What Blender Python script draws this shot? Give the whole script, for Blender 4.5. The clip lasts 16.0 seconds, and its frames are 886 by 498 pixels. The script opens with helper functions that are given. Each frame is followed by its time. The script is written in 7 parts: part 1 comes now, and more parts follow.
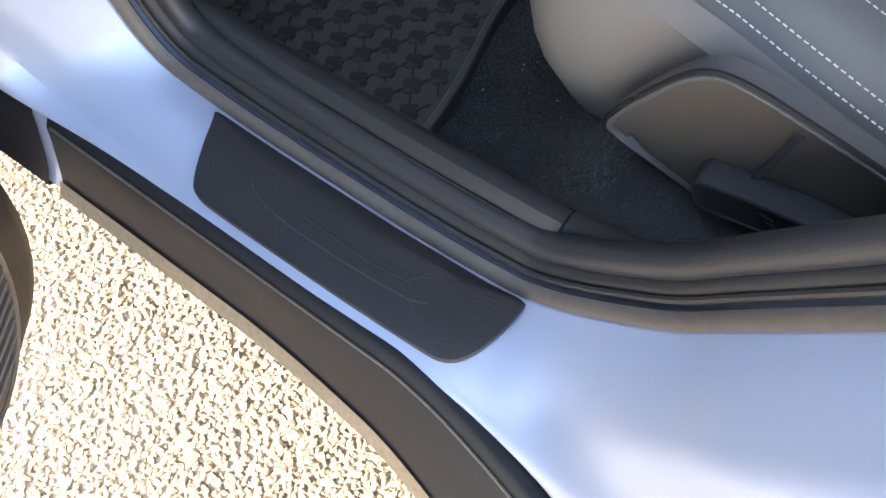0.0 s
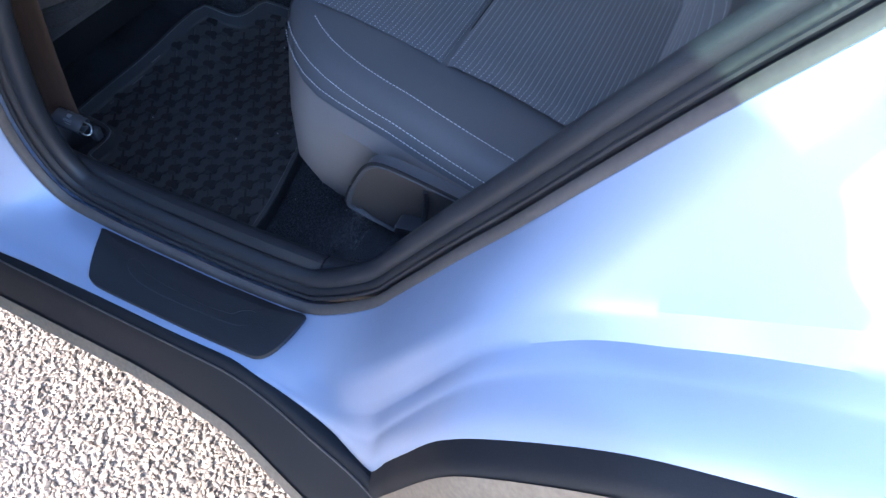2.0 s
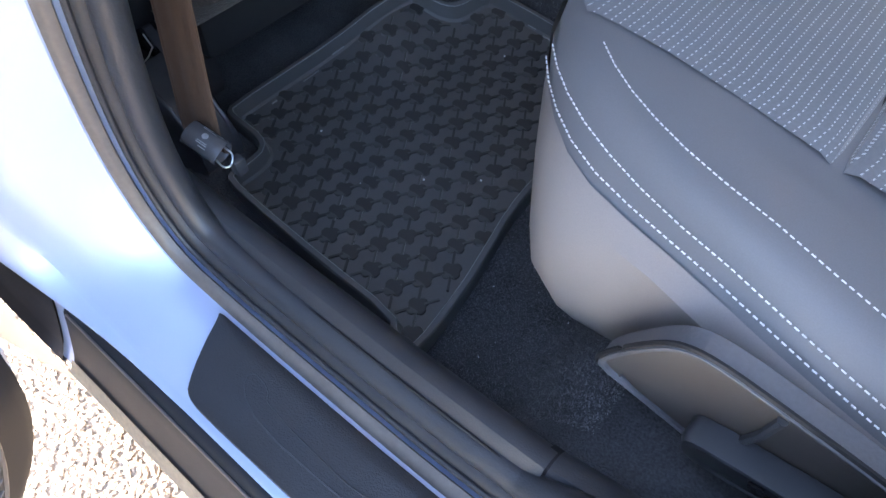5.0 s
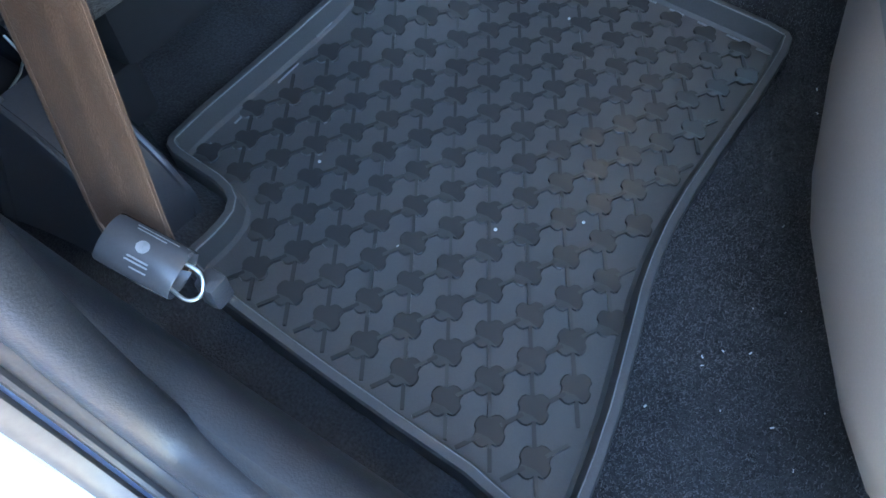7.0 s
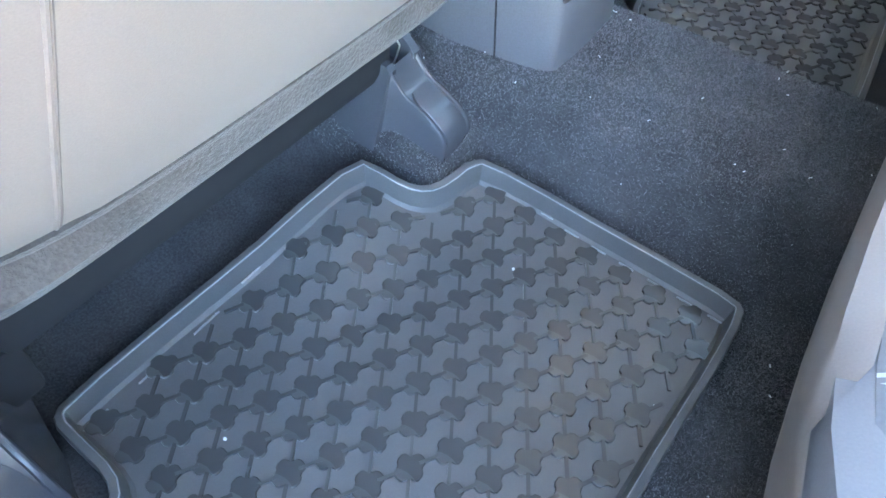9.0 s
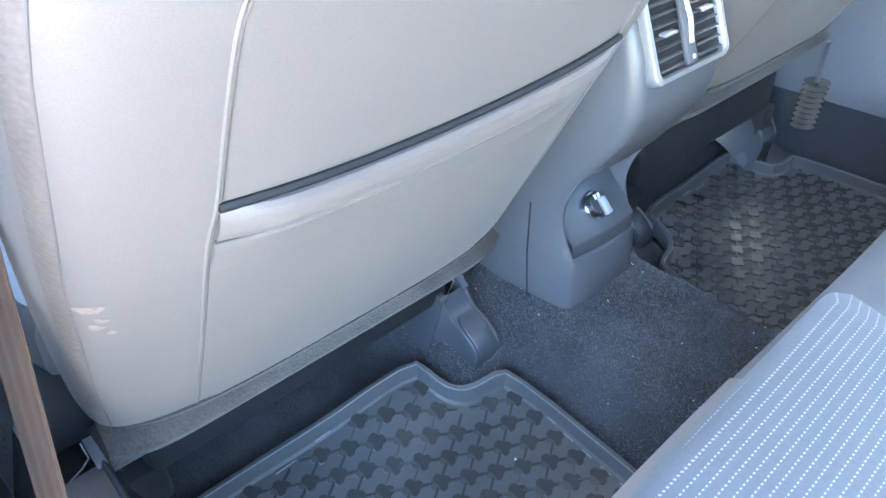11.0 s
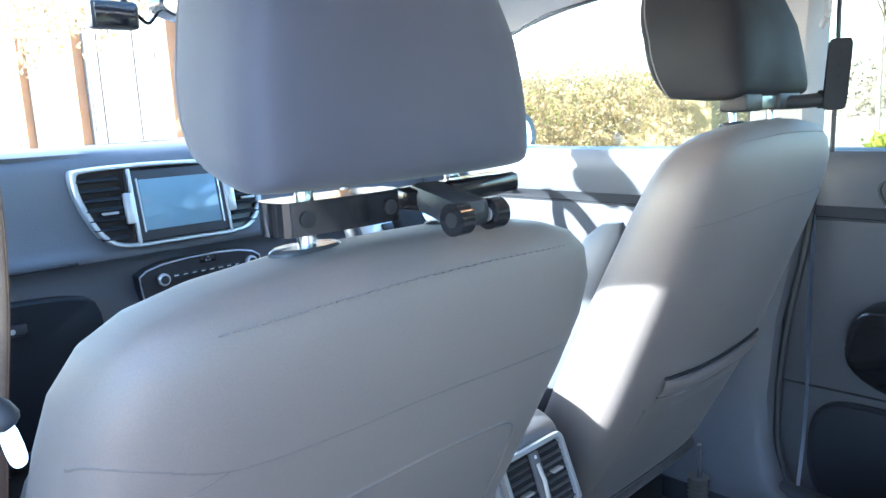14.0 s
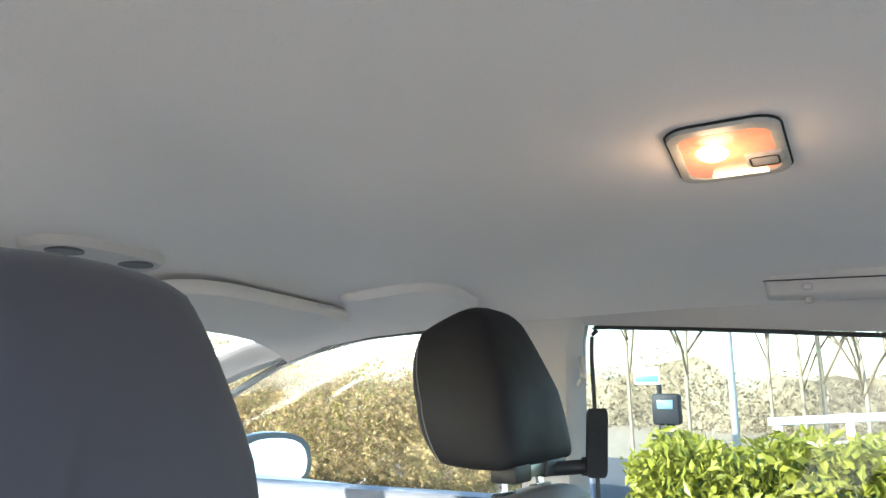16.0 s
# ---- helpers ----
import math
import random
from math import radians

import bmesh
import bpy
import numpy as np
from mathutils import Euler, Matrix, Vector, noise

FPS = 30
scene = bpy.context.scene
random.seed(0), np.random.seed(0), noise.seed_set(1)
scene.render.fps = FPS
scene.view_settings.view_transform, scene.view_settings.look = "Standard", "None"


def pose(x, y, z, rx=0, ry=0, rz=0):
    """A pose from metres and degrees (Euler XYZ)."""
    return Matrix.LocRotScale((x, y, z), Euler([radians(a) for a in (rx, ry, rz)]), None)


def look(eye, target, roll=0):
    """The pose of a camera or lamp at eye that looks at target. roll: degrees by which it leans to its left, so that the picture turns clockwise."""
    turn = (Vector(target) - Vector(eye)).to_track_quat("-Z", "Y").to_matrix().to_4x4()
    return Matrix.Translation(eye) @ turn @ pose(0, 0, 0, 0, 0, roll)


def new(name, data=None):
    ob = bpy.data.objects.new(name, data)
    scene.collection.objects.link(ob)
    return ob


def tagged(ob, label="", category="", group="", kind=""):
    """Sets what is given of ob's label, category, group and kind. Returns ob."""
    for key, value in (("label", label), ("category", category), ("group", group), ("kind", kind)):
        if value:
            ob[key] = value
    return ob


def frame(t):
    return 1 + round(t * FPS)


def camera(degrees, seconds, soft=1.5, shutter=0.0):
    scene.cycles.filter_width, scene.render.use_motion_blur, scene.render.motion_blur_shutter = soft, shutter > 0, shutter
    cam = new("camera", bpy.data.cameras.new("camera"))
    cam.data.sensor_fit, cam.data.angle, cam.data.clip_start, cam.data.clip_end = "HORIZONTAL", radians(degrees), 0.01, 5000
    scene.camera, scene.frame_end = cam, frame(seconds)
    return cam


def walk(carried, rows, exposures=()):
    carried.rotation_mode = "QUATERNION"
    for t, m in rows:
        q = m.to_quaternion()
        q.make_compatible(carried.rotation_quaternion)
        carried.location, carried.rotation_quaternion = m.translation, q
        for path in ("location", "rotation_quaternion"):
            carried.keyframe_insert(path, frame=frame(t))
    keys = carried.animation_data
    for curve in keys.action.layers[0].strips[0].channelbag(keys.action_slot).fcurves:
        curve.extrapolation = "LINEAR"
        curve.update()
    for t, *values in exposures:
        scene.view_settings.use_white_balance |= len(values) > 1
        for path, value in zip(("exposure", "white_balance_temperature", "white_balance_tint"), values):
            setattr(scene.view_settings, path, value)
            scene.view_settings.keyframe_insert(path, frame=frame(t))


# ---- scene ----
cam = camera(62.80, 16.0)
PATH = [
    (0, (0.4851, -0.9276, 0.9000), (0.2376, -0.5471, 0.0090), 1.97),
    (0.5, (0.5190, -0.9793, 0.9453), (0.3098, -0.5453, 0.0690), 4.96),
    (1, (0.5974, -1.0229, 1.0217), (0.3817, -0.5488, 0.1681), 4.52),
    (1.5, (0.6690, -1.0397, 1.0879), (0.4413, -0.5326, 0.2566), 3.01),
    (2, (0.7299, -1.0677, 1.1265), (0.4915, -0.5057, 0.3344), 2.81),
    (2.5, (0.7780, -1.0751, 1.1548), (0.5280, -0.4699, 0.3991), 2.81),
    (3, (0.7129, -1.0247, 1.1354), (0.4269, -0.4163, 0.3951), 2.79),
    (3.5, (0.5978, -0.9394, 1.1028), (0.2457, -0.3686, 0.3611), 2.10),
    (4, (0.5624, -0.8970, 1.0623), (0.1421, -0.3978, 0.3045), 0.37),
    (6.5, (0.2835, -0.7550, 0.7766), (-0.0223, -0.3287, -0.0747), -0.86),
    (7, (0.2340, -0.7109, 0.7614), (-0.0537, -0.2662, -0.0869), -0.17),
    (7.5, (0.2110, -0.6722, 0.7610), (-0.0600, -0.2118, -0.0843), 1.98),
    (8, (0.1977, -0.6281, 0.7707), (-0.0861, -0.1346, -0.0514), 2.96),
    (8.5, (0.1941, -0.5934, 0.7892), (-0.1068, -0.0662, -0.0056), 3.99),
    (9, (0.1936, -0.5749, 0.8047), (-0.1342, -0.0311, 0.0321), 4.14),
    (11.5, (0.4030, -0.6083, 1.0451), (-0.2243, -0.0794, 0.4735), -1.93),
    (12, (0.4403, -0.6174, 1.0793), (-0.2185, -0.0774, 0.5554), -2.37),
    (12.5, (0.4688, -0.6301, 1.1293), (-0.2116, -0.0691, 0.6579), -2.73),
    (13, (0.4940, -0.6382, 1.1718), (-0.1999, -0.0421, 0.7681), -2.70),
    (13.5, (0.5053, -0.6486, 1.2031), (-0.1910, -0.0081, 0.8795), -2.21),
    (14, (0.5091, -0.6428, 1.2325), (-0.1745, 0.0508, 1.0052), -1.65),
    (14.5, (0.5048, -0.6213, 1.2592), (-0.1491, 0.1268, 1.1466), -1.08),
    (15, (0.4993, -0.6020, 1.2773), (-0.1071, 0.1931, 1.2837), -0.62),
    (15.6, (0.4765, -0.5849, 1.3010), (-0.0568, 0.2540, 1.4096), 0.67),
    (16, (0.4866, -0.5746, 1.3113), (0.0206, 0.2936, 1.4821), 1.45),
]
# seconds, stops, kelvin, tint
LOOKS = [
    (0.0, 3.2, 7900, 12), (0.5, 3.05, 7800, 12), (1.5, 2.45, 5750, 12), (2.0, 2.4, 5350, 16), (2.5, 2.0, 5450, 9), (3.0, 1.78, 5550, 7), (3.5, 2.65, 6000, 12), (4.2, 3.65, 6600, 13), (6.3, 3.9, 6400, 22), (7.0, 4.8, 6150, 7), (8.0, 5.95, 6300, 6), (9.0, 6.05, 6450, 8),
    (11.5, 5.25, 5800, 7), (12.3, 4.9, 5750, 7), (13.0, 4.35, 5500, 8), (14.5, 3.4, 5250, 9), (15.2, 3.05, 5600, 10), (16.0, 2.8, 5800, 9),
]
walk(cam, [(t, look(eye, target, roll)) for t, eye, target, roll in PATH], LOOKS)

# ---- light ----
SUN_AZ, SUN_EL = radians(146.5), radians(24.0)   # the way to the sun: from +y turned to the left, above the horizon
TO_SUN = Vector((-math.sin(SUN_AZ) * math.cos(SUN_EL), math.cos(SUN_AZ) * math.cos(SUN_EL), math.sin(SUN_EL)))
world = bpy.data.worlds.new("sky")
scene.world = world
world.use_nodes = True
wn = world.node_tree
sky = wn.nodes.new("ShaderNodeTexSky")
sky.sky_type, sky.sun_disc = "NISHITA", False
sky.sun_elevation, sky.sun_rotation = SUN_EL, math.atan2(TO_SUN.x, TO_SUN.y)
wn.links.new(sky.outputs[0], wn.nodes["Background"].inputs[0])
wn.nodes["Background"].inputs[1].default_value = 0.15
sun = new("sun", bpy.data.lights.new("sun", "SUN"))
sun.data.energy, sun.data.angle, sun.data.color = 4.5, radians(0.6), (1.0, 0.94, 0.84)
sun.matrix_world = look(TO_SUN * 20, (0, 0, 0))


# ---- materials ----
def mk(name, col, rough=0.6, metal=0.0, var=0.18, scale=9.0, fine=160.0, bump=0.15, coat=0.0, sheen=0.0, spec=0.5, island=0.0, depth=0.002):
    m = bpy.data.materials.new(name)
    m.use_nodes = True
    n, l = m.node_tree.nodes, m.node_tree.links
    b = n["Principled BSDF"]
    tc = n.new("ShaderNodeTexCoord")
    a, c = n.new("ShaderNodeTexNoise"), n.new("ShaderNodeTexNoise")
    a.inputs["Scale"].default_value, a.inputs["Detail"].default_value = scale, 5
    c.inputs["Scale"].default_value, c.inputs["Detail"].default_value = fine, 3
    l.new(tc.outputs["Object"], a.inputs["Vector"])
    l.new(tc.outputs["Object"], c.inputs["Vector"])
    add = n.new("ShaderNodeMath")
    add.operation = "ADD"
    l.new(a.outputs["Fac"], add.inputs[0])
    l.new(c.outputs["Fac"], add.inputs[1])
    src = add.outputs[0]
    if island:
        g = n.new("ShaderNodeNewGeometry")
        mx = n.new("ShaderNodeMath")
        mx.operation, mx.inputs[1].default_value = "MULTIPLY_ADD", island
        l.new(g.outputs["Random Per Island"], mx.inputs[0])
        l.new(src, mx.inputs[2])
        src = mx.outputs[0]
    mr = n.new("ShaderNodeMapRange")
    mr.inputs[1].default_value, mr.inputs[2].default_value = 0.55, 1.45 + island
    mr.inputs[3].default_value, mr.inputs[4].default_value = 1 - var, 1 + var
    l.new(src, mr.inputs[0])
    mul = n.new("ShaderNodeVectorMath")
    mul.operation, mul.inputs[0].default_value = "MULTIPLY", col
    l.new(mr.outputs[0], mul.inputs[1])
    l.new(mul.outputs[0], b.inputs["Base Color"])
    b.inputs["Metallic"].default_value = metal
    rr = n.new("ShaderNodeMapRange")
    rr.inputs[1].default_value, rr.inputs[2].default_value = 0.3, 0.7
    rr.inputs[3].default_value, rr.inputs[4].default_value = max(0.02, rough - min(0.08, rough * 0.14)), min(1, rough + min(0.08, rough * 0.14))
    l.new(a.outputs["Fac"], rr.inputs[0])
    l.new(rr.outputs[0], b.inputs["Roughness"])
    b.inputs["Coat Weight"].default_value = coat
    b.inputs["Coat Roughness"].default_value = 0.04
    b.inputs["Sheen Weight"].default_value = sheen
    b.inputs["Specular IOR Level"].default_value = spec
    if bump:
        bp = n.new("ShaderNodeBump")
        bp.inputs["Strength"].default_value, bp.inputs["Distance"].default_value = bump, depth
        l.new(c.outputs["Fac"], bp.inputs["Height"])
        l.new(bp.outputs[0], b.inputs["Normal"])
    return m


def dotted(name, base, dot, px, py, thick=0.32, dash=0.6, rough=0.75):
    """Woven cloth with rows of short stitches."""
    m = mk(name, base, rough, sheen=0.3, fine=420, bump=0.3)
    n, l = m.node_tree.nodes, m.node_tree.links
    b = n["Principled BSDF"]
    sep = n.new("ShaderNodeSeparateXYZ")
    l.new(n["Texture Coordinate"].outputs["Object"], sep.inputs[0])

    def band(sock, pitch, width):
        d = n.new("ShaderNodeMath"); d.operation, d.inputs[1].default_value = "DIVIDE", pitch
        f = n.new("ShaderNodeMath"); f.operation = "FRACT"
        s = n.new("ShaderNodeMath"); s.operation, s.inputs[1].default_value = "LESS_THAN", width
        l.new(sock, d.inputs[0]); l.new(d.outputs[0], f.inputs[0]); l.new(f.outputs[0], s.inputs[0])
        return s.outputs[0], f.outputs[0]
    # rows step along x on the flat and along z on the front roll
    row = n.new("ShaderNodeMath"); row.operation = "SUBTRACT"
    l.new(sep.outputs[0], row.inputs[0]); l.new(sep.outputs[2], row.inputs[1])
    a, fa = band(row.outputs[0], px, thick)
    c, _ = band(sep.outputs[1], py, dash)
    mm = n.new("ShaderNodeMath"); mm.operation = "MULTIPLY"
    l.new(a, mm.inputs[0]); l.new(c, mm.inputs[1])
    old = b.inputs["Base Color"].links[0].from_socket
    mix = n.new("ShaderNodeMix"); mix.data_type = "RGBA"
    l.new(mm.outputs[0], mix.inputs[0]); l.new(old, mix.inputs[6])
    mix.inputs[7].default_value = (*dot, 1)
    l.new(mix.outputs[2], b.inputs["Base Color"])
    wv = n.new("ShaderNodeMath"); wv.operation = "PINGPONG"; wv.inputs[1].default_value = 0.5
    l.new(fa, wv.inputs[0])
    bp = n.new("ShaderNodeBump"); bp.inputs["Strength"].default_value, bp.inputs["Distance"].default_value = 0.3, 0.001
    l.new(wv.outputs[0], bp.inputs["Height"]); l.new(bp.outputs[0], b.inputs["Normal"])
    return m


def glass(name, tint, gloss=0.06):
    m = bpy.data.materials.new(name)
    m.use_nodes = True
    n, l = m.node_tree.nodes, m.node_tree.links
    n.remove(n["Principled BSDF"])
    t, g, mix = n.new("ShaderNodeBsdfTransparent"), n.new("ShaderNodeBsdfGlossy"), n.new("ShaderNodeMixShader")
    lw, pw, fr = n.new("ShaderNodeLayerWeight"), n.new("ShaderNodeMath"), n.new("ShaderNodeMath")
    pw.operation, pw.inputs[1].default_value = "POWER", 5.0
    fr.operation, fr.inputs[1].default_value, fr.inputs[2].default_value = "MULTIPLY_ADD", 0.9, gloss
    lw.inputs[0].default_value = 0.5
    l.new(lw.outputs["Facing"], pw.inputs[0]); l.new(pw.outputs[0], fr.inputs[0])
    t.inputs[0].default_value = (*tint, 1)
    g.inputs["Roughness"].default_value = 0.01
    l.new(fr.outputs[0], mix.inputs[0]); l.new(t.outputs[0], mix.inputs[1]); l.new(g.outputs[0], mix.inputs[2])
    l.new(mix.outputs[0], n["Material Output"].inputs[0])
    return m


def glow(name, col, power):
    m = mk(name, col, 0.3)
    b = m.node_tree.nodes["Principled BSDF"]
    b.inputs["Emission Color"].default_value, b.inputs["Emission Strength"].default_value = (*col, 1), power
    return m


PAINT = mk("silver_paint", (0.41, 0.495, 0.69), 0.42, 0.22, 0.05, 4, 1400, 0.008, coat=0.6)
PAINT.node_tree.nodes["Principled BSDF"].inputs["Coat Roughness"].default_value = 0.16
CLAD = mk("black_cladding", (0.017, 0.019, 0.024), 0.6, 0, 0.2, 6, 900, 0.08, spec=0.3)
SCUFF = mk("scuff_plastic", (0.022, 0.023, 0.027), 0.42, 0, 0.2, 10, 700, 0.3)
GRAIN = mk("grained_trim", (0.034, 0.036, 0.042), 0.45, 0, 0.15, 8, 700, 0.16)
TRIM = mk("grey_trim", (0.105, 0.108, 0.12), 0.48, 0, 0.12, 5, 380, 0.2)
RUBBER = mk("rubber_seal", (0.03, 0.03, 0.033), 0.5, 0, 0.2, 20, 300, 0.15)
SEALGREY = mk("worn_seal_lip", (0.13, 0.112, 0.10), 0.45, 0, 0.2, 14, 200, 0.1)
CARPET = mk("carpet", (0.045, 0.047, 0.052), 0.95, 0, 0.8, 14, 520, 0.6, sheen=0.12, spec=0.1, depth=0.003)
RAIL = mk("glossy_rail_plastic", (0.060, 0.063, 0.072), 0.25, 0, 0.10, 9, 700, 0.03)
PANELP = mk("seat_panel_plastic", (0.088, 0.080, 0.075), 0.40, 0, 0.12, 12, 900, 0.12)
LEVERP = mk("lever_plastic", (0.046, 0.050, 0.058), 0.36, 0, 0.1, 12, 900, 0.04)
CONSOLE = mk("console_plastic", (0.100, 0.101, 0.112), 0.34, 0, 0.18, 7, 700, 0.05)
PILE = mk("carpet_pile", (0.105, 0.108, 0.115), 0.95, 0, 0.75, 14, 300, 0, sheen=0.2, spec=0.1, island=2.2)
FELT = mk("seat_felt", (0.062, 0.055, 0.053), 0.95, 0, 0.45, 25, 400, 0.8, sheen=0.12, spec=0.1)
MAT = mk("mat_rubber", (0.082, 0.084, 0.086), 0.48, 0, 0.22, 6, 900, 0.05, spec=0.45)
MATNODE = mk("mat_rubber_node", (0.048, 0.049, 0.050), 0.27, 0, 0.0, 6, 900, 0, spec=0.5)
BACK = mk("seat_back_vinyl", (0.154, 0.131, 0.121), 0.5, 0, 0.16, 3.5, 1100, 0.035, sheen=0.08)
BOLSTER = mk("bolster_leather", (0.12, 0.125, 0.136), 0.48, 0, 0.10, 5, 1100, 0.05)
SIDE = mk("seat_side_vinyl", (0.205, 0.188, 0.184), 0.5, 0, 0.10, 5, 1100, 0.04)
CLOTH = dotted("ribbed_cloth", (0.108, 0.118, 0.134), (0.36, 0.39, 0.42), 0.0066, 0.0038, 0.15, 0.45)
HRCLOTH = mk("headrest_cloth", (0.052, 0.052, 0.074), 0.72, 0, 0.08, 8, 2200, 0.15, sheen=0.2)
# darker copy of the headrest cloth, with the driver's side shade in its colour
HRSHADED = mk("headrest_shaded", (0.016, 0.016, 0.020), 0.68, 0, 0.1, 8, 1400, 0.06, spec=0.3)
THREAD = mk("white_thread", (0.62, 0.63, 0.66), 0.6, 0, 0.1, 30, 200, 0)
DTHREAD = mk("grey_thread", (0.125, 0.110, 0.105), 0.6, 0, 0.1, 30, 200, 0)
SEAM = mk("seam_piping", (0.19, 0.172, 0.166), 0.55, 0, 0.1, 30, 300, 0.1)
DARKSEAM = mk("dark_seam", (0.012, 0.012, 0.014), 0.7, 0, 0.1, 30, 300, 0)
BELT = mk("belt_webbing", (0.098, 0.055, 0.034), 0.55, 0, 0.2, 12, 900, 0.3, sheen=0.05)
CHROME = mk("chrome", (0.75, 0.76, 0.78), 0.12, 1.0, 0.05, 12, 100, 0)
SATIN = mk("satin_silver", (0.56, 0.57, 0.585), 0.36, 0.75, 0.06, 12, 400, 0.03)
STEEL = mk("zinc_steel", (0.55, 0.58, 0.55), 0.35, 1.0, 0.15, 25, 300, 0.1)
GLOSS = mk("gloss_black", (0.012, 0.012, 0.014), 0.12, 0, 0.1, 10, 100, 0)
DARK = mk("dark_gap", (0.012, 0.012, 0.014), 0.8, 0, 0.1, 10, 100, 0)
HEADLINER = mk("headliner_cloth", (0.78, 0.745, 0.72), 0.95, 0, 0.05, 3, 700, 0.25, sheen=0.2, spec=0.1)
PILLAR = mk("pillar_trim", (0.60, 0.575, 0.56), 0.7, 0, 0.05, 4, 600, 0.2)
# blue base colour stands in for the sky reflected in the glass
SCREEN = mk("sky_painted_glass", (0.17, 0.26, 0.32), 0.14, 0, 0.05, 3, 50, 0)
PRINTG = mk("worn_print", (0.24, 0.25, 0.27), 0.5, 0, 0.3, 60, 400, 0)
LABEL = mk("printed_white", (0.7, 0.72, 0.75), 0.5, 0, 0.05, 10, 100, 0)
RED = mk("red_release", (0.6, 0.03, 0.02), 0.35, 0, 0.1, 20, 100, 0)
YELLOW = mk("yellow_label", (0.75, 0.55, 0.03), 0.5, 0, 0.05, 20, 100, 0)
GLASS = glass("window_glass", (0.80, 0.85, 0.83))
TINTED = glass("tinted_glass", (0.44, 0.50, 0.465))
PRIVACY = glass("privacy_glass", (0.40, 0.50, 0.43))
ALLOY = mk("satin_handle", (0.45, 0.46, 0.48), 0.35, 0.8, 0.06, 12, 400, 0.05)
LENS = glow("warm_lamp_lens", (1.0, 0.36, 0.18), 0.085)
BULB = glow("warm_bulb", (1.0, 0.72, 0.38), 1.2)


# ---- builders ----
ROOTS = {}
# the cabin's own axes: its floor pitches a little against the sill
CABIN = Matrix(((0.99907, 0.01603, -0.04003, 0.0129), (-0.01516, 0.99965, 0.02186, -0.00825), (0.04036, -0.02123, 0.99896, -0.00373), (0, 0, 0, 1)))
AXES = [None]


def thing(name, base, label, category, group="", kind=""):
    ob = new(name)
    ob.empty_display_size = 0.05
    ob.location = base
    ROOTS[ob] = Vector(base)
    return tagged(ob, label, category, group, kind)


def part(name, bm, mat, parent=None, label="", smooth=True, crease=38):
    """Links a bmesh in world metres as one mesh under a thing or part."""
    me = bpy.data.meshes.new(name)
    bmesh.ops.recalc_face_normals(bm, faces=bm.faces)
    base = ROOTS.get(parent, Vector((0, 0, 0)))
    if AXES[0] is not None:
        bmesh.ops.transform(bm, matrix=AXES[0], verts=bm.verts)
    if base.length:
        bmesh.ops.translate(bm, verts=bm.verts, vec=-base)
    bm.to_mesh(me)
    bm.free()
    me.materials.append(mat)
    if smooth:
        me.polygons.foreach_set("use_smooth", [True] * len(me.polygons))
        me.set_sharp_from_angle(angle=radians(crease))
    ob = new(name, me)
    if parent:
        ob.parent = parent
        ROOTS[ob] = base
    return tagged(ob, label)


def structure(name, bm, mat, label, category, smooth=True):
    return tagged(part(name, bm, mat, None, label, smooth), label, category, kind="structure")


def grid(bm, rows, close=False):
    """Faces between rows of points of equal length."""
    vs = [[bm.verts.new(p) for p in r] for r in rows]
    for a, b in zip(vs, vs[1:]):
        n = len(a)
        for i in range(n if close else n - 1):
            j = (i + 1) % n
            bm.faces.new((a[i], a[j], b[j], b[i]))
    return vs


def loft(bm, rings, cap0=True, cap1=True):
    vs = grid(bm, rings, True)
    if cap0:
        bm.faces.new(list(reversed(vs[0])))
    if cap1:
        bm.faces.new(vs[-1])
    return vs


def ease(v):
    v = min(max(v, 0.0), 1.0)
    return v * v * (3 - 2 * v)


def chaikin(pts, n=2, closed=True):
    pts = [Vector(p) for p in pts]
    for _ in range(n):
        out = []
        m = len(pts)
        for i in range(m if closed else m - 1):
            a, b = pts[i], pts[(i + 1) % m]
            out += [a * 0.75 + b * 0.25, a * 0.25 + b * 0.75]
        if not closed:
            out = [pts[0]] + out + [pts[-1]]
        pts = out
    return pts


def spline(pts, n=6):
    """Points of a smooth curve through the given ones."""
    P = [Vector(p) for p in pts]
    P = [P[0] * 2 - P[1]] + P + [P[-1] * 2 - P[-2]]
    out = []
    for i in range(1, len(P) - 2):
        a, b, c, d = P[i - 1:i + 3]
        for k in range(n):
            t = k / n
            out.append(0.5 * ((2 * b) + (c - a) * t + (2 * a - 5 * b + 4 * c - d) * t * t + (3 * b - a - 3 * c + d) * t ** 3))
    return out + [P[-2]]


def tube(bm, pts, r, n=8, closed=False, flat=1.0, up=None):
    """A round or flattened bar along a line of points."""
    pts = [Vector(p) for p in pts]
    m = len(pts)
    rings = []
    for i, p in enumerate(pts):
        d = (pts[(i + 1) % m] - pts[i - 1]) if closed else (pts[min(i + 1, m - 1)] - pts[max(i - 1, 0)])
        d.normalize()
        u = Vector(up) if up else (Vector((0, 0, 1)) if abs(d.z) < 0.9 else Vector((1, 0, 0)))
        s = d.cross(u).normalized()
        u = s.cross(d).normalized()
        rings.append([p + s * math.cos(2 * math.pi * k / n) * r + u * math.sin(2 * math.pi * k / n) * r * flat for k in range(n)])
    if closed:
        rings.append(rings[0])
        vs = [[bm.verts.new(q) for q in ring] for ring in rings[:-1]]
        vs.append(vs[0])
        for a, b in zip(vs, vs[1:]):
            for i in range(n):
                bm.faces.new((a[i], a[(i + 1) % n], b[(i + 1) % n], b[i]))
    else:
        loft(bm, rings)
    return bm


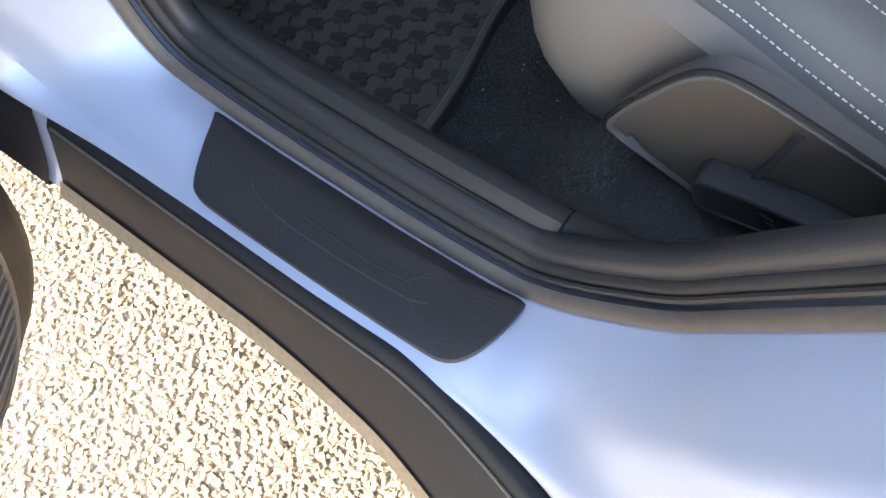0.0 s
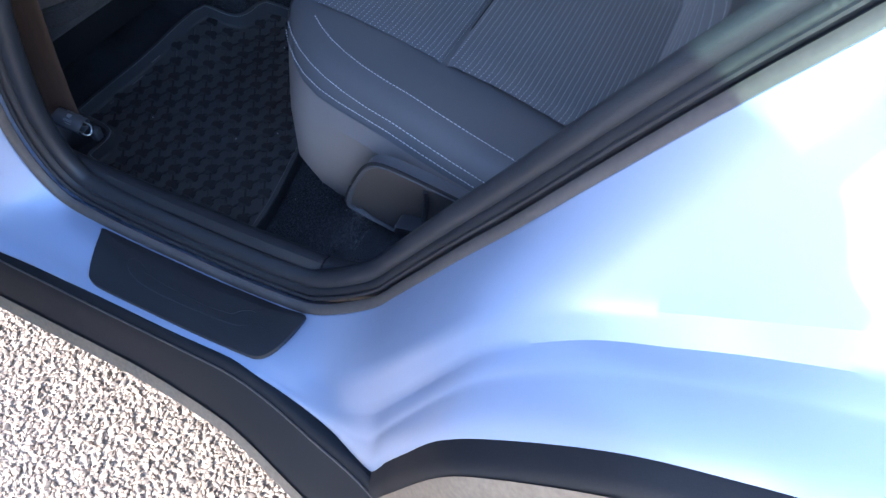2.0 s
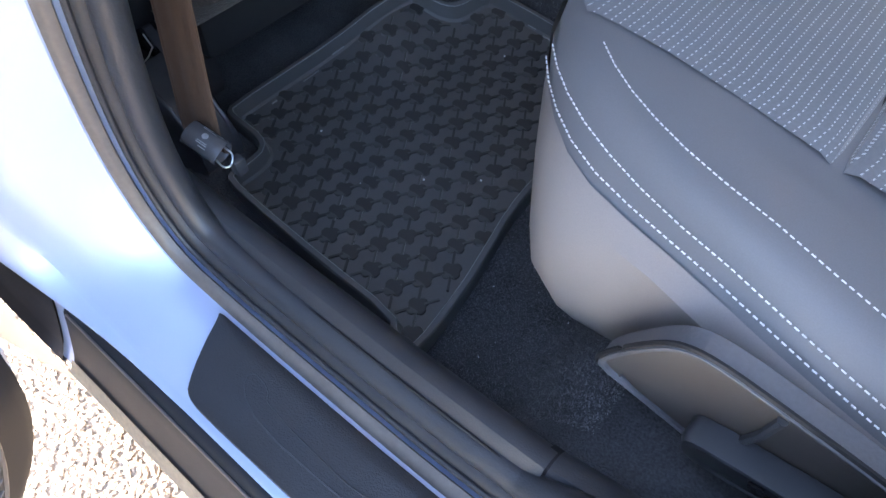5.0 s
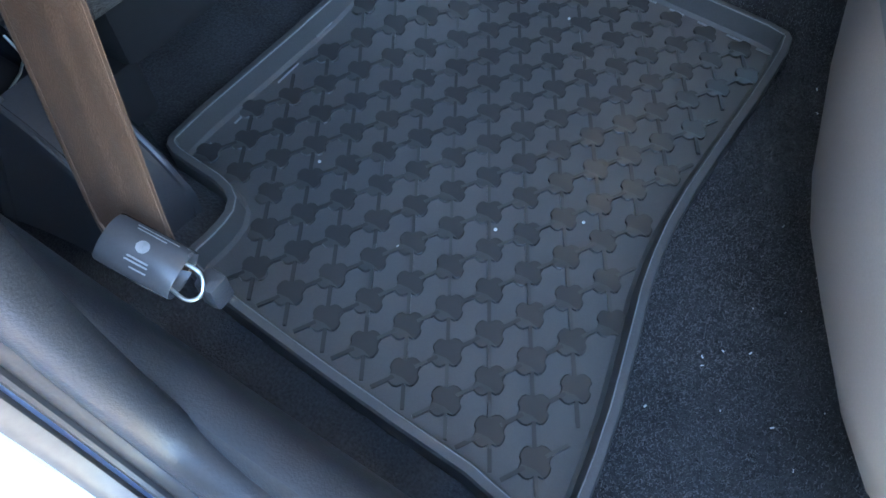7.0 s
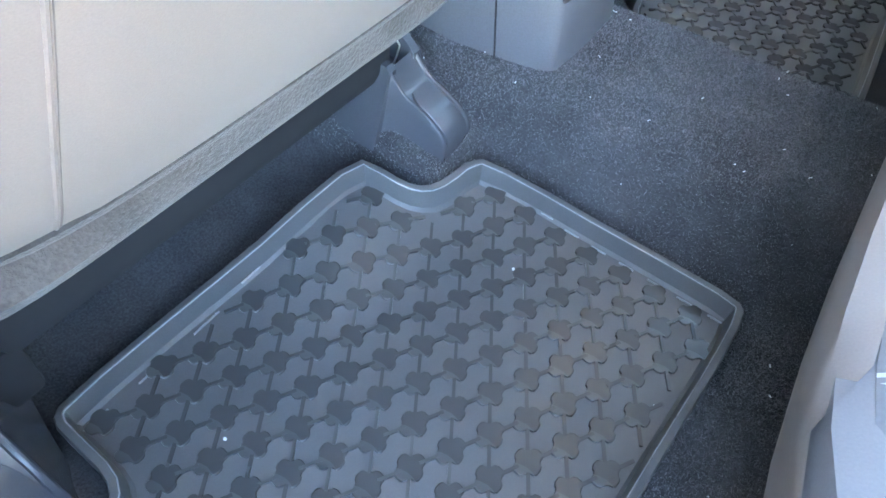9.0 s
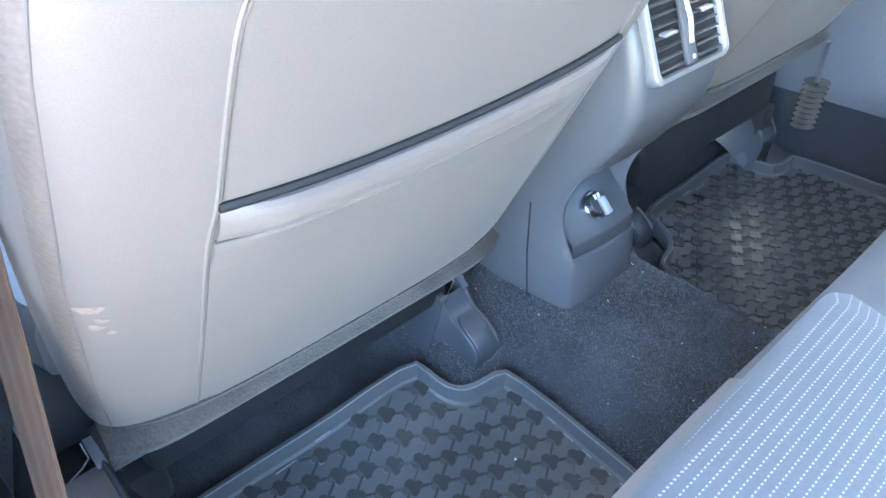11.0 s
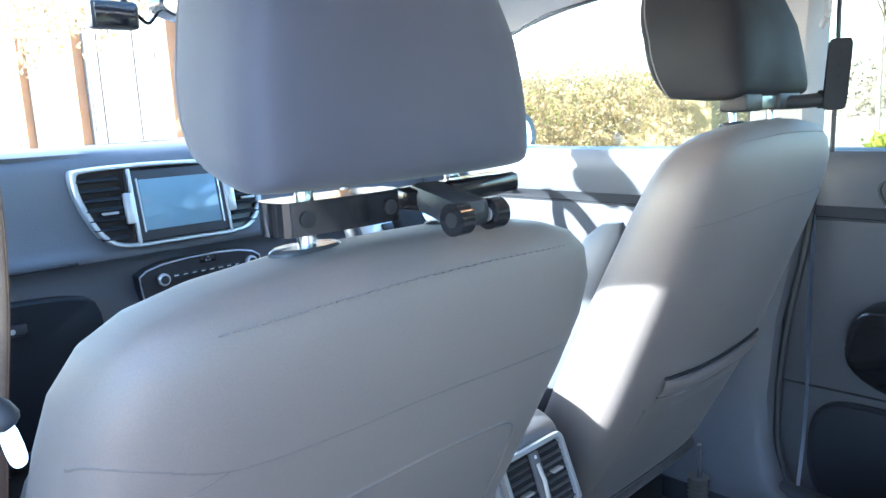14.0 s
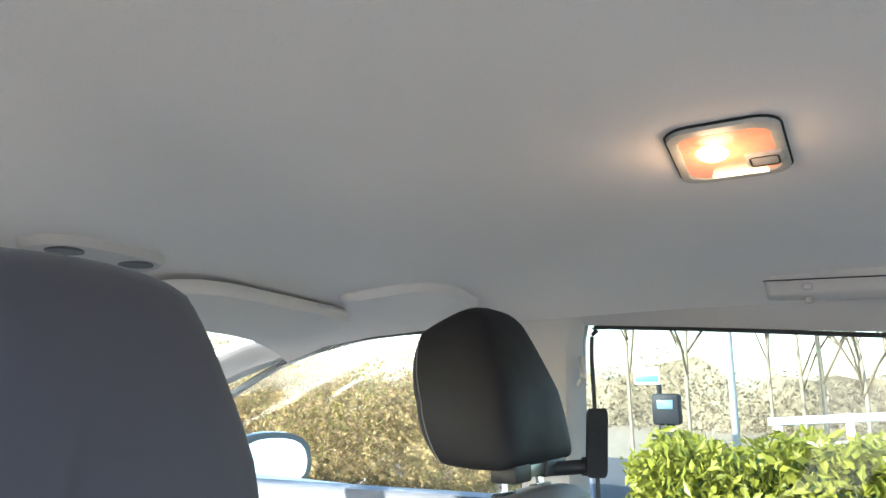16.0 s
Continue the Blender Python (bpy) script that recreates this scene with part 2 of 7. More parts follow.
def rbox(bm, c, size, r=0.004, m=None, seg=2):
    """A box with rounded edges; m turns it about its middle."""
    g = bmesh.ops.create_cube(bm, size=1.0)["verts"]
    bmesh.ops.scale(bm, verts=g, vec=size)
    edges = list({e for v in g for e in v.link_edges})
    out = bmesh.ops.bevel(bm, geom=edges, offset=min(r, min(size) * 0.49), segments=seg, affect="EDGES", profile=0.5)
    vs = list({v for f in out["faces"] for v in f.verts} | {v for v in g if v.is_valid})
    if m is not None:
        bmesh.ops.transform(bm, matrix=m, verts=vs)
    bmesh.ops.translate(bm, verts=vs, vec=c)
    return vs


def disc(bm, c, axis, r, h, n=20, r2=None):
    """A short cylinder or cone from c along axis."""
    a = Vector(axis).normalized()
    u = a.orthogonal().normalized()
    v = a.cross(u)
    ring = lambda q, rad: [q + (u * math.cos(2 * math.pi * k / n) + v * math.sin(2 * math.pi * k / n)) * rad for k in range(n)]
    c = Vector(c)
    r2 = r if r2 is None else r2
    e = min(r2, h) * 0.15
    loft(bm, [ring(c, r), ring(c + a * (h - e), r2), ring(c + a * h, r2 - e)])
    return bm


def plate(bm, outline, lift, thick, bevel=0.0):
    """A slab from a closed outline: lift(p) gives the top, thick the way down."""
    top = [Vector(p) for p in outline]
    rings = [[lift(p, -thick, 1.0) for p in top], [lift(p, -bevel, 1.0) for p in top]]
    if bevel:
        mid = sum(top, Vector((0, 0, 0))[:len(top[0])] if False else top[0] * 0) / len(top)
        rings.append([lift(p + (mid - p).normalized() * bevel, 0.0, 1.0) for p in top])
    loft(bm, rings)
    return bm


def inset(pts, d):
    """A closed outline in the plane moved inwards by d."""
    m = len(pts)
    area = sum(pts[i].x * pts[(i + 1) % m].y - pts[(i + 1) % m].x * pts[i].y for i in range(m))
    s = 1 if area > 0 else -1
    out = []
    for i, p in enumerate(pts):
        t = (pts[(i + 1) % m] - pts[i - 1])
        nrm = Vector((-t.y, t.x)).normalized() * s
        out.append(p + nrm * d)
    return out


def stitches(bm, pts, gap=0.005, size=0.0007, flat=0.7):
    """Short threads along a line."""
    pts = [Vector(p) for p in pts]
    acc, a = 0.0, None
    for p, q in zip(pts, pts[1:]):
        L = (q - p).length
        n = max(1, int(L / gap))
        for k in range(n):
            s, e = p + (q - p) * (k / n), p + (q - p) * ((k + 0.62) / n)
            tube(bm, [s, e], size, 4, flat=flat)
    return bm


def lerp_table(tab, v):
    return [float(np.interp(v, [r[0] for r in tab], [r[k] for r in tab])) for k in range(1, len(tab[0]))]


def rrect(w, h, r, cx=0.0, cy=0.0, n=5):
    """A rectangle w by h with round corners, as 2D points."""
    out = []
    for sx, sy_, a0 in ((1, 1, 0), (-1, 1, 90), (-1, -1, 180), (1, -1, 270)):
        for k in range(n + 1):
            a = radians(a0 + 90 * k / n)
            out.append(Vector((cx + sx * (w / 2 - r) + r * math.cos(a), cy + sy_ * (h / 2 - r) + r * math.sin(a))))
    return out


# ---- ground ----
GROUND = mk("gravel_bed", (0.38, 0.31, 0.23), 0.9, 0, 0.45, 30, 90, 1.0, depth=0.01)
STONE = mk("gravel_stone", (0.30, 0.232, 0.170), 0.9, 0, 0.4, 40, 300, 0.2, island=1.0)
ASPHALT = mk("asphalt", (0.10, 0.10, 0.107), 0.85, 0, 0.3, 2, 60, 0.5, depth=0.01)
bm = bmesh.new()
grid(bm, [[(x, y, 0) for y in (-60, -20, -4, -2, 0, 2, 4, 20, 60)] for x in (-60, -20, -4, -2, 0, 2, 4, 20, 60)])
structure("ground", bm, GROUND, "pale gravel ground reaching to the horizon", "ground")
bm = bmesh.new()
grid(bm, [[(x, y, 0.006) for y in (2.2, 4.0, 8.0, 12.0)] for x in (-12, -4, 0, 4, 14)])
structure("road", bm, ASPHALT, "pale grey sunlit asphalt lane beside the car", "road")


def gravel():
    rng = np.random.default_rng(5)
    t = (1 + 5 ** 0.5) / 2
    ico = np.array([(-1, t, 0), (1, t, 0), (-1, -t, 0), (1, -t, 0), (0, -1, t), (0, 1, t), (0, -1, -t), (0, 1, -t), (t, 0, -1), (t, 0, 1), (-t, 0, -1), (-t, 0, 1)], float)
    ico /= np.linalg.norm(ico[0])
    tri = np.array([(0, 11, 5), (0, 5, 1), (0, 1, 7), (0, 7, 10), (0, 10, 11), (1, 5, 9), (5, 11, 4), (11, 10, 2), (10, 7, 6), (7, 1, 8),
                    (3, 9, 4), (3, 4, 2), (3, 2, 6), (3, 6, 8), (3, 8, 9), (4, 9, 5), (2, 4, 11), (6, 2, 10), (8, 6, 7), (9, 8, 1)])
    spots = []
    step = 0.0068
    for x in np.arange(-0.62, 0.72, step):
        for y in np.arange(-1.5, -0.62, step):
            spots.append((x, y))
    spots = np.array(spots) + rng.uniform(-0.004, 0.004, (len(spots), 2))
    n = len(spots)
    verts = np.repeat(ico[None], n, 0) * rng.uniform(0.7, 1.25, (n, 12, 1))
    verts *= np.exp(rng.normal(0, 0.28, (n, 1, 3))) * (1, 1, 0.8)
    q = rng.normal(size=(n, 4)); q /= np.linalg.norm(q, axis=1)[:, None]
    w, x, y, z = q.T
    R = np.stack([np.stack([1 - 2 * (y * y + z * z), 2 * (x * y - z * w), 2 * (x * z + y * w)], -1),
                  np.stack([2 * (x * y + z * w), 1 - 2 * (x * x + z * z), 2 * (y * z - x * w)], -1),
                  np.stack([2 * (x * z - y * w), 2 * (y * z + x * w), 1 - 2 * (x * x + y * y)], -1)], 1)
    verts = np.einsum("nij,nkj->nki", R, verts) * (1, 1, 0.5) * rng.uniform(0.0032, 0.0058, (n, 1, 1))
    verts[:, :, 0] += spots[:, 0, None]
    verts[:, :, 1] += spots[:, 1, None]
    verts[:, :, 2] += rng.uniform(-0.001, 0.0022, (n, 1))
    faces = (tri[None] + 12 * np.arange(n)[:, None, None]).reshape(-1, 3)
    me = bpy.data.meshes.new("gravel")
    me.from_pydata(verts.reshape(-1, 3).tolist(), [], faces.tolist())
    me.materials.append(STONE)
    tagged(new("gravel", me), "loose pale cream limestone gravel chips", "gravel", kind="stuff")


gravel()

DUSTY = mk("dusty_plastic", (0.27, 0.215, 0.155), 0.7, 0, 0.3, 8, 200, 0.2)
# ---- left body side: sill, pillar and rear quarter ----
body = thing("car_body", (0.3, -0.8, 0.0), "pale silver-blue metallic painted car body at the open rear door", "car")
# opening edge (x, y, z) and outer skin edge, from the door pillar down, along the sill and up the rear quarter
EDGE = [(0.135, -0.700, 1.05), (0.118, -0.725, 0.83), (0.071, -0.73, 0.692), (0.045, -0.73, 0.549), (0.07, -0.73, 0.459), (0.14, -0.73, 0.434), (0.31, -0.73, 0.426), (0.40, -0.73, 0.431),
        (0.432, -0.73, 0.440), (0.469, -0.73, 0.466), (0.513, -0.73, 0.508), (0.54, -0.73, 0.548), (0.60, -0.73, 0.640), (0.642, -0.73, 0.702), (0.71, -0.73, 0.807),
        (0.758, -0.73, 0.879), (0.806, -0.728, 0.947), (0.86, -0.72, 1.03), (0.90, -0.71, 1.10)]
SKIN = [(0.06, -0.83, 1.07), (0.035, -0.845, 0.83), (-0.005, -0.845, 0.692), (-0.022, -0.84, 0.56), (-0.02, -0.818, 0.445), (0.10, -0.8030, 0.4155), (0.29, -0.8045, 0.4135), (0.402, -0.8080, 0.4090),
        (0.456, -0.813, 0.4035), (0.51, -0.824, 0.40), (0.569, -0.846, 0.406), (0.592, -0.851, 0.470), (0.645, -0.856, 0.583), (0.69, -0.856, 0.633), (0.765, -0.857, 0.693),
        (0.83, -0.858, 0.724), (0.885, -0.86, 0.745), (1.02, -0.862, 0.778), (1.16, -0.864, 0.788)]
# two creases between them: the edge of the jamb and the shoulder of the outer skin
part_way = lambda a, b, fy, fx: (a[0] + (b[0] - a[0]) * fx, a[1] + (b[1] - a[1]) * fy, a[2] + (b[2] - a[2]) * fx)
JAMB = [part_way(a, b, 0.5, 0.42) for a, b in zip(EDGE[:5], SKIN[:5])] + [(0.125, -0.785, 0.4275), (0.305, -0.787, 0.4215), (0.40, -0.791, 0.4205), (0.445, -0.792, 0.421), (0.487, -0.785, 0.433), (0.533, -0.789, 0.490),
        (0.566, -0.793, 0.543), (0.618, -0.794, 0.630), (0.650, -0.789, 0.672), (0.712, -0.778, 0.712), (0.765, -0.772, 0.735), (0.82, -0.770, 0.76), (0.89, -0.775, 0.80), (0.97, -0.79, 0.84)]
SHOULDER = [part_way(a, b, 0.74, 0.72) for a, b in zip(EDGE[:5], SKIN[:5])] + [(0.115, -0.7965, 0.4220), (0.30, -0.7985, 0.4180), (0.402, -0.802, 0.4150), (0.453, -0.806, 0.412), (0.503, -0.811, 0.424), (0.553, -0.815, 0.470),
        (0.585, -0.815, 0.525), (0.632, -0.812, 0.615), (0.662, -0.805, 0.660), (0.720, -0.792, 0.698), (0.775, -0.787, 0.722), (0.83, -0.785, 0.747), (0.90, -0.792, 0.785), (0.98, -0.805, 0.825)]
E_, S_, J_, B_ = spline(EDGE, 12), spline(SKIN, 12), spline(JAMB, 12), spline(SHOULDER, 12)
SILLP = [(0, 0, 0), (0.15, 0.2, 0.04), (0.4, 0.55, 0.12), (0.62, 0.80, 0.25), (0.72, 0.90, 0.36), (0.80, 0.95, 0.5), (0.88, 0.98, 0.72), (1, 1, 1)]
rows = []
N = len(E_)
for e, a, b, s in zip(E_, J_, B_, S_):
    n = (a - e).cross(Vector((s.z - e.z + 0.3, 0, -(s.x - e.x)))).normalized()
    r = [e.lerp(a, k / 8) + Vector((0, 0, 0.0035 * math.sin(math.pi * k / 8))) for k in range(8)]
    r += [a.lerp(b, k / 4) for k in range(4)]
    far = ease((b.x - 0.40) / 0.30)   # the wheel arch flares out below a soft crease
    for k in range(25):
        f, w = k / 24, math.sin(math.pi * k / 24)
        dent = (0.018 * f / 0.36 - 0.03 * math.sin(math.pi * f / 0.36)) if f < 0.36 else 0.018 * (1 - f) / 0.64 - 0.07 * math.sin(math.pi * (f - 0.36) / 0.64)
        r.append(b.lerp(s, f) + Vector((0, ((1 - far) * -0.27 * w + far * dent) * (s - b).length, 0.05 * (s - b).length * w)))
    rows.append(r)
bm = bmesh.new()
grid(bm, rows)
part("door_aperture", bm, PAINT, body, crease=28)
# inner return flange so that the sheet has depth
bm = bmesh.new()
grid(bm, [[p, p + Vector((0, 0.012, 0)), p + Vector((0, 0.03, -0.012))] for p in E_])
part("flange", bm, PAINT, body)
# upper quarter panel behind the opening, outer skin
bm = bmesh.new()
tops = spline([(0.90, -0.71, 1.10), (0.97, -0.76, 1.115), (1.1, -0.80, 1.12), (1.4, -0.83, 1.12), (1.7, -0.8, 1.12)], 8)
lows = spline([(1.16, -0.864, 0.785), (1.25, -0.866, 0.78), (1.35, -0.866, 0.72), (1.5, -0.864, 0.55), (1.7, -0.82, 0.5)], 8)
grid(bm, [[a.lerp(b, k / 8) + Vector((0, -0.02 * math.sin(math.pi * k / 8), 0)) for k in range(9)] for a, b in zip(tops, lows)])
part("quarter_panel", bm, PAINT, body)


def clad_profile(x):
    """Black lower cladding under the sill: the points across it at x."""
    g = min(max((x - 0.36) / 0.24, 0.0), 1.0)
    y0 = -0.8145 - 0.006 * min(max(x / 0.4, 0), 1) - 0.042 * g ** 2.6
    z0 = 0.3975 + 0.005 * g ** 3
    f = min(max((x - 0.36) / 0.16, 0.0), 1.0)
    f = 1 - f * f * (3 - 2 * f)
    y0, z0 = y0 + 0.013 * f, z0 + 0.019 * f
    k = min(max((x - 0.22) / 0.30, 0.0), 1.0)
    d = 0.020 * k * k * (3 - 2 * k)
    return [(x, y0 + 0.012, z0 - 0.004), (x, y0, z0), (x, y0 - 0.003, z0 - 0.001), (x, y0 - 0.006, z0 - 0.005), (x, y0 - 0.0095, z0 - 0.010), (x, y0 - 0.0108, z0 - 0.012), (x, y0 - 0.0155 - d * 0.4, z0 - 0.030),
            (x, y0 - 0.0215 - d * 0.8, z0 - 0.050), (x, y0 - 0.0265 - d, z0 - 0.066), (x, y0 - 0.0285 - d, z0 - 0.071), (x, y0 - 0.0370 - d * 0.92, z0 - 0.086), (x, y0 + 0.10, z0 - 0.15)]


bm = bmesh.new()
grid(bm, [clad_profile(x) for x in np.linspace(0.014, 0.588, 46)])
part("sill_cladding", bm, CLAD, body, "satin black plastic sill cladding with a ledge")
bm = bmesh.new()
grid(bm, [clad_profile(x) for x in np.linspace(-0.6, -0.004, 30)])
part("sill_cladding", bm, CLAD, body, "satin black plastic cladding below the front door")
bm = bmesh.new()
grid(bm, [[Vector(p) + Vector((0, 0.004, 0)) for p in clad_profile(x)] for x in np.linspace(-0.010, 0.020, 5)])
part("sill_end", bm, PAINT, body)
# paler bead along the ledge and the dusty lower lip
bm = bmesh.new()
tube(bm, [Vector(clad_profile(x)[4]) + Vector((0, -0.001, 0.0005)) for x in np.linspace(0.02, 0.585, 40)], 0.0012, 6)
part("ledge_bead", bm, SEALGREY, body)
bm = bmesh.new()
grid(bm, [[Vector(clad_profile(x)[k]) + Vector((0, -0.002, 0.0015)) for k in (9, 10, 10)] for x in np.linspace(0.014, 0.588, 40)])
part("dusty_lip", bm, DUSTY, body, "dusty brown underside lip")
# wheel arch cladding
ARCH = spline([(0.576, -0.858, 0.410), (0.600, -0.862, 0.472), (0.647, -0.866, 0.577), (0.692, -0.866, 0.627), (0.767, -0.867, 0.687), (0.832, -0.868, 0.718), (0.887, -0.870, 0.739), (1.02, -0.872, 0.772),
               (1.16, -0.874, 0.783), (1.30, -0.874, 0.755), (1.42, -0.874, 0.67), (1.48, -0.874, 0.55)], 6)
rows = []
cen = Vector((1.08, -0.87, 0.34))
for p in ARCH:
    n = (p - cen); n.y = 0; n.normalize()
    rows.append([p + n * 0.006 + Vector((0, 0.012, 0)), p + n * 0.001 + Vector((0, -0.004, 0)), p - n * 0.003 + Vector((0, -0.009, 0)), p - n * 0.009 + Vector((0, -0.0125, 0)), p - n * 0.012 + Vector((0, -0.0125, 0)),
                 p - n * 0.024 + Vector((0, 0.002, 0)), p - n * 0.024 + Vector((0, 0.05, 0))])
bm = bmesh.new()
grid(bm, rows)
part("wheel_arch_trim", bm, CLAD, body, "black plastic wheel arch lip")
bm = bmesh.new()
grid(bm, [[r[5], r[5] + Vector((0, 0.02, 0)), r[5] + Vector((0, 0.13, 0.02))] for r in rows])
part("arch_liner", bm, mk("liner_dust", (0.42, 0.33, 0.24), 0.9, 0, 0.3, 9, 200, 0.4), body, "dusty brown wheel arch liner")
bm = bmesh.new()
grid(bm, [[r[3] + Vector((0, -0.001, 0.001)), r[4] + Vector((0, -0.006, -0.010)), r[4] + Vector((0, -0.011, -0.030)), r[4] + Vector((0, 0.002, -0.040)), r[4] + Vector((0, 0.03, -0.040))] for r in rows])
part("dusty_lip", bm, DUSTY, body, "dusty brown lower lip of the arch")
# rear wheel deep in the arch
bm = bmesh.new()
prof = [(0.20, -0.84), (0.29, -0.855), (0.325, -0.84), (0.335, -0.80), (0.335, -0.70), (0.325, -0.66), (0.2, -0.65)]
grid(bm, [[Vector((1.08 + math.cos(a) * r, y, 0.335 + math.sin(a) * r)) for r, y in prof] for a in np.linspace(0, 2 * math.pi, 41)])
part("tyre", bm, RUBBER, body)
# scuff plate on the sill
sc = chaikin([(0.139, -0.7325), (0.143, -0.738), (0.150, -0.757), (0.163, -0.784), (0.172, -0.7965), (0.20, -0.7978), (0.38, -0.7978), (0.404, -0.7965), (0.418, -0.784), (0.426, -0.760), (0.429, -0.738), (0.428, -0.7325), (0.41, -0.7325), (0.16, -0.7325)], 2)


def sill_z(y, x=0.3):
    edge = float(np.interp(x, [0.14, 0.20, 0.31, 0.40, 0.432], [0.434, 0.4292, 0.426, 0.431, 0.440])) + 0.0008
    f = (-0.73 - y) / (0.816 - 0.73)
    u = float(np.interp(f, [r[1] for r in SILLP], [r[2] for r in SILLP]))
    return edge + (0.3985 - edge) * u


bm = bmesh.new()
mid = Vector((0.285, -0.766))
rings = []
for s, h in ((1.0, -0.002), (1.0, 0.0025), (0.992, 0.0040), (0.965, 0.0046), (0.6, 0.005), (0.2, 0.005)):
    rings.append([Vector((q.x, q.y, sill_z(q.y, q.x) + h)) for q in (mid + (p - mid) * s for p in sc)])
loft(bm, rings)
scuff = part("scuff_plate", bm, SCUFF, body, "matt black plastic scuff plate with a debossed outline")
line = chaikin([(0.197, -0.750), (0.219, -0.752), (0.228, -0.763), (0.345, -0.767), (0.360, -0.750), (0.384, -0.751), (0.373, -0.773), (0.318, -0.776), (0.235, -0.777), (0.203, -0.766)], 1)
bm = bmesh.new()
tube(bm, [(p.x, p.y, sill_z(p.y, p.x) + 0.0044) for p in line], 0.0010, 5, closed=True)
part("emblem_outline", bm, GRAIN, scuff)
# rubber door seal round the opening: soft bulb and grey lip
shift = lambda p, dy, dn: Vector((p.x, p.y + dy, p.z)) + dn
rows1, rows2 = [], []
for i, p in enumerate(E_):
    t = (E_[min(i + 1, N - 1)] - E_[max(i - 1, 0)]).normalized()
    n = Vector((-t.z, 0, t.x)).normalized()
    if n.dot(Vector((0.40, 0, 0.9)) - Vector((p.x, 0, p.z))) < 0:
        n = -n
    rows1.append((p, n))
bm = bmesh.new()
grid(bm, [[p + Vector((0, 0.001, 0)) - n * 0.001, p + Vector((0, 0.003, 0)) + n * 0.003, p + Vector((0, 0.007, 0)) + n * 0.006, p + Vector((0, 0.011, 0)) + n * 0.0068, p + Vector((0, 0.0125, 0)) + n * 0.005, p + Vector((0, 0.013, 0)) - n * 0.004] for p, n in rows1])
part("seal_lip", bm, SEALGREY, body, "brown-grey worn rubber lip")
bm = bmesh.new()
tube(bm, [p + Vector((0, 0.0172, 0)) + n * 0.0092 for p, n in rows1], 0.0026, 8)
part("seal_bead", bm, RUBBER, body)
bm = bmesh.new()
tube(bm, [p + Vector((0, 0.0275, 0)) + n * 0.0085 for p, n in rows1], 0.0088, 12)
part("door_seal", bm, RUBBER, body, "black rubber door seal")
bm = bmesh.new()
tube(bm, [p + Vector((0, 0.036, 0)) + n * 0.021 for p, n in rows1], 0.0115, 14)
part("door_seal", bm, GRAIN, body, "black grained seal cover")
# door latch striker on the rear quarter
SN, SA = Vector((-0.62, -0.5, 0.6)).normalized(), Vector((0.437, 0.415, 0.798)).normalized()
SB = SN.cross(SA)
bm = bmesh.new()
pl = chaikin([(-0.019, -0.012), (-0.010, -0.015), (0.010, -0.015), (0.019, -0.012), (0.022, 0.0), (0.019, 0.012), (0.010, 0.015), (-0.010, 0.015), (-0.019, 0.012), (-0.022, 0)], 2)
sc0 = Vector((0.843, -0.764, 0.907))
F_ = lambda a, b, h: sc0 + SA * b * 0.9 + SB * a * 0.8 + SN * h * 0.72
loft(bm, [[F_(p.y * s, p.x * s, h) for p in pl] for s, h in ((1, -0.006), (1, 0.0025), (0.93, 0.0035))])
striker = part("striker_plate", bm, STEEL, body, "zinc striker plate with a wire loop")
for dx in (-0.007, 0.008):
    bm = bmesh.new()
    tube(bm, spline([F_(dx, -0.010, 0.0), F_(dx, -0.010, 0.020), F_(dx, -0.005, 0.027), F_(dx, 0.004, 0.027), F_(dx, 0.009, 0.020), F_(dx, 0.009, 0.0)], 5), 0.0021, 8)
    part("loop", bm, STEEL, striker)
for s in (-0.0165, 0.0165):
    bm = bmesh.new()
    disc(bm, F_(0, s, 0.003), SN, 0.0045, 0.003, 6)
    part("bolt", bm, STEEL, striker)
# plain outer shell: front door skin, roof, bonnet and rear, with window openings
for sy, x0, x1 in ((-1, -1.0, -0.03), (1, -1.0, 0.11), (1, 0.115, 0.92), (1, 0.925, 1.7)):
    bm = bmesh.new()
    zs = [(0.25, 0.84), (0.4, 0.865), (0.7, 0.875), (0.95, 0.86), (1.07, 0.80)]
    grid(bm, [[(x, sy * y, z) for z, y in zs] for x in np.linspace(x0, x1, 8)])
    part("door_skin", bm, PAINT, body)
bm = bmesh.new()
grid(bm, [[(x, y, z - 0.10 * (y / 0.62) ** 4 * 0.5) for y in np.linspace(-0.62, 0.62, 13)] for x, z in [(-0.50, 1.475), (-0.3, 1.515), (0.1, 1.535), (0.6, 1.53), (1.2, 1.49), (1.6, 1.42)]])
part("roof_skin", bm, PAINT, body)
bm = bmesh.new()
grid(bm, [[(x, y, z) for y in np.linspace(-0.82, 0.82, 7)] for x, z in [(-2.2, 0.92), (-1.9, 1.0), (-1.5, 1.06), (-1.38, 1.10)]])
part("bonnet", bm, PAINT, body)
bm = bmesh.new()
grid(bm, [[(x, y, z) for y in np.linspace(-0.8, 0.8, 7)] for x, z in [(1.7, 1.08), (1.78, 0.8), (1.76, 0.3)]])
part("tailgate", bm, PAINT, body)

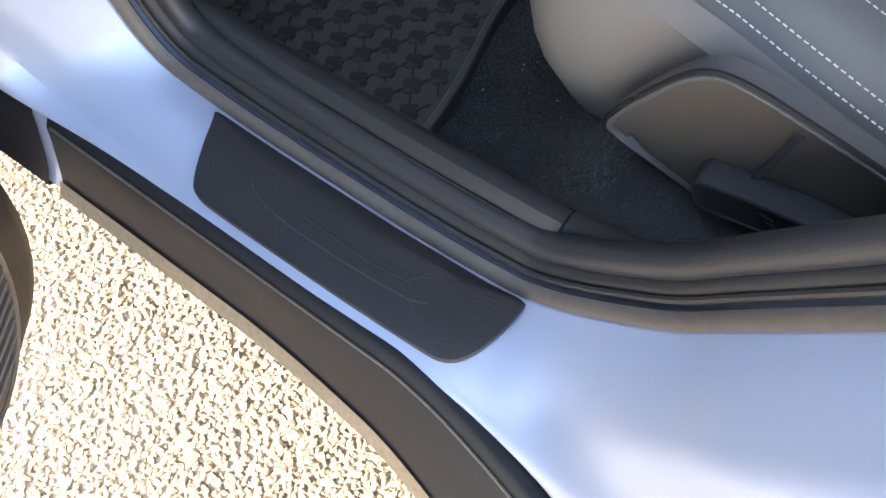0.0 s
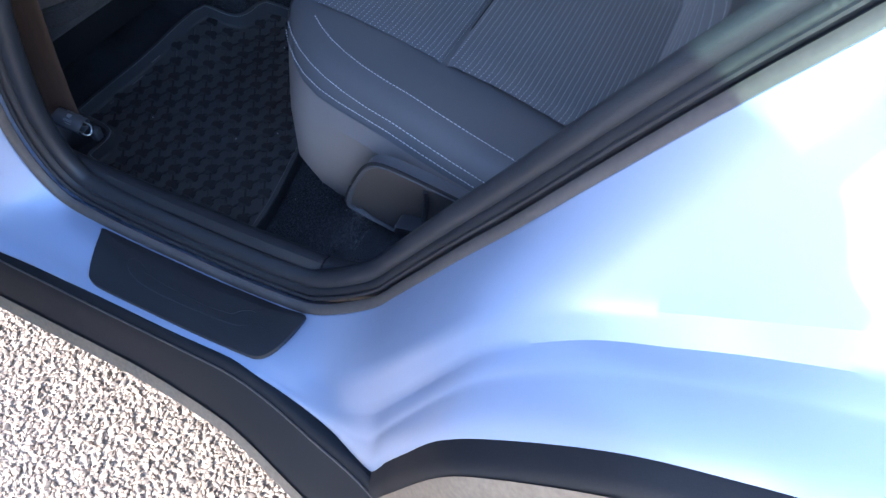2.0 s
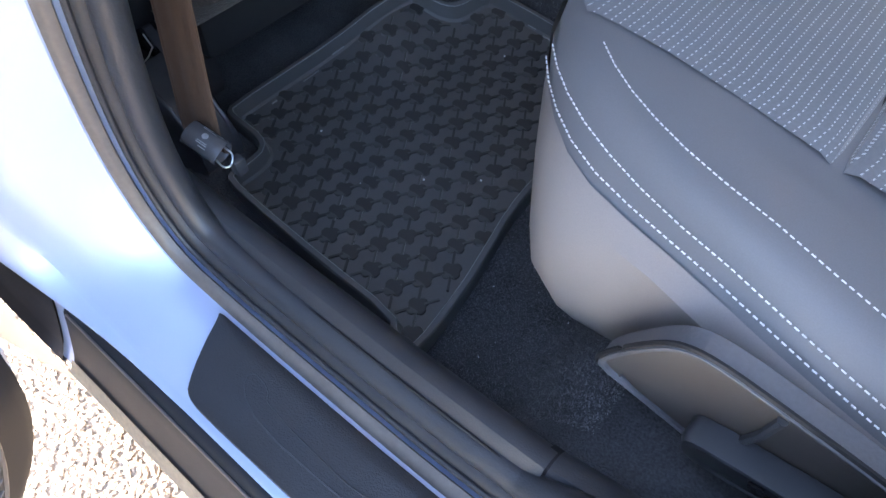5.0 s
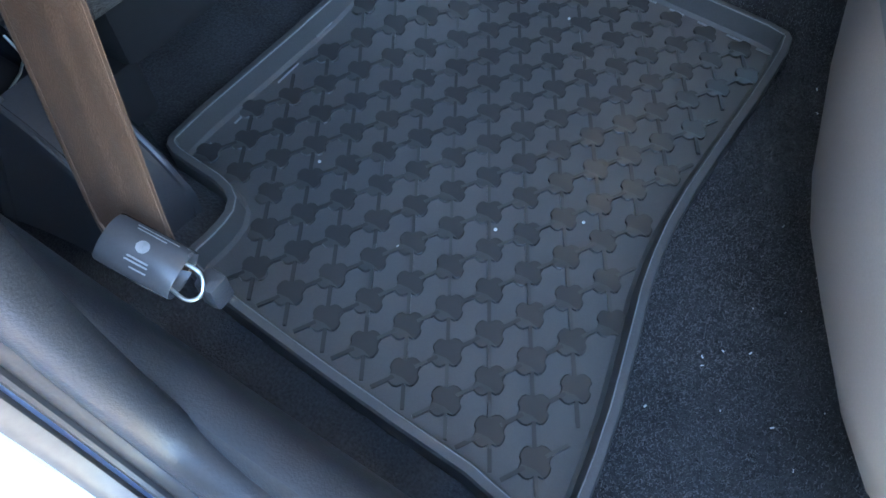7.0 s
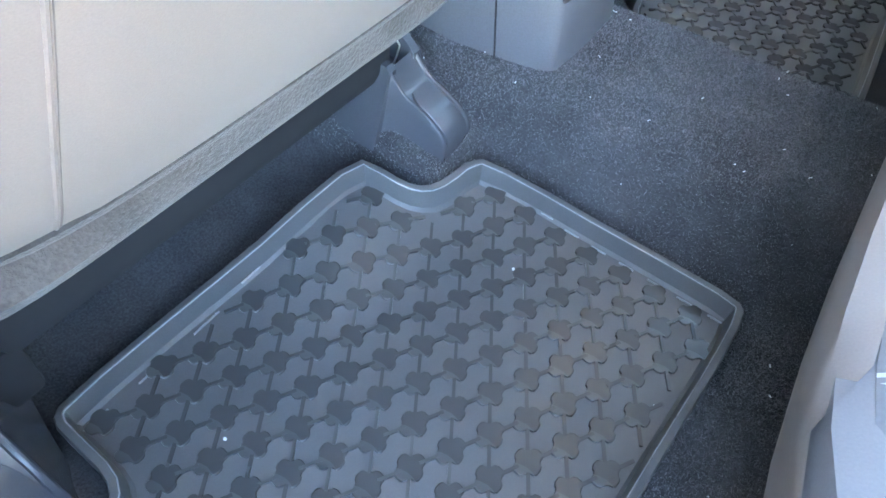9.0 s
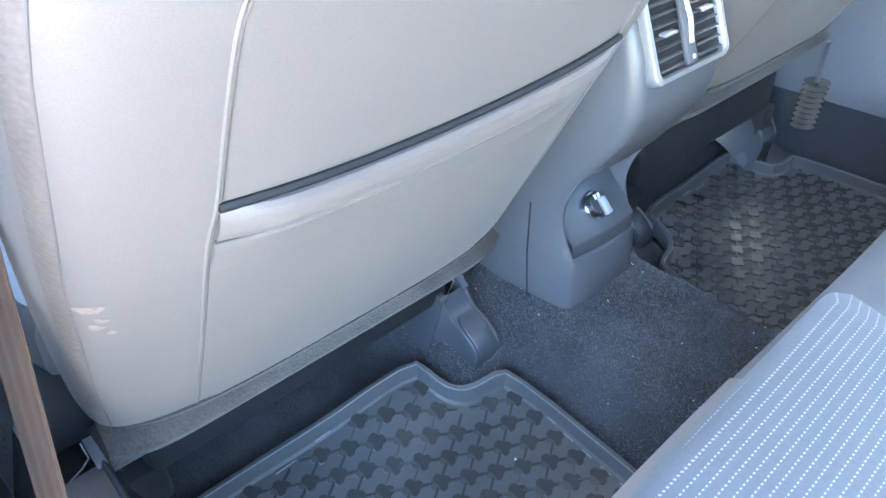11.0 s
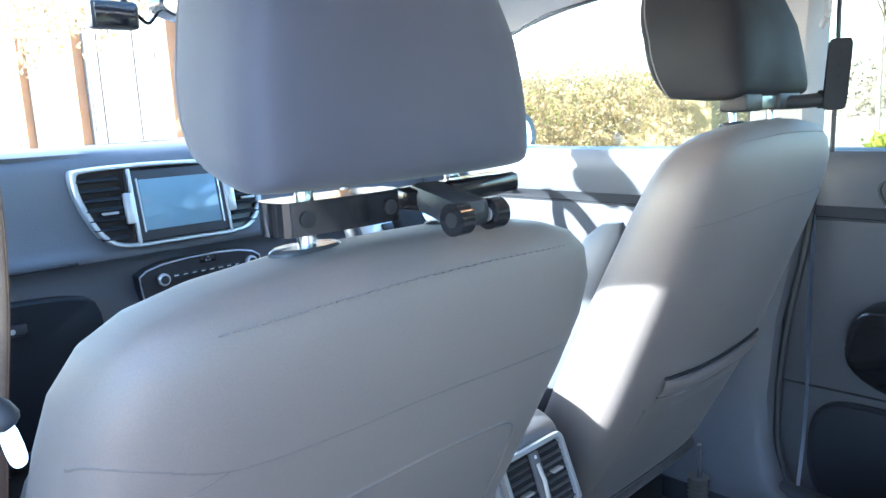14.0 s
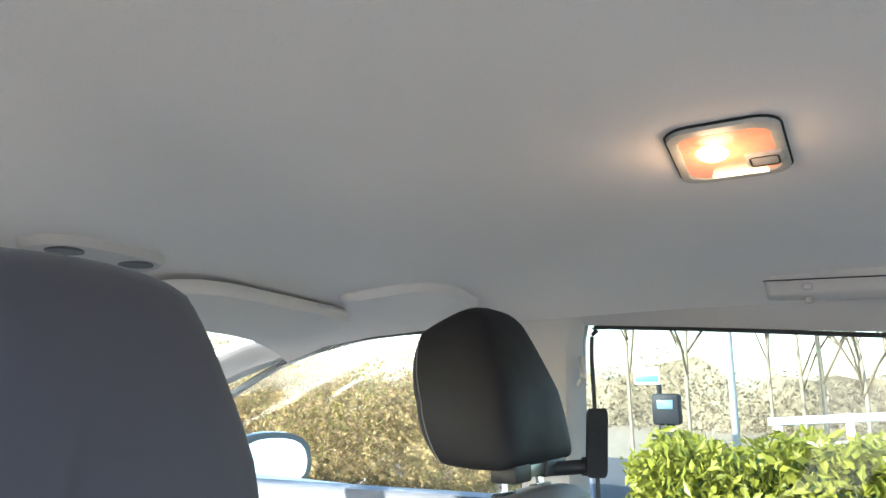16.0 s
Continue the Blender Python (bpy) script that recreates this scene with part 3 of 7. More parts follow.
# ---- open rear door beside the camera ----
door = thing("rear_door", (0.0, -0.86, 0.30), "open rear car door with black trim and speaker grille", "car door")
HD = Vector((-0.035, -0.855, 0))
DA = radians(60)
dx_, dn_ = Vector((math.cos(DA), -math.sin(DA), 0)), Vector((math.sin(DA), math.cos(DA), 0))
D_ = lambda s, z, h: HD + dx_ * s + dn_ * h + Vector((0, 0, z))
outl = chaikin([(0.0, 0.62), (0.0, 0.42), (0.03, 0.30), (0.12, 0.26), (0.6, 0.28), (0.72, 0.45), (0.86, 0.66), (0.91, 0.9), (0.912, 1.10), (0.905, 1.185), (0.865, 1.203), (0.80, 1.206), (0.762, 1.212), (0.745, 1.240), (0.725, 1.254), (0.60, 1.240), (0.3, 1.195), (0.02, 1.16), (-0.005, 1.155), (-0.005, 1.08)], 2)
bm = bmesh.new()
loft(bm, [[D_(p.x, p.y, h) for p in outl] for h in (-0.07, -0.02, 0.0)])
part("door_shell", bm, PAINT, door)
bm = bmesh.new()
tr = [Vector((0.47, 0.67)) + (p - Vector((0.47, 0.67))) * 0.94 for p in outl]
tm = Vector((0.47, 0.67))
loft(bm, [[D_(q.x, q.y, h) for q in (tm + (p - tm) * s for p in tr)] for s, h in ((1.0, 0.0), (1.0, 0.03), (0.985, 0.045), (0.95, 0.052), (0.5, 0.055))])
trim = part("door_trim", bm, CLAD, door, "black moulded door trim")
bm = bmesh.new()
gr = [(0.20 + 0.105 * math.cos(a), 0.44 + 0.125 * math.sin(a)) for a in np.linspace(0, 2 * math.pi, 41)[:-1]]
loft(bm, [[D_(0.20 + (s - 0.20) * k, 0.44 + (z - 0.44) * k, h) for s, z in gr] for k, h in ((1.0, 0.05), (0.99, 0.058), (0.94, 0.060), (0.3, 0.060))])
part("speaker_grille", bm, mk("grille", (0.05, 0.045, 0.04), 0.6, 0, 0.5, 60, 900, 1.0), trim, "dark perforated speaker grille")
for k in range(26):
    bm = bmesh.new()
    z = 0.44 + (k - 12.5) * 0.0088
    half = 0.10 * math.sqrt(max(0.02, 1 - ((z - 0.44) / 0.12) ** 2))
    tube(bm, [D_(0.20 - half, z, 0.0605), D_(0.20 + half, z, 0.0605)], 0.0014, 5)
    part("grille_bar", bm, TRIM, trim)
bm = bmesh.new()
tube(bm, [D_(0.20 + (s - 0.20) * 1.03, 0.44 + (z - 0.44) * 1.03, 0.056) for s, z in gr], 0.003, 6, closed=True)
part("grille_ring", bm, SEALGREY, trim)
frame_line = chaikin([(0.02, 1.13), (0.05, 1.38), (0.10, 1.50), (0.5, 1.53), (0.72, 1.50), (0.764, 1.45), (0.748, 1.36), (0.726, 1.24)], 2, False)
bm = bmesh.new()
tube(bm, [D_(p.x, p.y, -0.03) for p in frame_line], 0.013, 8)
part("window_frame", bm, CLAD, door)
bm = bmesh.new()
wl = [(0.02, 1.12)] + [(p.x, p.y) for p in frame_line] + [(0.715, 1.22)]
loft(bm, [[D_(a, z, -0.034 + h) for a, z in wl] for h in (0, 0.003)])
part("pane", bm, PRIVACY, door, "dark privacy glass")
bm = bmesh.new()
tube(bm, [D_(0.03, 0.72, 0.0), Vector((0.02, -0.825, 0.745)), Vector((0.075, -0.785, 0.79)), Vector((0.115, -0.762, 0.822))], 0.008, 8, flat=0.6)
part("check_strap", bm, GLOSS, door, "black door check strap")
bm = bmesh.new()
rbox(bm, (0.120, -0.764, 0.826), (0.030, 0.024, 0.022), 0.008)
brk = part("check_bracket", bm, GLOSS, door)
for dx, dz, r in ((0.018, 0.010, 0.010), (0.004, -0.014, 0.008)):
    bm = bmesh.new()
    disc(bm, (0.118 + dx, -0.776, 0.825 + dz), (0.1, -1, 0.25), r, 0.014, 14, r * 0.8)
    part("bolt_head", bm, SCUFF, brk)
for z in (0.56, 0.92):
    bm = bmesh.new()
    rbox(bm, HD + Vector((0.025, 0.02, z)), (0.05, 0.045, 0.06), 0.01)
    part("hinge", bm, PAINT, door)

# ---- inner sill trim and floor ----
bm = bmesh.new()
SILLIN = [(-0.6925, 0.004), (-0.6915, 0.022), (-0.6895, 0.030), (-0.684, 0.0355), (-0.677, 0.036), (-0.669, 0.032), (-0.662, 0.022), (-0.656, 0.004), (-0.651, -0.03), (-0.645, -0.09), (-0.634, -0.14)]


def sill_rise(x):
    return float(np.interp(x, [-0.2, 0.0, 0.08, 0.3, 0.42, 0.48, 0.54, 0.60], [0.04, 0.012, 0.004, 0.0, 0.004, 0.02, 0.06, 0.12]))


grid(bm, [[(x, y, 0.434 + dz + sill_rise(x)) for y, dz in SILLIN] for x in np.linspace(-0.35, 0.4215, 36)])
structure("sill_trim", bm, GRAIN, "black grained plastic inner sill trim", "car trim")
bm = bmesh.new()
grid(bm, [[(x, y + 0.002, 0.433 + dz + sill_rise(x)) for y, dz in SILLIN] for x in np.linspace(0.4235, 0.70, 20)])
structure("sill_trim", bm, GRAIN, "black grained plastic inner sill trim, rear piece", "car trim")
bm = bmesh.new()
grid(bm, [[(x, y + 0.003, 0.4305 + dz + sill_rise(x)) for y, dz in SILLIN] for x in (0.415, 0.4225, 0.43)])
structure("trim_joint", bm, DARK, "dark joint under the two sill trims", "car trim")
bm = bmesh.new()
grid(bm, [[(x, -y, 0.434 + dz + sill_rise(x)) for y, dz in SILLIN] for x in np.linspace(-0.6, 0.70, 36)])
structure("sill_trim", bm, GRAIN, "black grained plastic inner sill trim", "car trim")
bm = bmesh.new()
tube(bm, [(x, -0.6922, 0.4585 + sill_rise(x)) for x in np.linspace(-0.3, 0.62, 30)], 0.0012, 5)
structure("trim_groove", bm, DARKSEAM, "dark groove along the sill trim", "car trim")


# paler rubber for highlights painted on the mat rims
RIMGLINT = mk("rubber_glint", (0.22, 0.23, 0.245), 0.3, 0, 0.15, 20, 300, 0)
MATL = [(-0.125, -0.204), (-0.101, -0.198), (-0.076, -0.198), (-0.061, -0.19), (-0.053, -0.17), (-0.046, -0.144), (-0.033, -0.133), (0.059, -0.14), (0.158, -0.147), (0.218, -0.152), (0.227, -0.164), (0.226, -0.222),
        (0.221, -0.299), (0.217, -0.375), (0.221, -0.432), (0.234, -0.49), (0.246, -0.547), (0.254, -0.623), (0.246, -0.63), (0.224, -0.629), (0.21, -0.614), (0.108, -0.611), (0.009, -0.605), (-0.04, -0.6), (-0.051, -0.591),
        (-0.049, -0.564), (-0.052, -0.544), (-0.067, -0.535), (-0.101, -0.533), (-0.126, -0.531), (-0.134, -0.518), (-0.132, -0.402), (-0.128, -0.3)]


def inside(p, poly):
    hit = False
    for i in range(len(poly)):
        a, b = poly[i - 1], poly[i]
        if (a[1] > p[1]) != (b[1] > p[1]) and p[0] < (b[0] - a[0]) * (p[1] - a[1]) / (b[1] - a[1]) + a[0]:
            hit = not hit
    return hit


def lift(x, y):
    """How far the mat climbs the bank at its inner front corner."""
    a = abs(y)
    return 0.024 * ease(-x / 0.10) * ease((0.42 - a) / 0.15) + 0.010 * ease((0.215 - a) / 0.05) * ease((0.08 - x) / 0.09)


def mat_top(x, y):
    return 0.3204 - 0.0159 * y + lift(x, y)


MATL = [(x + 0.57 * lift(x, y), y - 0.93 * lift(x, y)) for x, y in MATL]


def floor_z(x, y):
    a = abs(y)
    tunnel = 0.091 / (1 + math.exp((a - 0.117) / 0.012))
    front = 0.05 * max(0.0, (-0.12 - x) / 0.3) * (1 if a > 0.15 else 0.3)
    rise = 0.16 / (1 + math.exp(-(x - 0.375) / 0.02))
    for cy in (-0.163, 0.158):
        front += math.exp(-((y - cy) / 0.052) ** 4) * float(np.interp(-x, [0.02, 0.035, 0.05, 0.10, 0.13], [0.0, 0.018, 0.042, 0.064, 0.070]))
    front += 0.03 * math.exp(-((x + 0.085) / 0.05) ** 2 - ((y + 0.585) / 0.05) ** 2)
    return 0.3115 - 0.0159 * y + tunnel + front + rise * 0.8 + 0.004 * noise.noise((x * 9, y * 9, 0))


bm = bmesh.new()
MATIN = chaikin(inset(chaikin([Vector(p) for p in MATL], 1), 0.006), 1)
rows = []
for x in np.concatenate([np.linspace(-1.1, -0.26, 30), np.linspace(-0.25, -0.14, 14), np.linspace(-0.135, 0.03, 56), np.linspace(0.038, 0.75, 84)]):
    row = []
    for y in np.concatenate([np.linspace(-0.668, -0.27, 46), np.linspace(-0.265, -0.09, 60), np.linspace(-0.08, 0.668, 84)]):
        z = floor_z(x, y)
        if -0.15 < x < 0.27 and inside((x, -abs(y)), MATIN):
            z = min(z, mat_top(x, y) - 0.004)   # pressed flat under the mat
        row.append((x, y, z))
    rows.append(row)
grid(bm, rows)
structure("floor", bm, CARPET, "dark charcoal carpet with pale flecks of lint", "carpet")


def pile():
    """Short fibres standing on the carpet where it lies open."""
    r = np.random.default_rng(12)
    spots = np.concatenate([r.uniform((0.21, -0.63), (0.43, -0.10), (70000, 2)), r.uniform((-0.22, -0.215), (0.36, 0.13), (90000, 2))])
    spots = [(x, y) for x, y in spots if not (x < 0.26 and y < -0.12 and inside((x, y), MATIN))]
    n = len(spots)
    base = np.array([(x, y, floor_z(x, y) - 0.0006) for x, y in spots])
    a = r.uniform(0, 2 * np.pi, n)
    side = np.stack([np.cos(a), np.sin(a), np.zeros(n)], 1) * r.uniform(0.0004, 0.0008, (n, 1))
    tip = base + np.stack([r.normal(0, 0.0016, n), r.normal(0, 0.0016, n), r.uniform(0.0016, 0.0036, n)], 1)
    v = np.stack([base - side, base + side, tip], 1).reshape(-1, 3)
    me = bpy.data.meshes.new("carpet_pile")
    me.from_pydata(v.tolist(), [], np.arange(3 * n).reshape(n, 3).tolist())
    me.materials.append(PILE)
    tagged(new("carpet_pile", me), "short fuzzy charcoal carpet pile", "carpet", kind="stuff")


pile()
bm = bmesh.new()
rng = random.Random(3)
for k in range(90):
    x, y = rng.uniform(0.24, 0.42), rng.uniform(-0.60, -0.1)
    if k % 2:
        x, y = rng.uniform(-0.2, 0.3), rng.uniform(-0.12, 0.12)
    z = floor_z(x, y) + 0.002
    a = rng.uniform(0, 3.1)
    L = rng.uniform(0.0006, 0.003)
    tube(bm, [(x, y, z), (x + math.cos(a) * L, y + math.sin(a) * L, z + 0.0006)], rng.uniform(0.0003, 0.0007), 4)
me_ = part("lint", bm, THREAD)
tagged(me_, "tiny pale specks of lint on the carpet", "lint", kind="stuff")


# ---- floor mats ----
def floor_mat(sy, dx, label):
    m = thing("floor_mat", (0.06 + dx, sy * 0.37, 0.318), label, "floor mat", "rubber floor mats")
    out = [Vector((p[0] + dx, p[1] if sy < 0 else -p[1])) for p in MATL]
    out = chaikin(out, 1)
    prof = ((0.0, -0.006), (-0.0005, 0.0175), (0.0008, 0.0200), (0.0055, 0.0205), (0.0068, 0.0192), (0.0095, 0.0030), (0.0125, 0.0))
    bm = bmesh.new()
    rings = [[Vector((q.x, q.y, mat_top(q.x, q.y) + h)) for q in inset(out, d)] for d, h in prof]
    loft(bm, rings, cap0=False, cap1=False)
    bed = [(q.x, q.y) for q in inset(out, 0.006)]
    nodes = {}
    step = 0.005
    for i in range(-30, 60):
        for j in range(24, 132):
            x, y = i * step, sy * j * step
            if inside((x + step / 2, y + sy * step / 2), bed):
                ring = []
                for a, b in ((0, 0), (1, 0), (1, 1), (0, 1)):
                    key = (i + a, j + b)
                    if key not in nodes:
                        px, py = (i + a) * step, sy * (j + b) * step
                        nodes[key] = bm.verts.new((px, py, mat_top(px, py) + 0.0002))
                    ring.append(nodes[key])
                bm.faces.new(ring)
    tray = part("tray", bm, MAT, m, crease=24)
    # thin pale tube painting a highlight along the rim's inner edge
    bm = bmesh.new()
    tube(bm, [Vector((q.x, q.y, mat_top(q.x, q.y) + 0.0196)) for q in inset(out, 0.0062)], 0.0007, 5, closed=True)
    part("rim_glint", bm, RIMGLINT, tray)
    inner = [(q.x, q.y) for q in inset(out, 0.0125)]
    inner2 = [(q.x, q.y) for q in inset(out, 0.0165)]
    # four-lobed studs on a diamond lattice joined by thin ribs
    bmn = bmesh.new()
    edge = [(0.0106, 0.0020), (0.0068, 0.0044), (0.0066, 0.0110), (-0.0014, 0.0124), (-0.0046, 0.0066), (-0.0102, 0.0056), (-0.0106, -0.0020), (-0.0068, -0.0044), (-0.0066, -0.0110), (0.0014, -0.0124), (0.0046, -0.0066), (0.0102, -0.0056)]
    edge = chaikin([Vector(p) for p in edge], 1)
    rings = [[bmn.verts.new((p.x * c, p.y * c, h)) for p in edge] for c, h in ((1.0, -0.0005), (0.99, 0.0016), (0.94, 0.0021))]
    for k in range(24):
        q = (k + 1) % 24
        bmn.faces.new((rings[0][k], rings[0][q], rings[1][q], rings[1][k]))
        bmn.faces.new((rings[1][k], rings[1][q], rings[2][q], rings[2][k]))
    bmn.faces.new(rings[2])
    bmesh.ops.triangulate(bmn, faces=[f for f in bmn.faces if len(f.verts) > 4])
    for f in bmn.faces:
        f.smooth = False
    stud = bpy.data.meshes.new("stud")
    bmesh.ops.recalc_face_normals(bmn, faces=bmn.faces)
    bmn.to_mesh(stud); bmn.free(); stud.materials.append(MATNODE)
    bmr = bmesh.new()
    base = Vector((0.06 + dx, sy * 0.37, 0.318))
    for i in range(-14, 16):
        for j in range(-12, 14):
            x, y = 0.111 + dx + 0.0157 * i + 0.0167 * j, sy * (0.2515 - 0.0261 * i + 0.0279 * j)
            if inside((x, y), inner2):
                o = new("stud", stud)
                o.parent = tray
                o.location = Vector((x, y, mat_top(x, y))) - base
                o.rotation_euler = (math.atan((mat_top(x, y + 0.008) - mat_top(x, y - 0.008)) / 0.016), -math.atan((mat_top(x + 0.008, y) - mat_top(x - 0.008, y)) / 0.016), sy * 0.045)
            for d in (Vector((0.0157, -sy * 0.0261, 0)), Vector((0.0167, sy * 0.0279, 0))):
                a, b = Vector((x, y, 0)) + d * 0.24, Vector((x, y, 0)) + d * 0.76
                if inside((a.x, a.y), inner) and inside((b.x, b.y), inner):
                    n = Vector((-d.y, d.x, 0)).normalized() * 0.0012
                    q = [a - n, b - n, b + n, a + n]
                    lo = [bmr.verts.new((p.x, p.y, mat_top(p.x, p.y) - 0.0004)) for p in q]
                    hi = [bmr.verts.new((p.x, p.y, mat_top(p.x, p.y) + 0.0024)) for p in q]
                    bmr.faces.new(hi)
                    for k in range(4):
                        bmr.faces.new((lo[k], lo[(k + 1) % 4], hi[(k + 1) % 4], hi[k]))
    tagged(part("ribs", bmr, MATNODE, m, smooth=False), kind="stuff")
    # short moulded bars inside the rim, the light they catch painted on as pale rubber
    for k in range(9):
        bm = bmesh.new()
        x = -0.018 + dx + k * 0.0275
        y = sy * (0.1485 + k * 0.0022)
        tube(bm, [(x, y, mat_top(x, y) + 0.0012), (x + 0.014, y + sy * 0.001, mat_top(x, y) + 0.0012)], 0.0009, 5)
        part("rim_mark", bm, RIMGLINT, tray)
    for k in range(6):
        bm = bmesh.new()
        y = sy * (0.24 + k * 0.052)
        x = -0.1095 + dx - k * 0.0012
        tube(bm, [(x, y, mat_top(x, y) + 0.0012), (x, y + sy * 0.026, mat_top(x, y) + 0.0012)], 0.0009, 5)
        part("rim_mark", bm, RIMGLINT, tray)
    return m


floor_mat(-1, 0.0, "dark grey rubber floor mat with raised rim and studs")
floor_mat(1, 0.01, "dark rubber floor mat in the far footwell, dusty studs")
bm = bmesh.new()
for x, y in ((-0.034, -0.469), (0.200, -0.269), (0.05, -0.22), (0.11, -0.45), (0.02, -0.35), (0.16, -0.41), (0.06, -0.5)):
    disc(bm, (x, y, mat_top(x, y) + 0.0006), (0, 0, 1), 0.0013, 0.0012, 7)
tagged(part("crumb", bm, LABEL), "pale crumbs lying on the rubber mat", "crumbs", kind="stuff")


# ---- front seats ----
AXES[0] = CABIN
RING = [(0.535, -0.052, 0.196, 0.10), (0.545, -0.038, 0.210, 0.12), (0.555, -0.029, 0.216, 0.13), (0.57, -0.019, 0.219, 0.14), (0.61, 0.004, 0.221, 0.15), (0.66, 0.033, 0.223, 0.16), (0.72, 0.067, 0.224, 0.17), (0.80, 0.112, 0.224, 0.17),
        (0.90, 0.165, 0.220, 0.16), (0.98, 0.207, 0.215, 0.15), (1.03, 0.230, 0.2115, 0.14), (1.065, 0.240, 0.206, 0.125), (1.09, 0.2415, 0.193, 0.108), (1.105, 0.238, 0.173, 0.09), (1.115, 0.231, 0.142, 0.07), (1.122, 0.222, 0.096, 0.048), (1.125, 0.214, 0.045, 0.03)]


def ring_at(z):
    return lerp_table([(r[0], r[1], r[2], r[3]) for r in RING], z)


def rear_x(y, z, exp=3.6):
    """The rear face of a seat back, y from its middle line."""
    xr, hw, dp = ring_at(z)
    q = min(abs(y) / hw, 0.999)
    return xr - dp / 2 + dp / 2 * (1 - q ** exp) ** (1 / exp)


def front_seat(cy, sy, move, label, passenger):
    seat = thing("front_seat", Vector((0.0, cy, 0.33)) + Vector((move(Vector((0, 0, 0.33))).x, 0, 0)), label, "car seat", "front seats")
    W = lambda x, y, z: move(Vector((x, cy + y, z)))
    bm = bmesh.new()
    rings = []
    for z in [0.535, 0.54, 0.545, 0.55, 0.555, 0.57, 0.59, 0.61, 0.635, 0.66, 0.70, 0.74, 0.78, 0.82, 0.86, 0.9, 0.94, 0.98, 1.01, 1.03, 1.05, 1.065, 1.08, 1.09, 1.1, 1.105, 1.11, 1.115, 1.119, 1.122, 1.125]:
        xr, hw, dp = ring_at(z)
        ring = []
        for k in range(56):
            a = 2 * math.pi * k / 56
            c, s = math.cos(a), math.sin(a)
            e = 2 / 3.6
            ring.append(W(xr - dp / 2 + dp / 2 * math.copysign(abs(c) ** e, c) - 0.05 * (c < -0.2) * (1 - abs(s)) * 0, hw * math.copysign(abs(s) ** e, s), z))
        rings.append(ring)
    loft(bm, rings)
    back = part("backrest", bm, BACK, seat, "grey vinyl-backed backrest with pocket")
    rp = lambda y, z, h=0.0: W(rear_x(y, z) + h, y, z)
    inn = -sy   # towards the middle of the car
    # sewn seams on the rear panel
    o = sy
    lines = [
        [(o * 0.149, 0.553), (o * 0.150, 0.615), (o * 0.151, 0.69), (o * 0.152, 0.765), (o * 0.149, 0.80), (o * 0.148, 0.85), (o * 0.146, 0.893), (o * 0.141, 0.912), (o * 0.129, 0.931), (o * 0.102, 0.948), (o * 0.065, 0.956), (0.0, 0.959), (o * -0.047, 0.959), (o * -0.102, 0.955), (o * -0.125, 0.949), (o * -0.138, 0.936), (o * -0.145, 0.90), (o * -0.15, 0.84), (o * -0.152, 0.80)],
        [(o * 0.209, 1.037), (o * 0.202, 1.041), (o * 0.177, 1.034), (o * 0.14, 1.021), (o * 0.077, 1.018), (0.0, 1.019), (o * -0.08, 1.016), (o * -0.146, 1.012), (o * -0.2, 1.008)],
        [(o * 0.14, 1.021), (o * 0.166, 1.009), (o * 0.188, 0.99), (o * 0.195, 0.965), (o * 0.203, 0.93), (o * 0.208, 0.89), (o * 0.211, 0.836), (o * 0.214, 0.76), (o * 0.213, 0.70), (o * 0.211, 0.62), (o * 0.207, 0.56)],
        [(o * -0.186, 0.558), (o * -0.176, 0.66), (o * -0.166, 0.76)]]
    for n_, L in enumerate(lines if passenger else lines[1:]):
        bm = bmesh.new()
        tube(bm, [rp(p.x, p.y, -0.0005 if L is not lines[0] else 0.0) for p in spline([Vector((a, b)) for a, b in L], 6)], 0.0008 if L is not lines[0] else 0.0012, 6)
        part("seam", bm, BACK if L is lines[0] else DTHREAD, back)
        # thin darker line painting the shade beside the pocket's fold
        if L is lines[0]:
            bm = bmesh.new()
            tube(bm, [rp(p.x * 0.988, p.y - 0.0022 * (1 if p.y > 0.9 else 0), -0.0002) for p in spline([Vector((a, b)) for a, b in L], 6)], 0.0008, 5)
            part("fold_shade", bm, DTHREAD, back)
    # stitched line over the shoulder
    bm = bmesh.new()
    stitches(bm, [rp(y, 1.1035 - 0.25 * y * y, 0.0006) for y in np.linspace(-0.145, 0.145, 40)], 0.007, 0.0008)
    part("stitching", bm, SEAM, back)
    # map pocket with a padded hem that sags a little
    a, b = o * 0.149, o * -0.152
    hem = []
    for k in range(25):
        u = k / 24
        y = a + (b - a) * u
        hem.append((y, 0.790 - 0.009 * math.sin(math.pi * u) + 0.004 * u))
    bm = bmesh.new()
    rows = []
    for i, (y, z) in enumerate(hem):
        g = min(1.0, 0.30 + 0.70 * math.sin(math.pi * min(0.5, min(i, 24 - i) / 6)))
        rows.append([rp(y, z + dz, hh * g if hh > 0 else hh) for dz, hh in ((0.006, -0.002), (0.0068, 0.008), (0.0045, 0.0125), (-0.001, 0.0150), (-0.008, 0.0152), (-0.014, 0.0125), (-0.0175, 0.0080), (-0.0195, 0.0040), (-0.023, 0.0070), (-0.032, 0.0055), (-0.048, 0.0022))])
    grid(bm, rows)
    part("pocket_hem", bm, BACK, back)
    bm = bmesh.new()
    tube(bm, [rp(y, z + 0.0085, 0.002) for y, z in hem], 0.0026, 6)
    part("pocket_opening", bm, DARKSEAM, back)
    bm = bmesh.new()
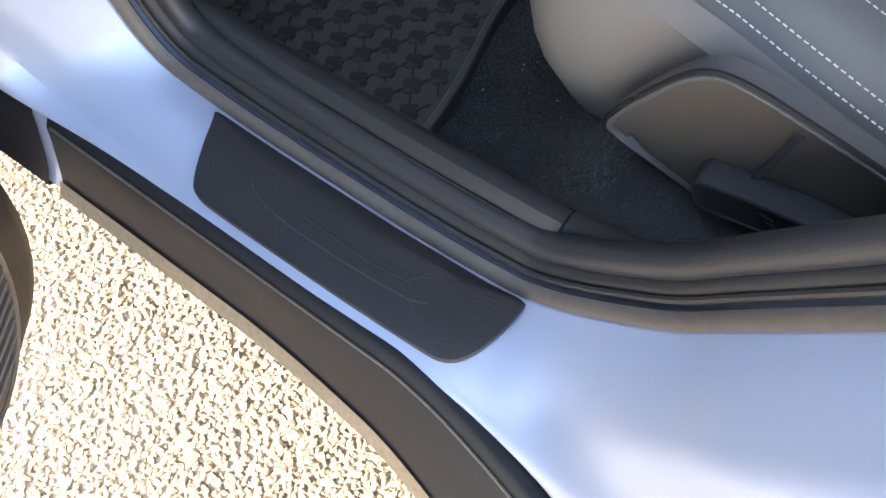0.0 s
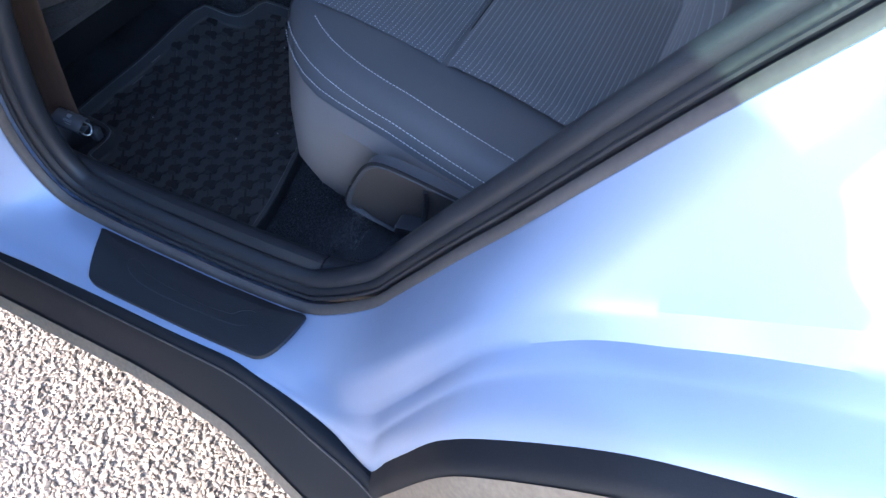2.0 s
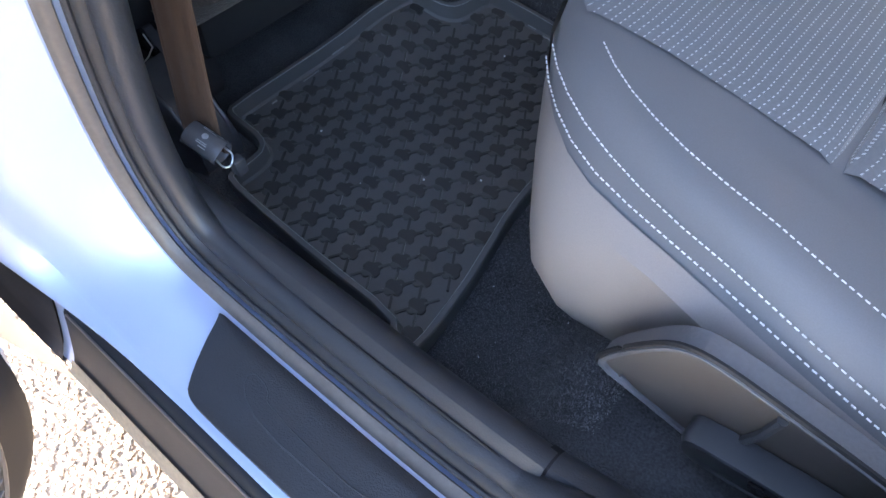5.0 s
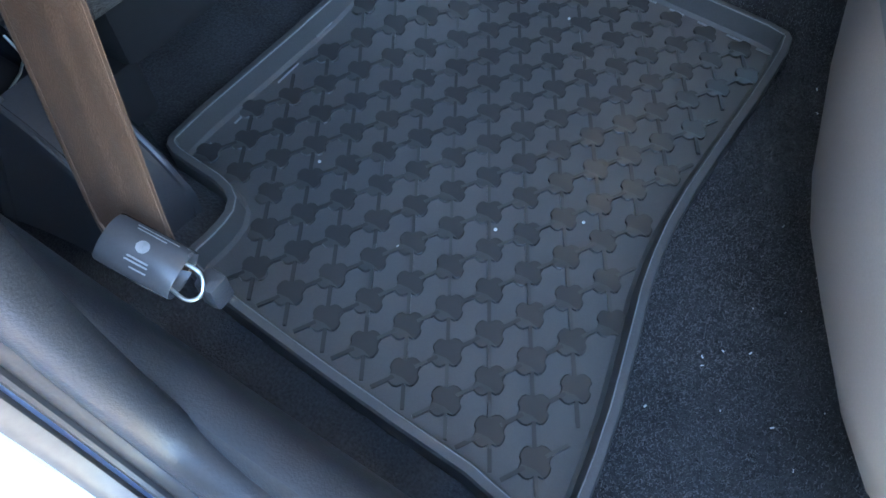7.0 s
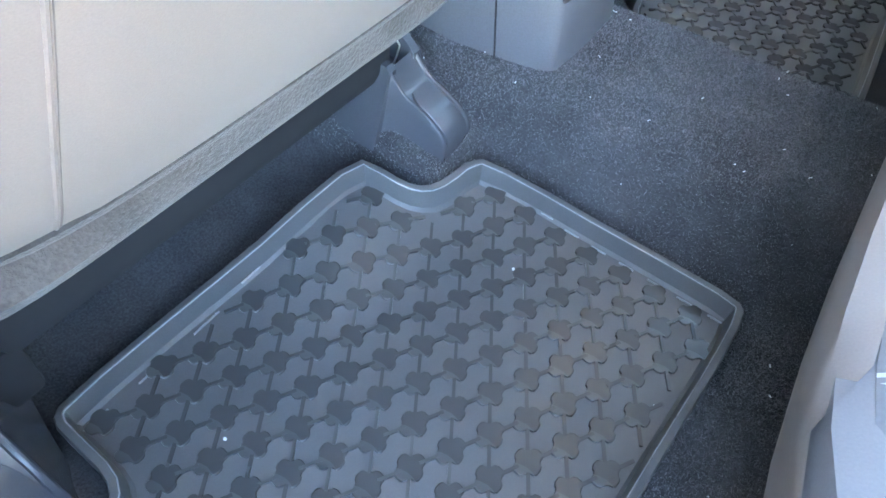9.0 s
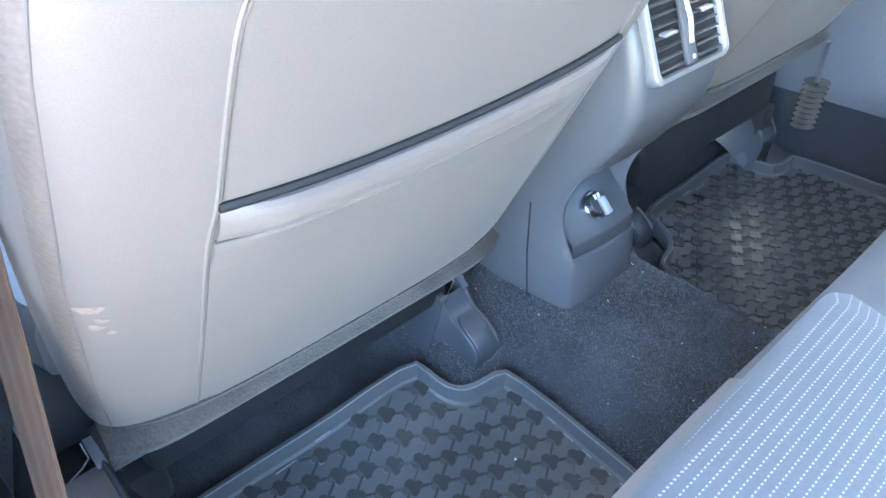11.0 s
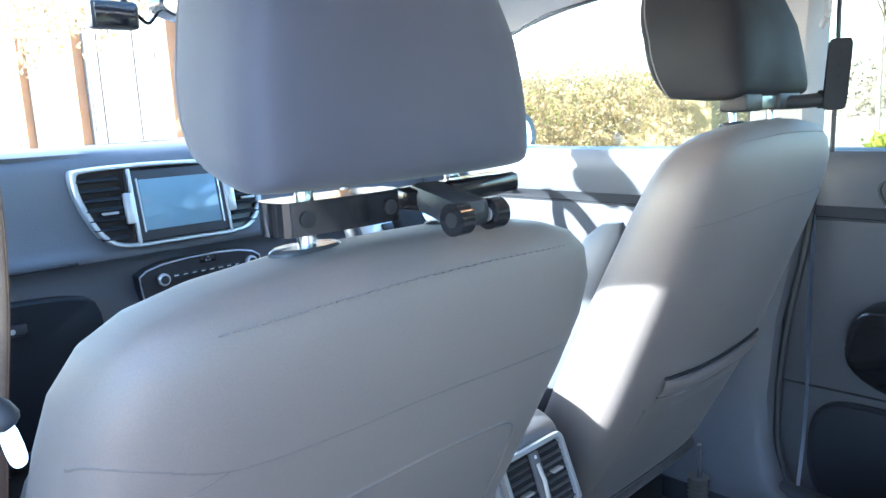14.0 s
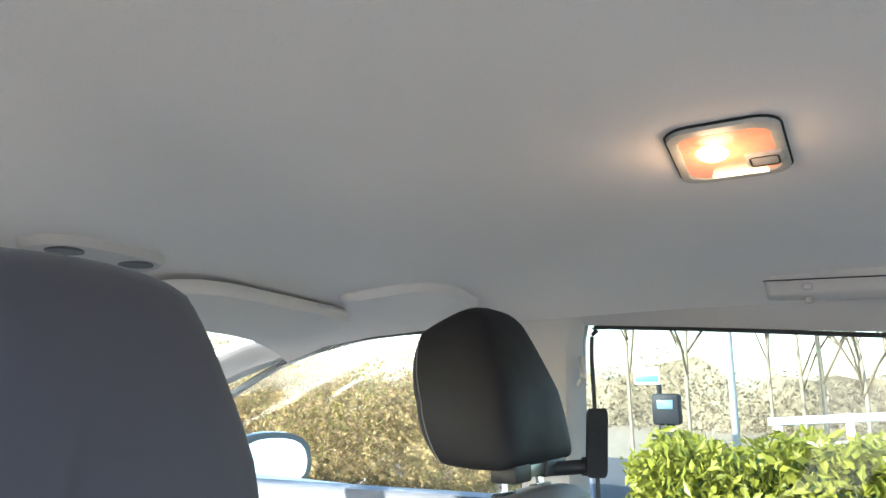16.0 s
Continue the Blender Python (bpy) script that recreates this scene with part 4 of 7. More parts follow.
    tube(bm, [rp(y, z - 0.0195, 0.0040 * min(1.0, 0.30 + 0.70 * math.sin(math.pi * min(0.5, min(i, 24 - i) / 6)))) for i, (y, z) in enumerate(hem)], 0.0011, 6)
    part("hem_seam", bm, FELT, back)
    bm = bmesh.new()
    zz = [0.551, 0.56, 0.58, 0.61, 0.65, 0.69, 0.71, 0.74, 0.757]
    rows = []
    for z in zz:
        w0 = float(np.interp(z, [0.55, 0.69, 0.757], [0.149, 0.151, 0.152]))
        bulge = 0.0022
        rows.append([rp(o * w0 + (o * -0.165 - o * w0) * k / 16, z, bulge if 0 < k < 16 else 0.0) for k in range(17)])
    grid(bm, rows)
    if passenger:
        part("pocket_panel", bm, BACK, back)
    # worn vertical strip on the outer edge
    if passenger:
        bm = bmesh.new()
        c = spline([Vector(q) for q in ((o * 0.194, 0.994), (o * 0.2005, 0.972), (o * 0.2085, 0.93), (o * 0.2125, 0.89), (o * 0.216, 0.82), (o * 0.2175, 0.76), (o * 0.216, 0.66), (o * 0.213, 0.59))], 5)
        grid(bm, [[rp(p.x + d * 0.0038, p.y, 0.0014 - 0.001 * abs(d)) for d in (-1, -0.5, 0.5, 1)] for p in c])
        part("edge_strip", bm, mk("rubbed_strip", (0.14, 0.115, 0.104), 0.45, 0, 0.3, 14, 300, 0.2), back, "rubbed brown strip along the edge")
    if passenger:
        for k, (yy, zz_, rr) in enumerate(((0.207, 0.734, 0.006), (0.203, 0.722, 0.003), (0.206, 0.715, 0.0035), (0.199, 0.708, 0.002), (0.03, 0.70, 0.0016), (-0.02, 0.61, 0.0018), (-0.09, 0.86, 0.0014))):
            bm = bmesh.new()
            rim = [(yy * o + rr * (1 + 0.3 * math.sin(3 * a + k)) * math.cos(a), zz_ + rr * 0.8 * (1 + 0.3 * math.cos(2 * a + k)) * math.sin(a)) for a in np.linspace(0, 2 * math.pi, 15)[:-1]]
            loft(bm, [[rp(a, b, hh) for a, b in rim] for hh in (-0.001, 0.0003 if k < 4 else 0.0026)])
            part("scuff_mark", bm, mk("pale_scuff", (0.27, 0.205, 0.175), 0.6, 0, 0.3, 60, 300, 0.1), back)
    # felt skirt along the bottom edge
    bm = bmesh.new()
    rows = []
    for k in range(25):
        y = -0.216 + 0.432 * k / 24
        g = 1 - (abs(y) / 0.2165) ** 10
        rows.append([rp(y, 0.5545, -0.002), rp(y, 0.5535, 0.0035 * g), rp(y, 0.549, 0.006 * g - 0.001), rp(y * 0.985, 0.540, 0.009 * g - 0.002), W(-0.040 - 0.02 * (1 - g), y, 0.524), W(-0.052 - 0.02 * (1 - g), y, 0.508), W(-0.070, y, 0.496), W(-0.10, y, 0.490), W(-0.20, y, 0.488)])
    grid(bm, rows)
    part("skirt", bm, FELT, back, "grey felt skirt")
    # headrest
    k_ = 1.035 if passenger else 1.13
    zb = 1.160 if passenger else 1.152
    ho = chaikin([(a * (0.965 if passenger else 1.0), zb + b * k_) for a, b in ((-0.106, 0.0), (-0.117, 0.006), (-0.117, 0.048), (-0.103, 0.108), (-0.082, 0.166), (-0.062, 0.193), (0.062, 0.193), (0.082, 0.166), (0.103, 0.108), (0.117, 0.048), (0.117, 0.006), (0.106, 0.0))], 2)
    hc = Vector((0.0, zb + 0.09 * k_))
    bm = bmesh.new()
    rings = []
    for s, x in ((0.25, 0.252), (0.6, 0.2513), (0.8, 0.249), (0.9, 0.2458), (0.955, 0.2415), (0.985, 0.2345), (1.0, 0.225), (0.99, 0.210), (0.96, 0.190), (0.925, 0.172), (0.89, 0.156), (0.865, 0.148), (0.85, 0.144), (0.81, 0.139), (0.7, 0.131), (0.45, 0.125), (0.15, 0.122)):
        fore = max(0.0, (0.215 - x) / 0.09)
        rings.append([W(x - 0.02 - fore * (0.040 * (1 - ((q.y - hc.y) / (0.1 * k_)) ** 2) - 0.014) - (q.y - 1.235) * 0.06 - 0.02 * max(0, (q.y - 1.25) / 0.09), q.x, q.y) for q in (hc + (p - hc) * s for p in ho)])
    loft(bm, rings)
    hr = part("headrest", bm, HRCLOTH if passenger else HRSHADED, seat, "dark grey cloth headrest" if passenger else "dark grey cloth headrest, its shade painted near-black", crease=75)
    bm = bmesh.new()
    tube(bm, rings[12], 0.0012, 5, closed=True)
    part("piping", bm, SEAM, hr)
    for s in (-1, 1):
        bm = bmesh.new()
        tube(bm, [W(0.190, s * 0.0625, 1.095), W(0.192, s * 0.0625, 1.18)], 0.006, 12)
        part("post", bm, CHROME, hr)
        bm = bmesh.new()
        ell = [(0.025 * math.cos(t), 0.0135 * math.sin(t)) for t in np.linspace(0, 2 * math.pi, 25)[:-1]]
        zt = 1.123
        loft(bm, [[W(0.190 + b * k, s * 0.0625 + a * k, zt + h - 0.10 * abs(a) * 0) for a, b in ell] for k, h in ((1.0, -0.012), (1.0, 0.0015), (0.9, 0.0035), (0.3, 0.004))])
        part("post_collar", bm, RAIL, hr, "oval grey plastic guide collar")
    for s in (-1, 1):
        bm = bmesh.new()
        rings_w = []
        for z, k in ((0.60, 0.5), (0.615, 0.85), (0.65, 1.0), (0.72, 1.0), (0.80, 1.0), (0.88, 0.95), (0.95, 0.8), (1.0, 0.5), (1.015, 0.25)):
            xr, hw, dp = ring_at(z)
            c = (xr - dp * 0.95 - 0.030, s * (hw - 0.056))
            rings_w.append([W(c[0] + math.cos(a) * 0.062 * k, c[1] + math.sin(a) * 0.036 * k, z) for a in np.linspace(0, 2 * math.pi, 21)[:-1]])
        loft(bm, rings_w)
        part("side_bolster", bm, BOLSTER, seat, "dark grey leather side bolster")
    # seat base: cushion with bolster, side valance and rails
    bm = bmesh.new()
    co = chaikin([(-0.44, -0.24), (-0.52, -0.20), (-0.53, 0.0), (-0.52, 0.20), (-0.44, 0.24), (-0.17, 0.235), (-0.15, 0.20), (-0.15, -0.20), (-0.17, -0.235)], 2)
    cm = Vector((-0.23, 0))
    loft(bm, [[W(q.x, q.y, z + 0.04 * max(0.0, min(1.0, (-0.1 - q.x) / 0.4)) - (0.022 if k > 0.8 and abs(q.y) < 0.12 else 0)) for q in (cm + (p - cm) * k for p in co)] for k, z in
              ((0.93, 0.49), (0.97, 0.51), (1.0, 0.545), (0.99, 0.575), (0.95, 0.597), (0.85, 0.598), (0.5, 0.575), (0.2, 0.572))])
    cush = part("cushion", bm, BOLSTER, seat)
    bm = bmesh.new()
    grid(bm, [[W(x, y, 0.583 + 0.04 * max(0.0, min(1.0, (-0.1 - x) / 0.4)) + 0.012 * (abs(y) / 0.15) ** 2) for y in np.linspace(-0.16, 0.16, 9)] for x in np.linspace(-0.46, -0.14, 12)])
    part("insert", bm, CLOTH, cush, "ribbed cloth with white stitching")
    bm = bmesh.new()
    for s in (-1, 1):
        stitches(bm, [W(x, s * 0.17, 0.600 + 0.04 * max(0.0, min(1.0, (-0.1 - x) / 0.4))) for x in np.linspace(-0.45, -0.09, 12)], 0.006, 0.0009)
    part("stitching", bm, THREAD, cush)
    vo = chaikin([(-0.46, 0.43), (-0.47, 0.47), (-0.32, 0.54), (-0.18, 0.55), (-0.13, 0.52), (-0.15, 0.45)], 2)
    for s in (-1, 1):
        bm = bmesh.new()
        loft(bm, [[W(p.x, s * h, p.y) for p in vo] for h in (0.20, 0.246, 0.25)])
        part("valance", bm, CLAD, seat)
        bm = bmesh.new()
        rbox(bm, W(-0.26, s * 0.18, 0.45), (0.10, 0.03, 0.10), 0.01)
        part("side_frame", bm, DARK, seat)
    # unseen dark slab added below the cushion to stop light from the front
    bm = bmesh.new()
    rbox(bm, W(-0.31, 0.0, 0.455), (0.40, 0.37, 0.075), 0.012)
    part("under_seat_block", bm, DARK, seat)
    for s in (-1, 1):
        bm = bmesh.new()
        rbox(bm, W(-0.32, s * 0.19, 0.395), (0.40, 0.04, 0.05), 0.006)
        part("rail", bm, DARK, seat)
    return seat, W


PSEAT, PW = front_seat(-0.348, -1, lambda v: v, "grey passenger seat, vinyl back with map pocket, cloth headrest", True)


def drv(v):
    v = Vector((v.x, v.y, v.z + 0.18 * max(0.0, 0.75 - v.z) if v.z > 0.5 else v.z + 0.045))
    return Vector((v.x - 0.005 - (v.z - 0.78) * 0.13, v.y, v.z + 0.035 + (v.x - 0.1) * 0.13))


DSEAT, DW = front_seat(0.350, 1, drv, "grey driver's seat with sunlit bolster and cloth headrest", False)


AXES[0] = None


# covers over the seat rails
def rail_cover(cy, big, label):
    c = thing("rail_cover", (-0.1, cy, 0.33), label, "seat rail cover", "seat rail covers")
    h = 0.025 if big else 0.0208
    prof = [(-0.155, 0.446), (-0.125, 0.434), (-0.091, 0.408), (-0.071, 0.383), (-0.066, 0.366), (-0.072, 0.33)] if big else [(-0.112, 0.432), (-0.103, 0.419), (-0.093, 0.409), (-0.075, 0.4005), (-0.060, 0.391), (-0.0525, 0.382), (-0.0505, 0.368), (-0.053, 0.335)]
    path = spline([Vector(p) for p in prof], 5)
    back, top = prof[0]
    rows = []
    for x, z in path:
        fl = float(np.interp(x, [back, prof[-2][0]], [1.0, 0.12]))   # the flanks flare out towards the rail
        half = [(1.0 + 1.3 * fl, -0.080), (1.0 + 0.55 * fl, -0.034), (1.0 + 0.20 * fl, -0.014), (1.0 + 0.05 * fl, -0.0062), (0.985, -0.0028), (0.94, -0.0004), (0.88, 0.0004), (0.80, -0.0004), (0.75, -0.0030), (0.3, -0.0032)]
        e = [x - (0.004 if dz < -0.01 else 0) for _, dz in half]
        rows.append([(e[i], cy - h * k, z + dz) for i, (k, dz) in enumerate(half)] + [(e[i], cy + h * k, z + dz) for i, (k, dz) in reversed(list(enumerate(half)))])
    bm = bmesh.new()
    grid(bm, rows)
    shell = part("shell", bm, RAIL, c, crease=28)
    # raised pad that runs down the end
    bm = bmesh.new()
    pad = [p for p in path if p.x > prof[2][0] - 0.001][:-4]
    rows = []
    for i, p in enumerate(pad):
        w = h * 0.70 * (1 - 0.35 * max(0.0, 1 - i / 4) ** 2)
        rows.append([(p.x - 0.0004, cy - w, p.y - 0.0034), (p.x, cy - w, p.y - 0.0014), (p.x, cy - w * 0.93, p.y - 0.0004), (p.x, cy, p.y), (p.x, cy + w * 0.93, p.y - 0.0004), (p.x, cy + w, p.y - 0.0014), (p.x - 0.0004, cy + w, p.y - 0.0034)])
    grid(bm, rows)
    part("end_pad", bm, RAIL, shell)
    # two cheeks either side of the open rail behind the cap
    for s, up in ((-1, 0.0), (1, 0.016)):
        bm = bmesh.new()
        so = [Vector(q) for q in ((back + 0.004, 0.36), (back + 0.004, top - 0.004), (back, top + 0.0008), (back - 0.018, top + 0.002 + up), (back - 0.05, top + 0.004 + up), (back - 0.09, top + 0.004 + up), (back - 0.09, 0.36))]
        loft(bm, [[Vector((q.x, cy + s * (h * k + max(0.0, top - q.y) * 0.36 * f), q.y)) for q in so] for k, f in ((0.62, 0.0), (0.70, 1.0), (0.97, 1.0), (1.02, 1.0))])
        part("cheek", bm, RAIL, shell)
    bm = bmesh.new()
    rbox(bm, (back - 0.055, cy, top - 0.020), (0.10, h * 1.1, 0.012), 0.003)
    rail = part("rail_end", bm, DARK, c)
    bm = bmesh.new()
    tube(bm, [(back - 0.003, cy - h * 0.5, top - 0.009), (back - 0.008, cy + h * 0.2, top - 0.006), (back - 0.010, cy + h * 0.55, top), (back - 0.020, cy + h * 0.55, top + 0.012)], 0.0009, 6)
    part("spring_clip", bm, STEEL, rail, "thin bright steel spring clip")
    return c


rail_cover(-0.159, False, "black moulded plastic cap over the inner seat rail")
rail_cover(-0.581, True, "grey moulded plastic cap over the outer seat rail")
rail_cover(0.548, True, "black plastic cap over the far outer seat rail")
rail_cover(0.158, False, "black plastic cap over the far inner seat rail")

# ---- rear bench ----
bench = thing("rear_bench_seat", (0.5, 0.0, 0.35), "dark grey rear bench, leather bolsters and ribbed cloth inserts", "car seat")
half = [(0.80, -0.612), (0.70, -0.610), (0.618, -0.603), (0.55, -0.592), (0.47, -0.575), (0.395, -0.557), (0.335, -0.532), (0.288, -0.498), (0.256, -0.460), (0.240, -0.415), (0.236, -0.36), (0.236, -0.25), (0.239, -0.12), (0.242, 0.0)]
plan = half + [(x, -y) for x, y in reversed(half[:-1])]
plan = [Vector(p) for p in plan]
plan = chaikin(plan, 1)


def tuck(x, z):
    """How far the front of the cushion leans back under its bulge."""
    f = min(max((0.36 - x) / 0.10, 0.0), 1.0)
    return x + f * float(np.interp(z, [0.40, 0.44, 0.49, 0.54, 0.57, 0.592, 0.606, 0.63], [0.085, 0.040, 0.012, 0.004, 0.0, -0.006, -0.010, -0.008]))


def swell(x, y, z):
    """The side panel swells outwards round the front corner."""
    g = math.sin(math.pi * min(max((x - 0.245) / 0.165, 0.0), 1.0)) ** 1.5
    out = min(max((x - 0.25) / 0.19, 0.0), 1.0)
    out = out * out * (3 - 2 * out) * float(np.interp(z, [0.40, 0.46, 0.50, 0.55, 0.575, 0.592, 0.602], [0.15, 0.4, 0.62, 0.9, 1.0, 0.05, 0.0]))
    if abs(y) > 0.3:
        y += math.copysign(float(np.interp(x, [0.40, 0.47, 0.55, 0.65], [0.017, 0.017, 0.009, 0.0])), y) * out
    return y + math.copysign(0.044, y) * g * float(np.interp(z, [0.40, 0.46, 0.52, 0.57, 0.60], [0.6, 0.95, 1.0, 0.5, 0.0])) * (1 if abs(y) > 0.3 else 0)


bm = bmesh.new()
prof = ((0.045, 0.40), (0.030, 0.44), (0.014, 0.49), (0.003, 0.54), (0.0, 0.57), (0.003, 0.592), (0.010, 0.606), (0.022, 0.615), (0.040, 0.620), (0.07, 0.622))
cut = lambda q, d: Vector((min(q.x, 0.80), q.y))
loft(bm, [[Vector((tuck(cut(q, d).x, z), swell(q.x, q.y, z), z - 0.035 * max(0.0, (q.x - 0.45) / 0.35))) for q in inset(plan, d)] for d, z in prof])
cushion = part("cushion", bm, BOLSTER, bench, "smooth dark grey leather cushion with double white stitching")


def edge_line(d, z):
    q = [p for p in inset(plan, d) if p.y < -0.458 and p.x < 0.76]
    q.sort(key=lambda p: (p.x * 0.6 - p.y))
    return [Vector((tuck(p.x, z), swell(p.x, p.y, z), z - 0.035 * max(0.0, (p.x - 0.45) / 0.35))) for p in q]


for d, z in ((0.0005, 0.5905), (0.0052, 0.5995), (0.034, 0.6195)):
    for sy in (1, -1):
        bm = bmesh.new()
        stitches(bm, [Vector((p.x, p.y * sy, p.z)) + Vector((-0.0008, -0.0006 * sy, 0.0006)) for p in edge_line(d, z)], 0.0046, 0.00065)
        part("stitching", bm, THREAD, cushion)
# lighter side panel below the seam
bm = bmesh.new()
sp = [p for p in inset(plan, 0.0) if p.y < -0.20 and p.x < 0.665]
sp.sort(key=lambda p: (p.x * 0.6 - p.y))
rows = []
tabs = [(0.6135, -0.0006), (0.606, -0.0006), (0.598, -0.0006), (0.591, -0.0006), (0.585, -0.0006), (0.57, 0.0022), (0.54, 0.0028), (0.50, 0.0012), (0.47, -0.006), (0.435, -0.018), (0.40, -0.032)]
for i, p in enumerate(sp):
    t = (sp[min(i + 1, len(sp) - 1)] - sp[max(i - 1, 0)]).normalized()
    n = Vector((-t.y, t.x))
    if n.dot(p - Vector((0.6, 0))) < 0:
        n = -n
    wt = min(max((-0.40 - p.y) / 0.07, 0.0), 1.0)
    rows.append([Vector((tuck(p.x, z), swell(p.x, p.y, z), z - 0.035 * max(0.0, (p.x - 0.45) / 0.35))) + Vector((n.x, n.y, 0)) * (d * wt + (0.0015 - float(np.interp(z, [q[1] for q in prof], [q[0] for q in prof]))) * (1 - wt)) for z, d in ((min(z, 0.585) + max(0.0, z - 0.585) * (1 - wt), d) for z, d in tabs)])
grid(bm, rows)
part("side_panel", bm, SIDE, cushion, "taupe vinyl side panel")
# ribbed inserts
PX = [(0.256, 0.6105), (0.2535, 0.6125), (0.2575, 0.6175), (0.268, 0.6225), (0.29, 0.626), (0.34, 0.629), (0.40, 0.6275), (0.455, 0.6245), (0.4635, 0.6205), (0.4672, 0.612), (0.4688, 0.612), (0.4725, 0.6205), (0.481, 0.6245), (0.54, 0.624), (0.60, 0.618), (0.68, 0.608), (0.76, 0.596)]
for sy in (-1, 1):
    bm = bmesh.new()
    rows = []
    for x, z in PX:
        yl = 0.437 + max(0, x - 0.25) * 0.17
        yr = 0.085 + min(0.125, max(0, x - 0.27) * 0.5)
        rows.append([Vector((tuck(x, z) + float(np.interp(abs(yl + (yr - yl) * k / 18), [0.35, 0.395, 0.42, 0.44], [0.0, 0.003, 0.0085, 0.016])) * max(0.0, min(1.0, (0.30 - x) / 0.04)), sy * (yl + (yr - yl) * k / 18), z + 0.0015 * math.sin(math.pi * k / 18) - (0.004 if k in (0, 18) else 0))) for k in range(19)])
    grid(bm, rows)
    part("insert", bm, CLOTH, cushion, "ribbed cloth insert with rows of white stitches")
# sunken seam across the inserts
for sy in (-1, 1):
    bm = bmesh.new()
    tube(bm, [(0.468, sy * y, 0.6135) for y in np.linspace(0.47, 0.19, 12)], 0.0016, 6)
    part("cross_seam", bm, DARKSEAM, cushion)
# backrest
bm = bmesh.new()
rows = []
bo = [(0.672, 0.585), (0.697, 0.645), (0.728, 0.72), (0.766, 0.82), (0.80, 0.94), (0.84, 1.06), (0.86, 1.12), (0.875, 1.14), (0.93, 1.15), (0.97, 1.13), (0.96, 0.9), (0.92, 0.6)]
for y in np.linspace(-0.60, 0.60, 41):
    e = 0.045 * (abs(y) / 0.60) ** 10
    rows.append([Vector((x + (e if i < 8 else -e) + (0.008 * math.cos(y * 16) if 1 < i < 6 else 0), y, z)) for i, (x, z) in enumerate(bo)])
loft(bm, rows)
rb = part("backrest", bm, BOLSTER, bench, "grey leather backrest")
bm = bmesh.new()
grid(bm, [[Vector((x - 0.004 + 0.008 * math.cos(y * 16) * max(0.0, (z - 0.645) / 0.075) + (0.006 if y in (-0.505, -0.09) else 0), y, z)) for x, z in ((0.674, 0.588), (0.697, 0.645), (0.712, 0.682), (0.728, 0.715))] for y in [-0.505] + list(np.linspace(-0.495, -0.10, 19)) + [-0.09]])
part("insert", bm, CLOTH, rb, "ribbed cloth insert with rows of white stitches")
for dy in (0.030, 0.036):
    bm = bmesh.new()
    stitches(bm, [Vector((x - 0.012 + 0.02, -0.60 + dy, z)) for x, z in [(0.738, 0.66), (0.75, 0.74), (0.776, 0.84), (0.808, 0.94), (0.845, 1.05)]], 0.006, 0.0009)
    part("stitching", bm, THREAD, rb)
for sy in (-1, 1):
    bm = bmesh.new()
    rings = []
    for z, k in ((0.792, 0.25), (0.797, 0.6), (0.806, 0.85), (0.825, 1.0), (0.87, 1.0), (0.93, 1.0), (1.0, 1.0), (1.06, 1.0), (1.10, 0.85), (1.115, 0.5)):
        c = Vector((0.805 + (z - 0.80) * 0.22, sy * 0.578, z))
        rings.append([c + Vector((math.copysign(abs(math.cos(a)) ** 0.7, math.cos(a)) * 0.062 * k, math.copysign(abs(math.sin(a)) ** 0.7, math.sin(a)) * 0.040 * k, 0)) for a in np.linspace(0, 2 * math.pi, 29)[:-1]])
    loft(bm, rings)
    bl = part("side_bolster", bm, BOLSTER, rb, "grey leather side bolster with double white stitching")
    for off in (0.030, 0.036):
        bm = bmesh.new()
        stitches(bm, [Vector((0.805 + (z - 0.80) * 0.22 - 0.062 + off, sy * (0.578 + 0.0385 + 0.0008), z + (0.02 - off * 0.5) * 0)) for z in np.linspace(0.815, 1.08, 20)], 0.005, 0.0009)
        part("stitching", bm, THREAD, bl)
# recliner panel with pocket recess and release lever on the seat side
pan = thing("seat_side_panel", (0.5, -0.60, 0.44), "black grained plastic panel with release lever on seat side", "seat panel")
PP = lambda x, z, h: Vector((x, -0.594 - 0.2 * (z - 0.48) - h, z))
po_ = chaikin([(0.404, 0.481), (0.414, 0.512), (0.430, 0.548), (0.447, 0.581), (0.462, 0.593), (0.482, 0.594), (0.515, 0.588), (0.560, 0.579), (0.605, 0.566), (0.66, 0.528), (0.67, 0.48), (0.56, 0.446), (0.50, 0.446), (0.472, 0.455), (0.440, 0.465), (0.414, 0.473)], 2)
pm = Vector((0.525, 0.52))
bm = bmesh.new()
loft(bm, [[PP(q.x, q.y, h) for q in (pm + (p - pm) * s for p in po_)] for s, h in ((0.97, -0.012), (0.97, 0.0035), (0.945, 0.0030), (0.4, 0.0030))])
frame_p = part("panel", bm, PANELP, pan, "brown-black grained plastic panel")
bm = bmesh.new()
loft(bm, [[PP(q.x, q.y, h) for q in (pm + (p - pm) * s for p in po_)] for s, h in ((1.0, -0.012), (1.0, 0.0045), (0.992, 0.0068), (0.972, 0.0072), (0.955, 0.0060), (0.948, 0.0020))], cap0=False, cap1=False)
part("rim", bm, TRIM, frame_p, crease=50)
bm = bmesh.new()
tube(bm, [PP(p.x, p.y, 0.004) for p in (pm + (p - pm) * 1.008 for p in po_)], 0.0020, 6, closed=True)
part("gap", bm, DARKSEAM, frame_p)
bm = bmesh.new()
tube(bm, [PP(0.425, 0.483, 0.0055), PP(0.438, 0.473, 0.006), PP(0.476, 0.458, 0.006)], 0.0016, 6)
part("lower_bead", bm, TRIM, frame_p)
